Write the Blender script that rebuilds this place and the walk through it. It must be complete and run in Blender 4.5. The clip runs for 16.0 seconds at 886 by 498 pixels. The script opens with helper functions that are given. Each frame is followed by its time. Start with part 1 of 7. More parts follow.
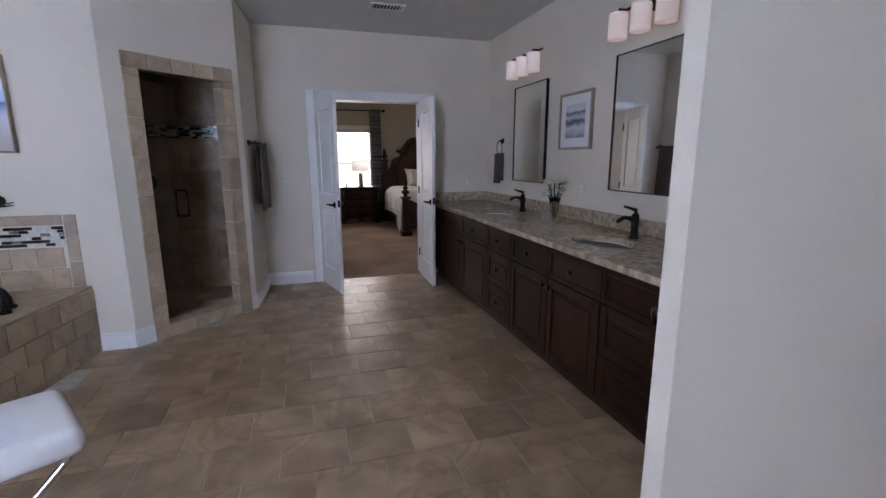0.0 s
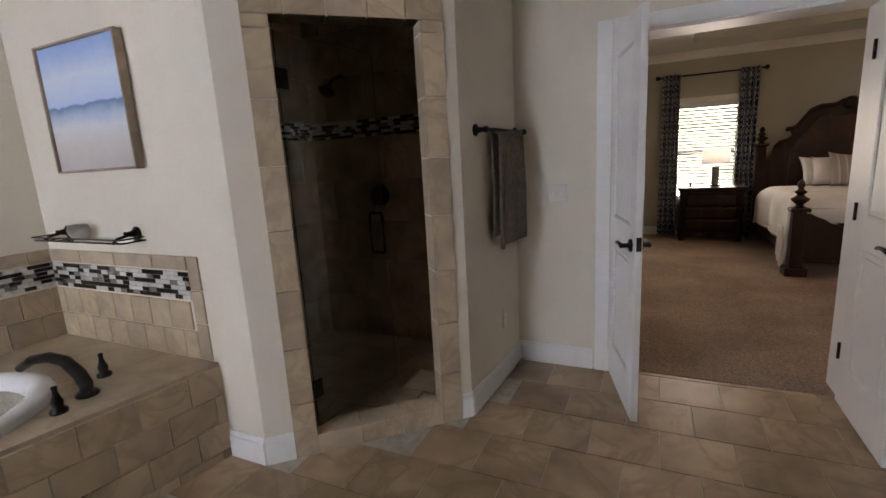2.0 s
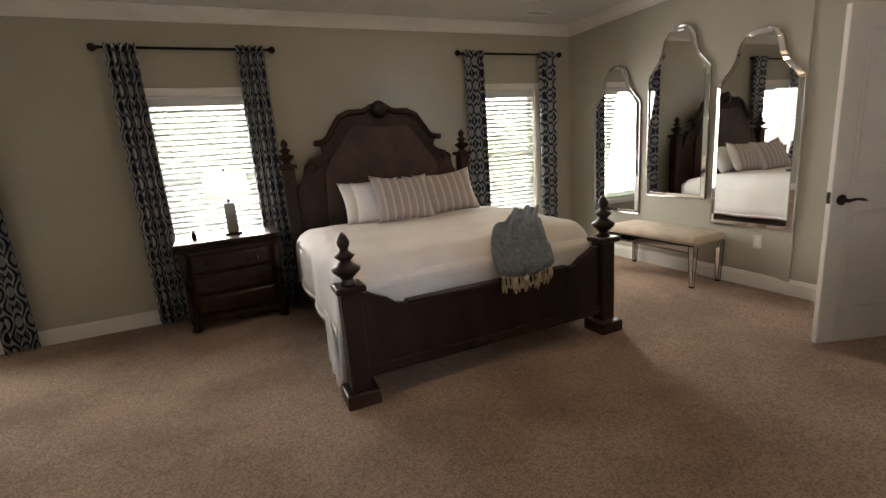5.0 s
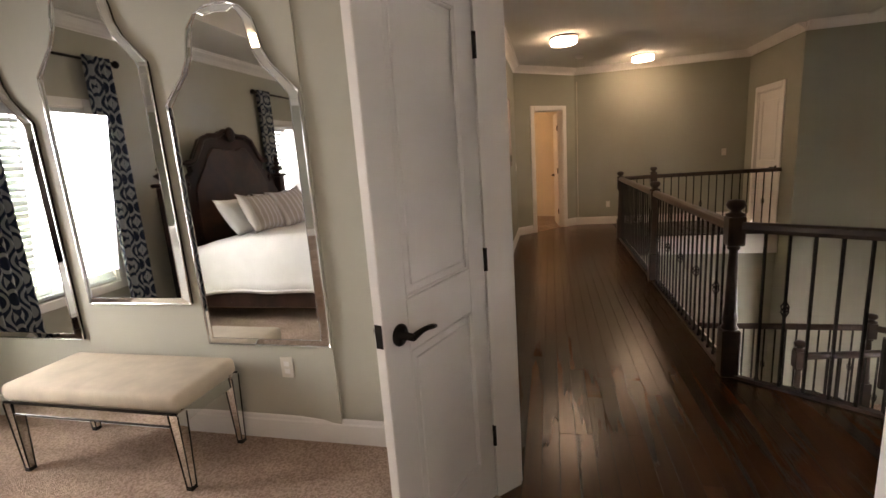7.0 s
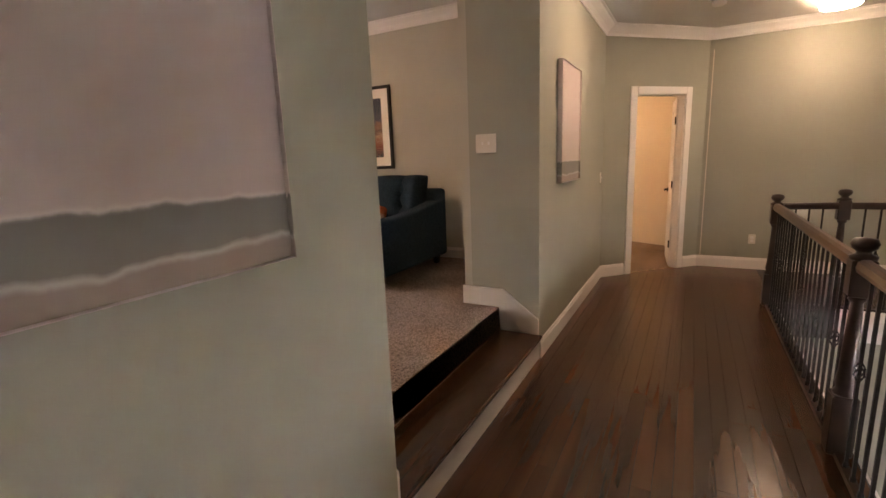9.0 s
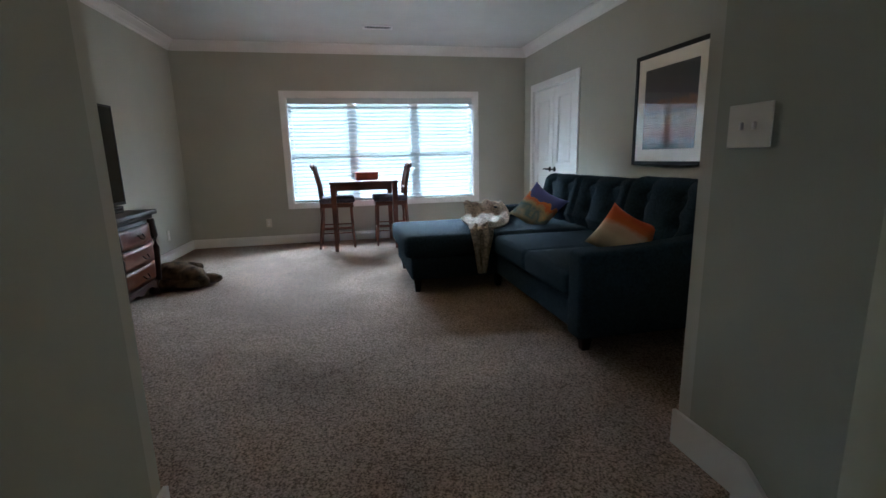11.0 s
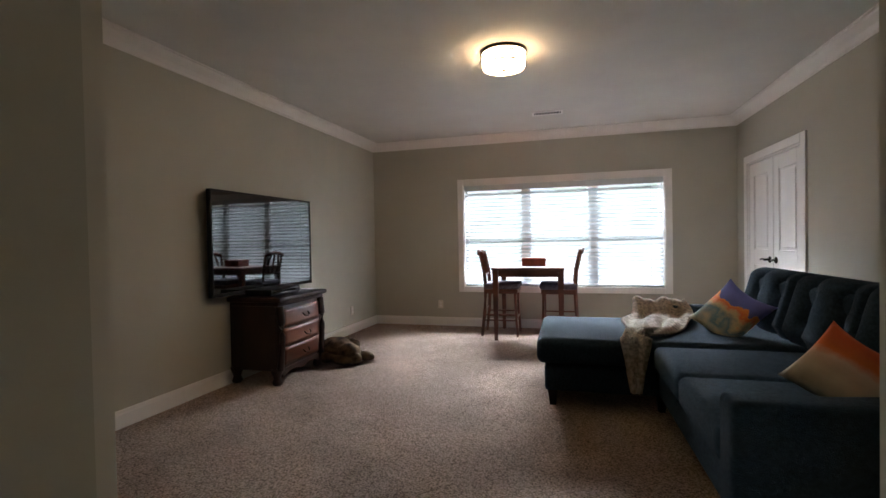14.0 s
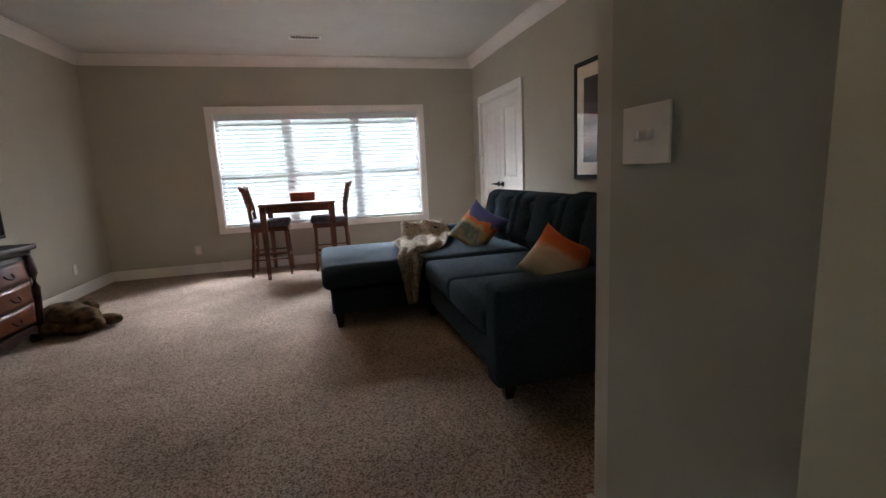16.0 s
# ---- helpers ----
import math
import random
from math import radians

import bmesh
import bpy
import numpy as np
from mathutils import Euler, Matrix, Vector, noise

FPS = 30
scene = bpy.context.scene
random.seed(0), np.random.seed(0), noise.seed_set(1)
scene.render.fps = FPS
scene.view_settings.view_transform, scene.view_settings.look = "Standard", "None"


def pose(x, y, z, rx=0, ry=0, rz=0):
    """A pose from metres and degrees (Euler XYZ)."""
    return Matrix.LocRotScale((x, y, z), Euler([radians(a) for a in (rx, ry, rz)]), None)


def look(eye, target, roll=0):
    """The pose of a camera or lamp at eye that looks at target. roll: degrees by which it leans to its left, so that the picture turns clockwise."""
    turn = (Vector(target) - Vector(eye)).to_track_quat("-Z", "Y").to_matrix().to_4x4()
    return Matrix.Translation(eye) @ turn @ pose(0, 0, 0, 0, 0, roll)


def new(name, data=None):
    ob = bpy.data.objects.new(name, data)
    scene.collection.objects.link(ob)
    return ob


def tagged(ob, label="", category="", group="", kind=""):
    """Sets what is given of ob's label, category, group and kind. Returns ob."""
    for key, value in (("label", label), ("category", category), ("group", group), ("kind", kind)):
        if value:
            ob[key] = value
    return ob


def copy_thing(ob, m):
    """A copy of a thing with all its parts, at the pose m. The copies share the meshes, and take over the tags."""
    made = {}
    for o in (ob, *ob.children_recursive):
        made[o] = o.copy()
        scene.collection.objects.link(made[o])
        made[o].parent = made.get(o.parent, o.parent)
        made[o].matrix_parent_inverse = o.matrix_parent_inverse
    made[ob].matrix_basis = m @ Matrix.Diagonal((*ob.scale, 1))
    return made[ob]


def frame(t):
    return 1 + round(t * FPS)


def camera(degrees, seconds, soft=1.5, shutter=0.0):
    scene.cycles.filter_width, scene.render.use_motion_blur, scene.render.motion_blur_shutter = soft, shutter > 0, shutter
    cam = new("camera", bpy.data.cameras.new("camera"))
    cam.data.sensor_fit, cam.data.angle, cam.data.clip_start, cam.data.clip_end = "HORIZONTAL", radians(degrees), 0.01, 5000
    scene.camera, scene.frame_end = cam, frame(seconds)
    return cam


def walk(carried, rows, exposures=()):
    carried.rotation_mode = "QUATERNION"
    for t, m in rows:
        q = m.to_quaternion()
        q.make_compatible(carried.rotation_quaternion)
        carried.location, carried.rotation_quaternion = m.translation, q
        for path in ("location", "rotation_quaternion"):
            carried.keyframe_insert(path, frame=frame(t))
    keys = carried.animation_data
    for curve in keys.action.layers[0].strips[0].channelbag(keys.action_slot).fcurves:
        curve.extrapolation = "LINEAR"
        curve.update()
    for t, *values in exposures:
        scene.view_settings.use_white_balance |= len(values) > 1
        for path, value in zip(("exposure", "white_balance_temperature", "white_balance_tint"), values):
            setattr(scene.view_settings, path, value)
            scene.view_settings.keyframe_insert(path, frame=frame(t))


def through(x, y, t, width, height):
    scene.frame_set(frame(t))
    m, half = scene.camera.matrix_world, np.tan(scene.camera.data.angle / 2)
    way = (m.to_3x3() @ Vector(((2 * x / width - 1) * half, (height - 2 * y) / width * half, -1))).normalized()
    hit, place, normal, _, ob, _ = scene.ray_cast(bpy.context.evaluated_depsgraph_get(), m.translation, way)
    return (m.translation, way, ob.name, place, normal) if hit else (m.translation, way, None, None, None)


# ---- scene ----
cam = camera(88.4, 16.0)
PATH = [
    (0, (-0.595, 0.648, 1.413), (-0.026, 2.525, 1.021), -0.1),
    (0.5, (-0.442, 1.187, 1.413), (-0.178, 3.128, 1.012), -0.2),
    (1, (-0.339, 1.807, 1.405), (-0.403, 3.764, 0.998), -0.9),
    (1.5, (-0.265, 2.455, 1.417), (-0.717, 4.362, 1.019), -1.9),
    (2, (-0.21, 3.039, 1.415), (-1.04, 4.817, 1.028), -3.2),
    (2.5, (-0.094, 3.614, 1.408), (-0.992, 5.363, 1.043), -3.4),
    (3, (0.094, 4.226, 1.362), (-0.622, 6.062, 1.021), -4.2),
    (3.2, (0.217, 4.469, 1.425), (-0.364, 6.344, 1.045), -2.5),
    (5.3, (0.896, 6.622, 1.416), (1.977, 8.245, 0.971), -4.6),
    (5.5, (1.104, 6.789, 1.41), (2.377, 8.267, 0.97), -4.4),
    (6, (1.621, 7.126, 1.421), (3.186, 8.3, 1.005), -3.7),
    (6.5, (2.192, 7.324, 1.433), (3.98, 8.135, 1.05), -3.8),
    (7, (2.818, 7.417, 1.435), (4.722, 7.886, 1.042), -4.1),
    (7.5, (3.443, 7.348, 1.424), (5.388, 7.587, 1.024), -4.1),
    (8, (4.063, 7.237, 1.434), (5.997, 7.579, 1.055), -3.8),
    (8.5, (4.652, 7.11, 1.453), (6.535, 7.682, 1.101), -3.2),
    (8.7, (4.89, 7.078, 1.453), (6.719, 7.799, 1.086), -2.8),
    (10.8, (6.961, 7.124, 1.476), (7.537, 9.0, 1.091), -0.9),
    (11, (7.094, 7.179, 1.483), (7.492, 9.1, 1.09), -1.4),
    (11.5, (7.403, 7.342, 1.507), (7.317, 9.301, 1.112), -1.7),
    (12, (7.691, 7.509, 1.48), (7.135, 9.396, 1.122), -1.4),
    (12.5, (7.797, 7.562, 1.491), (7.015, 9.387, 1.251), -1.7),
    (13, (7.811, 7.559, 1.534), (6.931, 9.352, 1.421), -1.4),
    (13.5, (7.811, 7.564, 1.537), (7.014, 9.398, 1.491), -1.1),
    (14, (7.743, 7.553, 1.555), (7.223, 9.484, 1.519), -1.1),
    (14.5, (7.626, 7.541, 1.551), (7.392, 9.525, 1.449), -1.5),
    (15, (7.554, 7.506, 1.525), (7.517, 9.495, 1.318), -1.4),
    (15.5, (7.521, 7.507, 1.504), (7.657, 9.482, 1.22), -1.9),
    (16, (7.581, 7.481, 1.497), (8.076, 9.389, 1.159), -2.8),
]
walk(cam, [(t, look(eye, target, roll)) for t, eye, target, roll in PATH],
     [(0, 0.60, 7500, 36), (0.9, 0.66, 8700, 34), (1.5, 0.67, 9200, 32), (2.6, 0.92, 10200, 33), (3.2, 1.1, 10200, 32), (5.3, 1.42, 8000, 25), (6.2, 1.5, 8000, 26), (7, 1.85, 7900, 28), (8, 2.2, 8500, 32), (8.7, 2.6, 8000, 32), (10.8, 0.85, 5300, 5), (11.5, 0.98, 5700, 8), (12.5, 1.02, 6400, 13), (14.5, 1.02, 6400, 16), (15.5, 0.92, 6100, 14), (16, 0.85, 6500, 17)])


# ---- world ----
world = bpy.data.worlds.new("sky")
scene.world = world
world.use_nodes = True
wn = world.node_tree
sky = wn.nodes.new("ShaderNodeTexSky")
sky.sky_type, sky.sun_disc = "NISHITA", False
sky.sun_elevation, sky.sun_rotation = radians(40), radians(200)
wn.links.new(sky.outputs[0], wn.nodes["Background"].inputs[0])
wn.nodes["Background"].inputs[1].default_value = 0.10
sun = new("sun", bpy.data.lights.new("sun", "SUN"))
sun.data.energy, sun.data.angle, sun.data.color = 0.8, radians(15), (1, 0.95, 0.88)
sun.matrix_world = look((0, 0, 30), (8, 18, 0))


# daylight: the sky high outside the playroom, and the bedroom windows, whose blinds turn it to the floor
for lx, ly, lz, lw, lh, watts, drop in ((7.665, 17.50, 4.70, 5.0, 2.4, 1500, 2.3), (-1.65, 11.05, 1.32, 0.8, 1.3, 8, 0.5), (0.50, 11.05, 1.32, 0.8, 1.3, 8, 0.5), (3.85, 11.05, 1.32, 0.66, 1.3, 8, 0.5)):
    sky_lamp = new("window_light", bpy.data.lights.new("window_light", "AREA"))
    sky_lamp.data.shape, sky_lamp.data.size, sky_lamp.data.size_y = "RECTANGLE", lw, lh
    sky_lamp.data.energy, sky_lamp.data.spread, sky_lamp.data.color = watts, radians(130), (0.80, 0.92, 1.0)
    sky_lamp.matrix_world = look((lx, ly, lz), (lx, ly - 3.0, lz - drop))


# ---- materials ----
def mat(name, color, rough=0.6, scale=6.0, vary=0.12, bump=0.1, fine=120.0, metal=0.0, spec=0.5, rand=0.0, stretch=(1, 1, 1), dark=None):
    """Procedural surface: two scales of noise in the colour, fine relief, optional change from piece to piece."""
    m = bpy.data.materials.new(name)
    m.use_nodes = True
    nt = m.node_tree
    b = nt.nodes["Principled BSDF"]
    tc = nt.nodes.new("ShaderNodeTexCoord")
    mp = nt.nodes.new("ShaderNodeMapping")
    mp.inputs["Scale"].default_value = stretch
    nt.links.new(tc.outputs["Object"], mp.inputs[0])
    if rand:
        info = nt.nodes.new("ShaderNodeObjectInfo")
        far = nt.nodes.new("ShaderNodeVectorMath")
        far.operation = "SCALE"
        far.inputs[0].default_value = (61.0, 37.0, 23.0)
        nt.links.new(info.outputs["Random"], far.inputs["Scale"])
        nt.links.new(far.outputs[0], mp.inputs["Location"])
    n1, n2 = nt.nodes.new("ShaderNodeTexNoise"), nt.nodes.new("ShaderNodeTexNoise")
    n1.inputs["Scale"].default_value, n2.inputs["Scale"].default_value = scale, fine
    n1.inputs["Detail"].default_value = 6
    for n in (n1, n2):
        nt.links.new(mp.outputs[0], n.inputs["Vector"])
    mix = nt.nodes.new("ShaderNodeMix")
    mix.data_type = "RGBA"
    c = color
    d = dark or tuple(v * (1 - 2.2 * vary) for v in c)
    mix.inputs[6].default_value = (*d, 1)
    mix.inputs[7].default_value = (*(min(1, v * (1 + vary)) for v in c), 1)
    ramp = nt.nodes.new("ShaderNodeMapRange")
    ramp.inputs[1].default_value, ramp.inputs[2].default_value = 0.3, 0.7
    nt.links.new(n1.outputs[0], ramp.inputs[0])
    nt.links.new(ramp.outputs[0], mix.inputs[0])
    out = mix.outputs[2]
    if rand:
        hsv = nt.nodes.new("ShaderNodeHueSaturation")
        mr = nt.nodes.new("ShaderNodeMapRange")
        mr.inputs[3].default_value, mr.inputs[4].default_value = 1 - rand, 1 + rand
        nt.links.new(info.outputs["Random"], mr.inputs[0])
        nt.links.new(mr.outputs[0], hsv.inputs["Value"])
        nt.links.new(out, hsv.inputs["Color"])
        out = hsv.outputs[0]
    nt.links.new(out, b.inputs["Base Color"])
    b.inputs["Roughness"].default_value, b.inputs["Metallic"].default_value = rough, metal
    b.inputs["Specular IOR Level"].default_value = spec
    if bump:
        bp = nt.nodes.new("ShaderNodeBump")
        bp.inputs["Strength"].default_value, bp.inputs["Distance"].default_value = bump, 0.01
        nt.links.new(n2.outputs[0], bp.inputs["Height"])
        nt.links.new(bp.outputs[0], b.inputs["Normal"])
    return m


def carpet_mat(name, color, dark, lumps=55.0, deep=0.035):
    """Cut pile: tufts, brushed patches and relief; shade between tufts is in the colour."""
    m = bpy.data.materials.new(name)
    m.use_nodes = True
    nt = m.node_tree
    b = nt.nodes["Principled BSDF"]
    tc = nt.nodes.new("ShaderNodeTexCoord")
    tuft, patch, fuzz = (nt.nodes.new("ShaderNodeTexNoise") for _ in range(3))
    for n, sc, de in ((tuft, lumps, 5), (patch, 1.3, 5), (fuzz, 190.0, 2)):
        n.inputs["Scale"].default_value, n.inputs["Detail"].default_value = sc, de
        nt.links.new(tc.outputs["Object"], n.inputs["Vector"])
    mr = nt.nodes.new("ShaderNodeMapRange")
    mr.inputs[1].default_value, mr.inputs[2].default_value = 0.36, 0.60
    nt.links.new(tuft.outputs[0], mr.inputs[0])
    mix = nt.nodes.new("ShaderNodeMix")
    mix.data_type = "RGBA"
    mix.inputs[6].default_value, mix.inputs[7].default_value = (*dark, 1), (*color, 1)
    nt.links.new(mr.outputs[0], mix.inputs[0])
    pr = nt.nodes.new("ShaderNodeMapRange")
    pr.inputs[1].default_value, pr.inputs[2].default_value, pr.inputs[3].default_value, pr.inputs[4].default_value = 0.40, 0.60, 0.83, 1.12
    nt.links.new(patch.outputs[0], pr.inputs[0])
    hsv = nt.nodes.new("ShaderNodeHueSaturation")
    nt.links.new(pr.outputs[0], hsv.inputs["Value"])
    nt.links.new(mix.outputs[2], hsv.inputs["Color"])
    nt.links.new(hsv.outputs[0], b.inputs["Base Color"])
    b.inputs["Roughness"].default_value, b.inputs["Specular IOR Level"].default_value = 1.0, 0.05
    add = nt.nodes.new("ShaderNodeMath")
    nt.links.new(tuft.outputs[0], add.inputs[0])
    nt.links.new(fuzz.outputs[0], add.inputs[1])
    bp = nt.nodes.new("ShaderNodeBump")
    bp.inputs["Strength"].default_value, bp.inputs["Distance"].default_value = 1.0, deep
    nt.links.new(add.outputs[0], bp.inputs["Height"])
    nt.links.new(bp.outputs[0], b.inputs["Normal"])
    return m


def thin_mat(name, color, through):
    """Thin white sheet that lets part of the light through."""
    m = bpy.data.materials.new(name)
    m.use_nodes = True
    nt = m.node_tree
    nt.nodes.remove(nt.nodes["Principled BSDF"])
    d, t, mx = nt.nodes.new("ShaderNodeBsdfDiffuse"), nt.nodes.new("ShaderNodeBsdfTranslucent"), nt.nodes.new("ShaderNodeMixShader")
    d.inputs[0].default_value = t.inputs[0].default_value = (*color, 1)
    mx.inputs[0].default_value = through
    nt.links.new(d.outputs[0], mx.inputs[1])
    nt.links.new(t.outputs[0], mx.inputs[2])
    nt.links.new(mx.outputs[0], nt.nodes["Material Output"].inputs[0])
    return m


def vein_mat(name, base, vein, light, scale, rough, rand=0.1):
    """Stone with cloudy patches and thin darker veins, different from piece to piece."""
    m = mat(name, base, rough, scale, 0.16, 0.06, 70, rand=rand, dark=light)
    nt = m.node_tree
    b = nt.nodes["Principled BSDF"]
    src = b.inputs["Base Color"].links[0].from_socket
    mp = next(n for n in nt.nodes if n.type == "MAPPING")
    n = nt.nodes.new("ShaderNodeTexNoise")
    n.inputs["Scale"].default_value, n.inputs["Detail"].default_value, n.inputs["Distortion"].default_value = scale * 0.55, 5, 1.6
    nt.links.new(mp.outputs[0], n.inputs["Vector"])
    dist = nt.nodes.new("ShaderNodeMath")
    dist.operation = "SUBTRACT"
    dist.inputs[1].default_value = 0.5
    nt.links.new(n.outputs[0], dist.inputs[0])
    ab = nt.nodes.new("ShaderNodeMath")
    ab.operation = "ABSOLUTE"
    nt.links.new(dist.outputs[0], ab.inputs[0])
    mr = nt.nodes.new("ShaderNodeMapRange")
    mr.inputs[1].default_value, mr.inputs[2].default_value, mr.inputs[3].default_value, mr.inputs[4].default_value = 0.0, 0.05, 0.36, 0.0
    nt.links.new(ab.outputs[0], mr.inputs[0])
    mix = nt.nodes.new("ShaderNodeMix")
    mix.data_type = "RGBA"
    nt.links.new(mr.outputs[0], mix.inputs[0])
    nt.links.new(src, mix.inputs[6])
    mix.inputs[7].default_value = (*vein, 1)
    nt.links.new(mix.outputs[2], b.inputs["Base Color"])
    return m


def glow(name, color, strength):
    m = bpy.data.materials.new(name)
    m.use_nodes = True
    b = m.node_tree.nodes["Principled BSDF"]
    b.inputs["Base Color"].default_value = (0.8, 0.78, 0.74, 1)
    b.inputs["Emission Color"].default_value = (*color, 1)
    b.inputs["Emission Strength"].default_value = strength
    return m


def glass(name, color=(1, 1, 1), rough=0.0):
    m = bpy.data.materials.new(name)
    m.use_nodes = True
    b = m.node_tree.nodes["Principled BSDF"]
    b.inputs["Base Color"].default_value = (*color, 1)
    b.inputs["Transmission Weight"].default_value = 1
    b.inputs["Roughness"].default_value = rough
    b.inputs["IOR"].default_value = 1.45
    return m


def backdrop_mat(name, low, high, strength, scale=1.2):
    """Bright sky and foliage out of focus beyond a window."""
    m = bpy.data.materials.new(name)
    m.use_nodes = True
    nt = m.node_tree
    nt.nodes.remove(nt.nodes["Principled BSDF"])
    em = nt.nodes.new("ShaderNodeEmission")
    tc = nt.nodes.new("ShaderNodeTexCoord")
    n = nt.nodes.new("ShaderNodeTexNoise")
    n.inputs["Scale"].default_value, n.inputs["Detail"].default_value = scale, 8
    mix = nt.nodes.new("ShaderNodeMix")
    mix.data_type = "RGBA"
    mix.inputs[6].default_value, mix.inputs[7].default_value = (*low, 1), (*high, 1)
    mr = nt.nodes.new("ShaderNodeMapRange")
    mr.inputs[1].default_value, mr.inputs[2].default_value = 0.38, 0.58
    nt.links.new(tc.outputs["Object"], n.inputs["Vector"])
    nt.links.new(n.outputs[0], mr.inputs[0])
    nt.links.new(mr.outputs[0], mix.inputs[0])
    nt.links.new(mix.outputs[2], em.inputs[0])
    em.inputs[1].default_value = strength
    nt.links.new(em.outputs[0], nt.nodes["Material Output"].inputs[0])
    return m


BATH_WALL = mat("bath_paint", (0.74, 0.66, 0.55), 0.85, 2.0, 0.02, 0.06, 180)
ROOM_WALL = mat("greige_paint", (0.46, 0.45, 0.38), 0.8, 2.0, 0.02, 0.06, 180)
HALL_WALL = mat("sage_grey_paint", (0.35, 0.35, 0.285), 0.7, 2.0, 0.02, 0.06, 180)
CEIL_M = mat("ceiling_paint", (0.66, 0.65, 0.61), 0.9, 3.0, 0.02, 0.1, 220)
WHITE = mat("white_trim_paint", (0.82, 0.80, 0.77), 0.4, 3.0, 0.02, 0.02, 60)
CARPET = carpet_mat("beige_carpet", (0.62, 0.465, 0.375), (0.19, 0.132, 0.10), 115.0, 0.03)
CARPET_BED = carpet_mat("brushed_beige_carpet", (0.62, 0.46, 0.365), (0.38, 0.262, 0.20), 92.0, 0.02)
TILE = vein_mat("floor_tile", (0.44, 0.295, 0.185), (0.19, 0.11, 0.06), (0.27, 0.175, 0.105), 3.6, 0.36, 0.14)
STONE = vein_mat("wall_tile", (0.50, 0.37, 0.245), (0.30, 0.20, 0.13), (0.38, 0.29, 0.21), 5.0, 0.42, 0.14)
GROUT = mat("grout", (0.50, 0.45, 0.38), 0.9, 20, 0.1, 0.3)
SHTILE = vein_mat("shower_tile", (0.47, 0.35, 0.245), (0.26, 0.17, 0.11), (0.33, 0.235, 0.16), 5.0, 0.40, 0.14)
WOODFLOOR = mat("dark_oak_floor", (0.074, 0.030, 0.013), 0.25, 5.0, 0.24, 0.10, 60, rand=0.11, stretch=(0.12, 1.5, 1))
DARKWOOD = mat("dark_mahogany", (0.030, 0.012, 0.008), 0.36, 6.0, 0.35, 0.08, 60, spec=0.35, stretch=(1, 1, 0.2))
CABWOOD = mat("cherry_stained_cabinet", (0.034, 0.012, 0.006), 0.42, 5.0, 0.35, 0.06, 60, spec=0.25, stretch=(1, 1, 0.2))
RAILWOOD = mat("dark_rail_wood", (0.035, 0.017, 0.010), 0.35, 6.0, 0.3, 0.06, 60)
HANDRAIL = mat("walnut_handrail", (0.11, 0.05, 0.022), 0.28, 6.0, 0.3, 0.06, 60, stretch=(0.2, 1, 1))
REDWOOD = mat("red_mahogany", (0.13, 0.038, 0.016), 0.3, 7.0, 0.35, 0.06, 60, stretch=(0.3, 1, 1))
BRONZE = mat("oil_rubbed_bronze", (0.022, 0.018, 0.015), 0.38, 20, 0.2, 0.05, metal=0.8)
IRON = mat("black_iron", (0.02, 0.018, 0.016), 0.5, 20, 0.2, 0.1, metal=0.6)
CHROME = mat("chrome", (0.75, 0.75, 0.75), 0.12, 20, 0.02, 0.0, metal=1.0)
GRANITE = mat("granite", (0.45, 0.36, 0.26), 0.14, 24, 0.3, 0.0, 200, dark=(0.25, 0.185, 0.125))
PORCELAIN = mat("white_porcelain", (0.85, 0.84, 0.82), 0.12, 4, 0.01, 0.0)
MIRROR = mat("mirror_silver", (0.88, 0.90, 0.90), 0.02, 3, 0.0, 0.0, metal=1.0)
LINEN = mat("white_bedding", (0.80, 0.78, 0.75), 0.9, 5, 0.03, 0.12, 40)
SHADEM = thin_mat("lamp_shade_fabric", (0.90, 0.89, 0.87), 0.60)
NAVY = mat("navy_tweed", (0.021, 0.040, 0.058), 0.95, 60, 0.16, 0.6, 260, spec=0.15)
CREAMF = mat("cream_fabric", (0.62, 0.53, 0.42), 0.9, 9, 0.06, 0.3, 160)
THROWB = mat("blue_grey_throw", (0.17, 0.205, 0.25), 0.95, 30, 0.15, 0.7, 110)
FRINGE = mat("throw_fringe", (0.70, 0.60, 0.46), 0.95, 30, 0.2, 0.5, 110)
KNIT = mat("beige_knit", (0.38, 0.32, 0.25), 0.95, 40, 0.25, 1.0, 90)
TOWEL = mat("grey_brown_towel", (0.17, 0.135, 0.115), 1.0, 30, 0.15, 0.9, 150)
GLASS = glass("clear_glass")
PANE = glass("window_glass")
SHGLASS = glass("shower_glass", (0.93, 0.95, 0.94))
SMOKED = glass("frosted_glass", (0.9, 0.9, 0.9), 0.3)
BLACK = mat("black_plastic", (0.008, 0.008, 0.009), 0.5, 10, 0.1, 0.02, spec=0.25)
SCREEN = mat("tv_screen", (0.003, 0.003, 0.004), 0.03, 5, 0.0, 0.0, spec=0.9)
SLAT = thin_mat("white_blind_slat", (0.66, 0.70, 0.71), 0.03)
PLASTIC = mat("ivory_switch_plastic", (0.70, 0.66, 0.58), 0.4, 5, 0.02, 0.02)
GREENL = mat("leaf_green", (0.05, 0.11, 0.035), 0.6, 20, 0.3, 0.2)
PETAL = mat("cream_petal", (0.75, 0.70, 0.50), 0.7, 20, 0.1, 0.2)
LAMP_HALL = glow("warm_lamp_glass", (1.0, 0.80, 0.56), 12.5)
LAMP_BONUS = glow("bonus_lamp_glass", (1.0, 0.68, 0.36), 13.0)
LAMP_BATH = glow("vanity_lamp_glass", (1.0, 0.88, 0.75), 0.12)
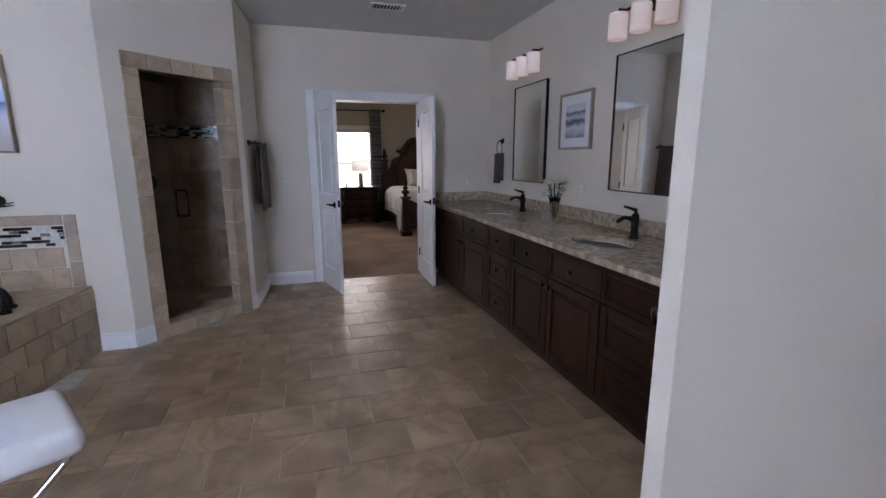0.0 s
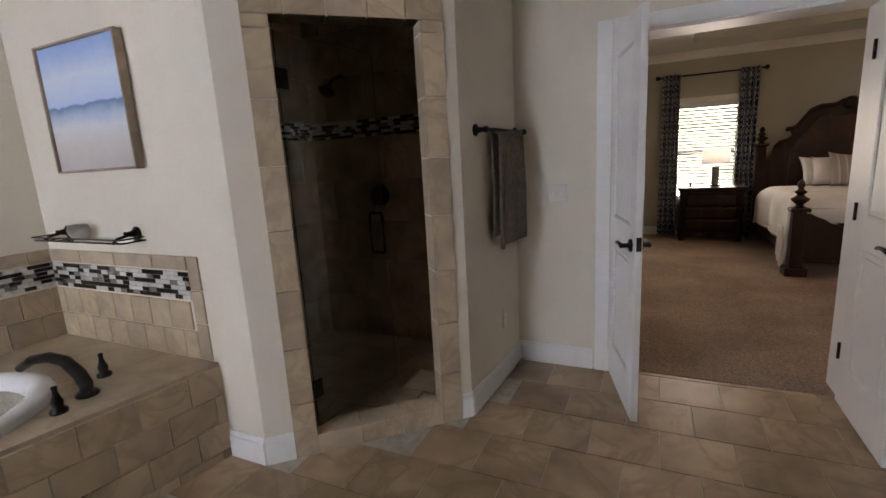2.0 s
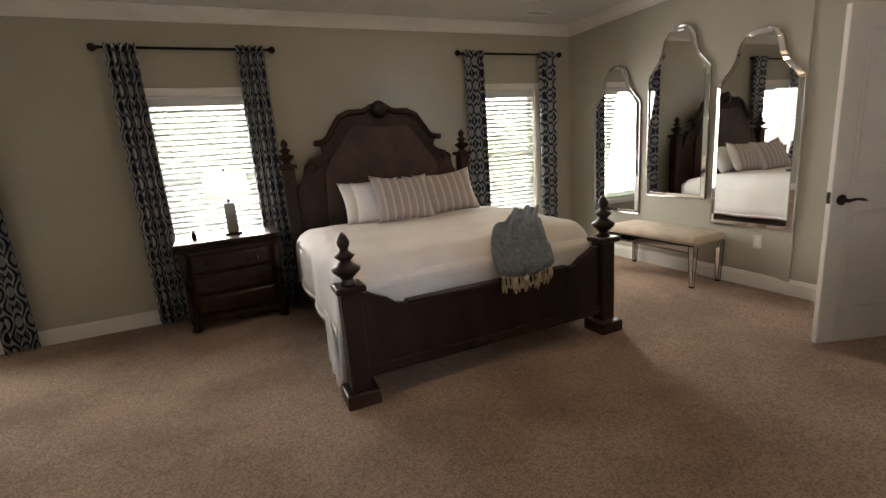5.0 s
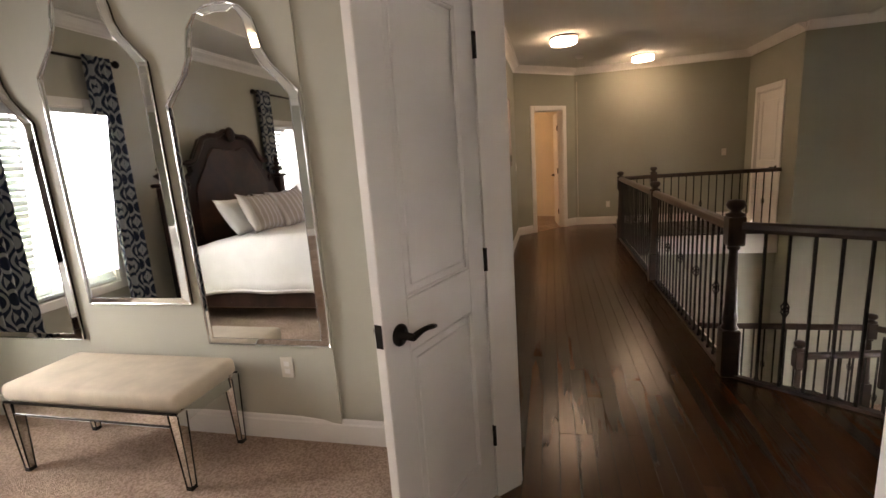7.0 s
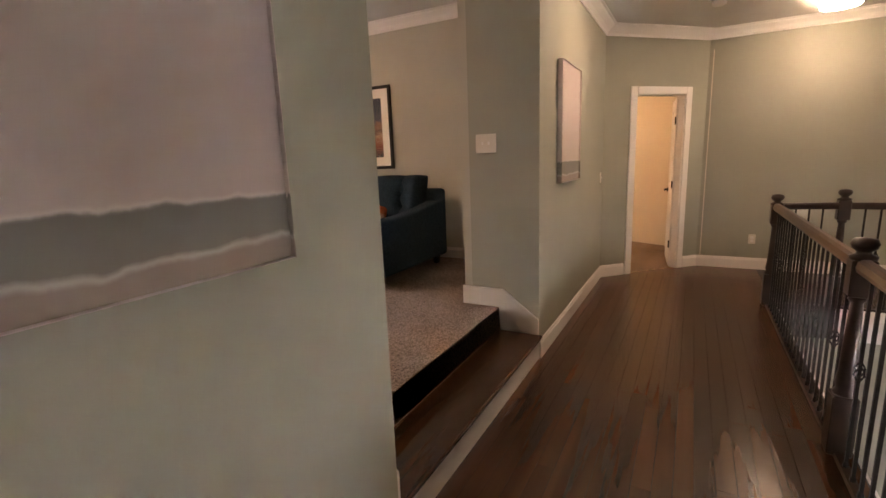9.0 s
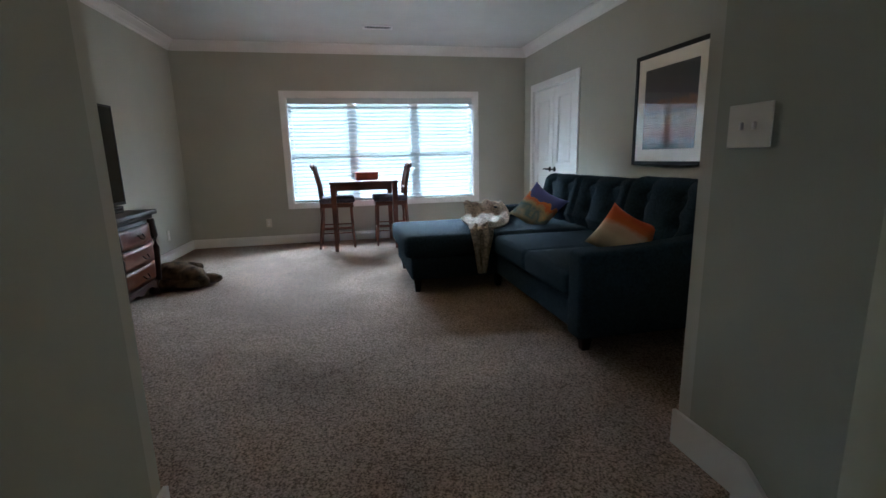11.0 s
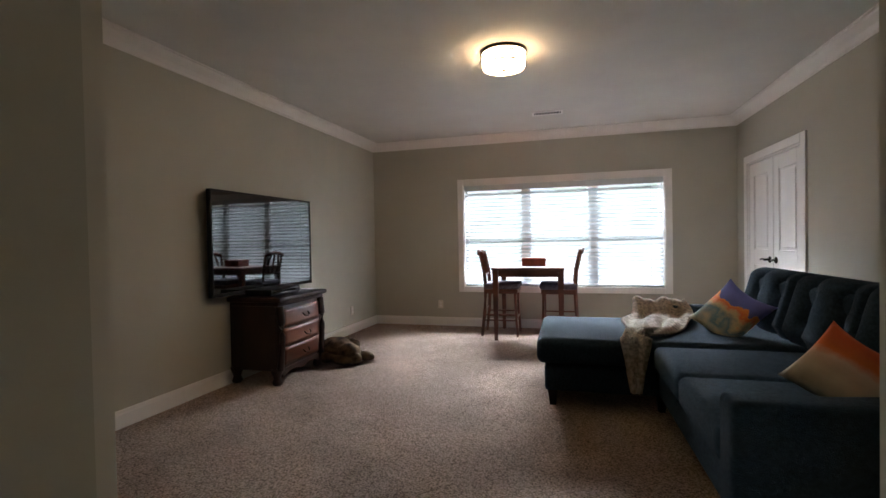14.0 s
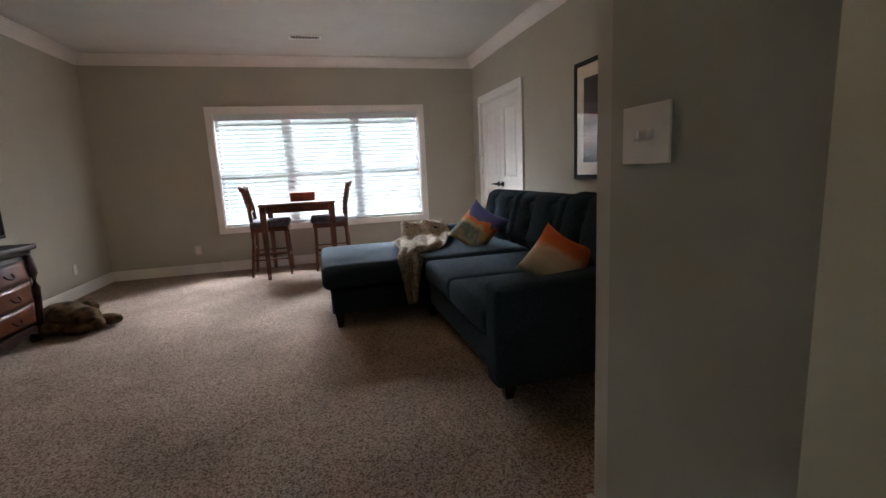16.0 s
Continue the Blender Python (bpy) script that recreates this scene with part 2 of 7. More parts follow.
SKY_BATH = backdrop_mat("overcast_light", (0.38, 0.63, 1.0), (0.48, 0.73, 1.0), 18.0)
SKY_BED = backdrop_mat("garden_light", (0.50, 0.66, 0.44), (0.78, 0.90, 1.0), 9.0, 0.9)
SKY_BONUS = backdrop_mat("tree_light", (0.60, 0.76, 0.62), (0.90, 0.98, 1.0), 0.5, 0.9)
SKY_STREET = backdrop_mat("street_light", (0.75, 0.85, 0.90), (0.90, 0.96, 1.0), 24.0, 0.9)
LAMP_TRAY = glow("tray_lamp_glass", (1.0, 0.80, 0.56), 7.5)


# ---- mesh helpers ----
def part(name, bm, material, parent=None, label="", smooth=False):
    me = bpy.data.meshes.new(name)
    bm.to_mesh(me)
    bm.free()
    me.materials.append(material)
    if smooth:
        me.shade_smooth()
    ob = new(name, me)
    if parent is not None:
        ob.parent = parent
        ob.matrix_parent_inverse = parent.matrix_basis.inverted()
    return tagged(ob, label)


def holder(name, x=0, y=0, z=0, rz=0):
    ob = new(name)
    ob.matrix_basis = pose(x, y, z, 0, 0, rz)
    return ob


def sub(name, bm, material, parent, label="", smooth=False):
    """A part whose mesh is given in its parent's own coordinates."""
    ob = part(name, bm, material, None, label, smooth)
    ob.parent = parent
    return ob


def share(name, mesh, parent, m):
    """Another piece on the same mesh."""
    ob = new(name, mesh)
    ob.parent = parent
    ob.matrix_basis = m
    return ob


def box(x0, x1, y0, y1, z0, z1, bev=0.0, bm=None, seg=1, m=None):
    own = bmesh.new()
    bmesh.ops.create_cube(own, size=1)
    for v in own.verts:
        v.co = ((x0 + x1) / 2 + v.co.x * (x1 - x0), (y0 + y1) / 2 + v.co.y * (y1 - y0), (z0 + z1) / 2 + v.co.z * (z1 - z0))
    if bev:
        bmesh.ops.bevel(own, geom=own.edges[:], offset=min(bev, 0.49 * min(abs(x1 - x0), abs(y1 - y0), abs(z1 - z0))), segments=seg, affect="EDGES", profile=0.5)
    if m is not None:
        own.transform(m)
    return join(bm, own)


def join(bm, own):
    if bm is None:
        return own
    me = bpy.data.meshes.new("joined")
    own.to_mesh(me)
    own.free()
    bm.from_mesh(me)
    bpy.data.meshes.remove(me)
    return bm


def lathe(profile, n=20, bm=None, m=None):
    """Turn (radius, height) pairs about z."""
    own = bmesh.new()
    rings = []
    for r, z in profile:
        rings.append([own.verts.new((max(r, 1e-4) * math.cos(2 * math.pi * k / n), max(r, 1e-4) * math.sin(2 * math.pi * k / n), z)) for k in range(n)])
    for a, b in zip(rings, rings[1:]):
        for k in range(n):
            own.faces.new((a[k], a[(k + 1) % n], b[(k + 1) % n], b[k]))
    own.faces.new(rings[0][::-1])
    own.faces.new(rings[-1])
    if m is not None:
        own.transform(m)
    return join(bm, own)


def tube(points, r, n=8, bm=None, closed=False):
    """A round bar along points; r is one radius or one for each point."""
    pts = [Vector(p) for p in points]
    own = bmesh.new()
    rings = []
    for k, p in enumerate(pts):
        a = pts[k - 1] if k or closed else p
        b = pts[(k + 1) % len(pts)] if k < len(pts) - 1 or closed else p
        d = (b - a).normalized()
        q = d.to_track_quat("Z", "Y")
        rad = r[k] if isinstance(r, (list, tuple)) else r
        rings.append([own.verts.new(p + q @ Vector((rad * math.cos(2 * math.pi * j / n), rad * math.sin(2 * math.pi * j / n), 0))) for j in range(n)])
    pairs = list(zip(rings, rings[1:])) + ([(rings[-1], rings[0])] if closed else [])
    for a, b in pairs:
        for j in range(n):
            own.faces.new((a[j], a[(j + 1) % n], b[(j + 1) % n], b[j]))
    if not closed:
        own.faces.new(rings[0][::-1])
        own.faces.new(rings[-1])
    return join(bm, own)


def prism(outline, depth, bm=None, m=None, bev=0.0):
    """A flat outline of (x, z) pairs in the plane y = 0, made depth thick towards +y."""
    own = bmesh.new()
    f = own.faces.new([own.verts.new((x, 0, z)) for x, z in outline])
    ext = bmesh.ops.extrude_face_region(own, geom=[f])
    for v in ext["geom"]:
        if isinstance(v, bmesh.types.BMVert):
            v.co.y += depth
    bmesh.ops.recalc_face_normals(own, faces=own.faces[:])
    if bev:
        flat = [e for e in own.edges if abs(e.verts[0].co.y - e.verts[1].co.y) < 1e-6]
        bmesh.ops.bevel(own, geom=flat, offset=bev, segments=2, affect="EDGES", profile=0.5)
    if m is not None:
        own.transform(m)
    return join(bm, own)


def pillow_mesh(w, h, d, n=14, sag=0.0, seed=0):
    """A cushion w wide, h high and d thick, standing in the xz plane, with pinched corners."""
    own = bmesh.new()
    grid = {}
    for side in (1, -1):
        for i in range(n + 1):
            for j in range(n + 1):
                u, v = 2 * i / n - 1, 2 * j / n - 1
                if side == -1 and (i in (0, n) or j in (0, n)):
                    grid[side, i, j] = grid[1, i, j]
                    continue
                t = (max(0, 1 - u * u) ** 0.45) * (max(0, 1 - v * v) ** 0.45)
                pin = 1 - 0.09 * (1 - v * v) * abs(u) ** 2
                pinv = 1 - 0.09 * (1 - u * u) * abs(v) ** 2
                wob = 0.012 * noise.noise((u * 2.3 + seed, v * 2.3, side * 3))
                grid[side, i, j] = own.verts.new((u * w / 2 * pin, side * (t * d / 2 + wob * t), v * h / 2 * pinv - sag * (1 - u * u) * (v > 0) * v))
        for i in range(n):
            for j in range(n):
                f = [grid[side, i, j], grid[side, i + 1, j], grid[side, i + 1, j + 1], grid[side, i, j + 1]]
                own.faces.new(f if side == -1 else f[::-1])
    return own


def sheet(fn, nu, nv, thick=0.0):
    """A surface fn(u, v) over the unit square, made solid when thick."""
    own = bmesh.new()
    g = [[own.verts.new(fn(i / nu, j / nv)) for j in range(nv + 1)] for i in range(nu + 1)]
    for i in range(nu):
        for j in range(nv):
            own.faces.new((g[i][j], g[i + 1][j], g[i + 1][j + 1], g[i][j + 1]))
    if thick:
        bmesh.ops.recalc_face_normals(own, faces=own.faces[:])
        bmesh.ops.solidify(own, geom=own.faces[:], thickness=thick)
    return own


# ---- structure ----
def frame_of(p0, p1):
    """Matrix whose x runs from p0 to p1 along the floor, y to the left of it."""
    a = math.degrees(math.atan2(p1[1] - p0[1], p1[0] - p0[0]))
    return pose(p0[0], p0[1], 0, 0, 0, a), math.hypot(p1[0] - p0[0], p1[1] - p0[1])


def wall(name, p0, p1, z0, z1, material, openings=(), thick=0.07, label="painted plaster wall"):
    """A wall whose room face is the line p0 to p1 and whose body lies to the left of it; openings are (s0, s1, low, high)."""
    m, length = frame_of(p0, p1)
    bm = bmesh.new()
    at = 0.0
    for s0, s1, lo, hi in sorted(openings):
        if s0 > at:
            box(at, s0, 0, thick, z0, z1, 0, bm)
        if lo > z0:
            box(s0, s1, 0, thick, z0, lo, 0, bm)
        if hi < z1:
            box(s0, s1, 0, thick, hi, z1, 0, bm)
        at = s1
    if at < length:
        box(at, length, 0, thick, z0, z1, 0, bm)
    bm.transform(m)
    return tagged(part(name, bm, material), label, "wall", kind="structure")


def run(name, p0, p1, outline, material, label, skip=()):
    """A moulding of the (out, z) outline along a wall's face, out of the room side (right of p0 to p1), with gaps."""
    m, length = frame_of(p0, p1)
    bm = bmesh.new()
    at = 0.0
    for s0, s1 in list(sorted(skip)) + [(length, length)]:
        if s0 - at > 0.01:
            prism([(-o, z) for o, z in outline], s0 - at, bm, Matrix(((0, 1, 0, at), (1, 0, 0, 0), (0, 0, 1, 0), (0, 0, 0, 1))))
        at = s1
    bmesh.ops.recalc_face_normals(bm, faces=bm.faces[:])
    bm.transform(m)
    return tagged(part(name, bm, material), label, "trim", kind="structure")


def base(p0, p1, z=0.0, skip=(), h=0.14):
    o = [(0.001, z), (0.016, z), (0.016, z + h - 0.03), (0.011, z + h - 0.022), (0.009, z + h - 0.008), (0.004, z + h), (0.001, z + h)]
    return run("baseboard", p0, p1, o, WHITE, "white painted moulded baseboard", skip)


def crown(p0, p1, z, s=0.11):
    o = [(0.001, z - s), (0.012, z - s), (0.016, z - s * 0.8), (s * 0.35, z - s * 0.55), (s * 0.75, z - s * 0.25), (s * 0.82, z - s * 0.12), (s, z - s * 0.1), (s, z - 0.001), (0.001, z - 0.001)]
    return run("crown_moulding", p0, p1, o, WHITE, "white painted crown moulding")


def slab(name, poly, z0, z1, material, label, category):
    own = bmesh.new()
    lo = [own.verts.new((x, y, z0)) for x, y in poly]
    hi = [own.verts.new((x, y, z1)) for x, y in poly]
    own.faces.new(lo[::-1])
    own.faces.new(hi)
    for k in range(len(poly)):
        own.faces.new((lo[k], lo[(k + 1) % len(poly)], hi[(k + 1) % len(poly)], hi[k]))
    bmesh.ops.recalc_face_normals(own, faces=own.faces[:])
    return tagged(part(name, own, material), label, category, kind="structure")


CB, CR, CH, CP = 2.76, 2.78, 2.82, 2.975   # ceilings of bath, bedroom, hall and upper playroom
FZ = 0.36                                  # raised floor of the playroom

# bathroom
bath_floor = slab("floor_bath", [(-3.42, -0.8), (1.62, -0.8), (1.62, 6.03), (-1.03, 6.03), (-1.03, 6.08), (-2.8, 6.08), (-2.8, 4.46), (-3.42, 4.46)], -0.12, -0.004, GROUT, "grout bed of the tiled bathroom floor", "floor")
slab("ceiling_bath", [(-3.48, -0.86), (1.67, -0.86), (1.67, 6.06), (-2.86, 6.06), (-3.48, 6.06)], CB, CB + 0.08, CEIL_M, "flat painted ceiling", "ceiling")
wall("wall_bath_far", (-1.03, 5.985), (1.67, 5.985), 0, CB, BATH_WALL, [(0.58, 1.80, 0, 2.06)], 0.10)
wall("wall_bath_vanity", (1.60, 5.985), (1.60, -0.86), 0, CB, BATH_WALL)
wall("wall_bath_back", (1.67, -0.8), (-3.48, -0.8), 0, CB, BATH_WALL, [(3.37, 4.87, 1.05, 2.35)], 0.12)
wall("wall_bath_window", (-3.41, -0.8), (-3.41, 4.53), 0, CB, BATH_WALL, (), 0.12)
wall("wall_bath_tub", (-3.41, 4.46), (-1.88, 4.46), 0, CB, BATH_WALL, (), 0.09)
DIAG0, DIAG1, TOWC = (-1.88, 4.46), (-1.09, 5.195), (-1.03, 5.985)
wall("wall_bath_shower", DIAG0, DIAG1, 0, CB, BATH_WALL, [(0.245, 0.905, 0.0, 2.05)], 0.11)
wall("wall_bath_towel", DIAG1, TOWC, 0, CB, BATH_WALL, (), 0.09)
wall("wall_bath_entry", (-0.03, 1.205), (1.60, 1.205), 0, CB, BATH_WALL, (), 0.045)
base((-2.15, 4.46), DIAG0)
base(DIAG0, DIAG1, skip=[(0.133, 1.017)])
base(DIAG1, TOWC)
base((-1.03, 5.985), (1.60, 5.985), skip=[(0.49, 2.6)])

# bedroom
DX = 3.16                                   # the slanting wall runs along y = x + DX
bed_poly = [(-3.0, 6.03), (2.9, 6.03), (3.09, 6.25), (4.81, 7.97), (4.81, 11.3), (-3.0, 11.3)]
slab("floor_bedroom", bed_poly, -0.12, 0.004, CARPET_BED, "beige cut-pile carpet", "floor")
TR = (0.21, 3.75, 7.0, 10.43)
x0, x1, y0, y1 = TR
bm = box(-3.1, x0, 6.1, 11.4, CR, CR + 0.4)
box(x1, 4.81, 6.1, 11.4, CR, CR + 0.4, 0, bm)
box(x0, x1, 6.1, y0, CR, CR + 0.4, 0, bm)
box(x0, x1, y1, 11.4, CR, CR + 0.4, 0, bm)
box(x0, x1, y0, y1, CR + 0.26, CR + 0.4, 0, bm)
tagged(part("ceiling_bedroom", bm, CEIL_M), "painted tray ceiling with recessed centre", "ceiling", kind="structure")
WN = [(-2.10, -1.20), (0.05, 0.95), (3.48, 4.22)]
WZ = (0.56, 2.06)
wall("wall_bedroom_window", (-3.07, 11.22), (4.87, 11.22), 0, CR, ROOM_WALL, [(a + 3.07, b + 3.07, WZ[0], WZ[1]) for a, b in WN], 0.14)
wall("wall_bedroom_mirror", (4.78, 11.22), (4.78, 7.94), 0, CR, ROOM_WALL, (), 0.07)
wall("wall_bedroom_door", (4.78, 4.78 + DX), (3.04, 3.04 + DX), 0, CR, ROOM_WALL, [(0.37, 1.59, 0, 2.06)], 0.06)
wall("wall_bedroom_bath", (3.04, 6.20), (-3.07, 6.20), 0, CR, ROOM_WALL, [(2.27, 3.49, 0, 2.06)], 0.115)
wall("wall_bedroom_west", (-3.0, 6.13), (-3.0, 11.3), 0, CR, ROOM_WALL)
base((-3.0, 11.22), (4.78, 11.22))
base((4.78, 11.22), (4.78, 7.94))
base((4.78, 4.78 + DX), (3.04, 3.04 + DX), skip=[(0.28, 1.68)])
base((3.04, 6.20), (-3.0, 6.20), skip=[(2.18, 3.58)])
base((-3.0, 6.2), (-3.0, 11.22))
crown((-3.0, 11.22), (4.78, 11.22), CR)
crown((4.78, 11.22), (4.78, 7.94), CR)
crown((4.78, 4.78 + DX), (3.04, 3.04 + DX), CR)
crown((3.04, 6.20), (-3.0, 6.20), CR)
crown((-3.0, 6.2), (-3.0, 11.22), CR)

# hall and stair well
HY, RY = 7.99, 6.39                          # hall wall face, rail line
PX0, PX1, PY = 6.475, 8.30, 8.57             # passage to the playroom
hall_floor = slab("floor_hall", [(3.10, 6.22), (3.6, 5.3), (5.0, 5.3), (5.34, 5.72), (5.58, 6.0), (5.72, RY - 0.07), (10.27, RY - 0.07), (10.40, 5.88), (10.40, 4.17), (11.79, 4.17), (11.79, 6.98), (10.78, HY), (4.80, HY)], -0.30, -0.006, DARKWOOD, "subfloor below the oak boards of the landing", "floor")
slab("ceiling_hall", [(2.9, 1.4), (11.9, 1.4), (11.9, 8.7), (4.6, 8.7), (4.6, 8.06), (2.9, 6.26)], CH, CH + 0.06, CEIL_M, "flat painted ceiling", "ceiling")
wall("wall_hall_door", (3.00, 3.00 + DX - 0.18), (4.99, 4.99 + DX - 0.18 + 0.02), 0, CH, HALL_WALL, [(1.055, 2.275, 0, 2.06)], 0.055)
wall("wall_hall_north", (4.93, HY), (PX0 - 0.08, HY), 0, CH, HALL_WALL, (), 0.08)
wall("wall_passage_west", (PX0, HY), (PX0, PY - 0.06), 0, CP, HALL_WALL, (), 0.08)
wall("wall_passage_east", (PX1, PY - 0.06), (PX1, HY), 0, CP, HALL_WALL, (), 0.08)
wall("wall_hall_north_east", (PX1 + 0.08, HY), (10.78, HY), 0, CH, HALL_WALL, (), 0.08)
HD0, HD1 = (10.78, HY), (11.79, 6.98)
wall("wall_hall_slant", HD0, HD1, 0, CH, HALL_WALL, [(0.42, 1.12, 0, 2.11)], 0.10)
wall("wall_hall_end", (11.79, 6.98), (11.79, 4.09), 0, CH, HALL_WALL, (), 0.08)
wall("wall_hall_side_door", (11.79, 4.17), (10.07, 4.17), 0, CH, HALL_WALL, [(0.41, 1.23, 0, 2.10)], 0.08)
wall("wall_stair_end", (10.07, 4.09), (10.07, 1.40), -3.1, CH, HALL_WALL, [(1.34, 2.44, -2.0, -0.75)], 0.12)
# unseen panel, added to stop sky light leaking round the closed side door
wall("leak_stop_behind_door", (11.55, 4.085), (10.40, 4.085), 0, 2.3, HALL_WALL, (), 0.05)
wall("wall_stair_return", (10.53, 4.168), (10.07, 4.168), -3.1, -0.002, HALL_WALL, (), 0.078)
wall("wall_stair_under", (10.47, 6.32), (10.47, 4.17), -3.1, -0.30, HALL_WALL, (), 0.06)
wall("wall_stair_south", (10.5, 1.40), (2.9, 1.40), -3.1, CH, HALL_WALL, [(4.2, 5.6, -2.2, -0.6)], 0.12)
wall("wall_stair_west", (3.0, 1.4), (3.0, 6.2), -3.1, CH, HALL_WALL, (), 0.08)
wall("wall_stair_north", (3.0, 6.26), (10.47, 6.26), -3.1, -0.31, HALL_WALL, (), 0.06)
slab("floor_lower", [(2.9, 1.3), (10.6, 1.3), (10.6, 6.4), (2.9, 6.4)], -3.2, -3.1, HANDRAIL, "polished wood floor of the lower storey", "floor")
base((4.93, HY), (PX0, HY))
base((PX1, HY), (10.78, HY))
base(HD0, HD1, skip=[(0.33, 1.21)])
base((11.79, 6.98), (11.79, 4.17))
base((11.79, 4.17), (10.42, 4.17), skip=[(0.32, 1.32)])
for a, b in (((4.97, HY), (PX0, HY)), ((PX1, HY), (10.78, HY)), (HD0, HD1), ((11.79, 6.98), (11.79, 4.17)), ((11.79, 4.17), (10.07, 4.17)), ((10.07, 4.17), (10.07, 1.4)), ((10.07, 1.4), (3.0, 1.4))):
    crown(a, b, CH)

# playroom up two steps
slab("floor_playroom", [(4.8, PY), (PX0, PY), (PX0, HY + 0.30), (PX1, HY + 0.30), (PX1, PY), (9.85, PY), (9.85, 13.82), (4.8, 13.82)], 0.0, FZ, CARPET, "thick beige cut-pile carpet", "floor")
slab("ceiling_playroom", [(4.8, 8.4), (9.85, 8.4), (9.85, 13.92), (4.8, 13.92)], CP, CP + 0.08, CEIL_M, "flat painted ceiling", "ceiling")
BW = (6.371, 8.953, 0.918, 2.325)
PB = 13.76                                  # window wall
TVW = ((4.837, 8.5), (5.044, 13.90))        # television wall, a little out of square
wall("wall_playroom_window", (4.82, PB), (9.81, PB), 0, CP, ROOM_WALL, [(BW[0] - 4.82, BW[1] - 4.82, BW[2], BW[3])], 0.14)
wall("wall_playroom_tv", *TVW, 0, CP, ROOM_WALL)
wall("wall_playroom_closet", (9.74, 13.83), (9.74, 8.5), 0, CP, ROOM_WALL, [(0.41, 1.64, FZ, 2.36)])
wall("wall_playroom_near_west", (PX0, PY), (4.82, PY), 0, CP, ROOM_WALL, (), 0.06)
wall("wall_playroom_near_east", (9.81, PY), (PX1, PY), 0, CP, ROOM_WALL, (), 0.06)
wall("wall_playroom_header", (PX1, PY), (PX0, PY), CH, CP, ROOM_WALL, (), 0.06)
for a, b, s in (((5.04, PB), (9.74, PB), ()), ((4.840, PY), (5.039, PB), ()), ((9.74, PB), (9.74, PY), [(0.26, 1.66)]), ((PX0, PY), (4.84, PY), ()), ((9.74, PY), (PX1, PY), ())):
    base(a, b, FZ, s, 0.12)
    crown(a, b, CP)

# ---- doors, windows, steps, rails ----
def casing(name, p0, p1, low, high, depth, label="white painted door casing", width=0.085, both=True, sill=False):
    """Jamb and casing round an opening whose foot runs from p0 to p1 on one wall face; depth is the wall's, to the left."""
    m, w = frame_of(p0, p1)
    root = new(name)
    root.matrix_basis = m
    tagged(root, label, "door frame" if not sill else "window frame", kind="structure")
    j = 0.018
    for nm, a in (("jamb", (0, j, -0.002, depth + 0.002, low, high)), ("jamb", (w - j, w, -0.002, depth + 0.002, low, high)), ("head_jamb", (j, w - j, -0.002, depth + 0.002, high - j, high))):
        sub(nm, box(*a), WHITE, root)
    faces = (-1, 1) if both else (-1,)
    for s in faces:
        ya, yb = (-0.02, -0.001) if s < 0 else (depth + 0.001, depth + 0.02)
        lo = low - (0.0 if not sill else width)
        sub("casing", box(-width + 0.008, 0.008, ya, yb, lo, high + width - 0.008, 0.004), WHITE, root)
        sub("casing", box(w - 0.008, w + width - 0.008, ya, yb, lo, high + width - 0.008, 0.004), WHITE, root)
        sub("head_casing", box(0.009, w - 0.009, ya - 0.003 * (s < 0), yb + 0.003 * (s > 0), high - 0.008, high + width - 0.008, 0.004), WHITE, root)
        if sill:
            sub("sill", box(0.009, w - 0.009, ya - 0.012, yb, low - width, low, 0.004), WHITE, root)
    return root


def lever(parent, x, z, side, to, mtl=None):
    """Lever handle on a leaf: side -1 or 1 is the face, to the way the lever points."""
    y = side * 0.02
    h = sub("lever_handle", lathe([(0.033, 0), (0.033, 0.006), (0.026, 0.012), (0.012, 0.014), (0.011, 0.05), (0.0, 0.052)], 16, None, Matrix.Translation((x, y, z)) @ pose(0, 0, 0, -90 * side)), BRONZE, parent, "oil-rubbed bronze lever handle", True)
    pts = [(x + to * t, y + side * (0.045 + 0.006 * math.sin(t * 25)), z + 0.010 * math.sin(t * 30) - 0.004) for t in (0, 0.02, 0.045, 0.07, 0.095, 0.12)]
    sub("lever_arm", tube(pts, [0.011, 0.010, 0.0085, 0.0085, 0.009, 0.006], 8), BRONZE, h, "", True)
    return h


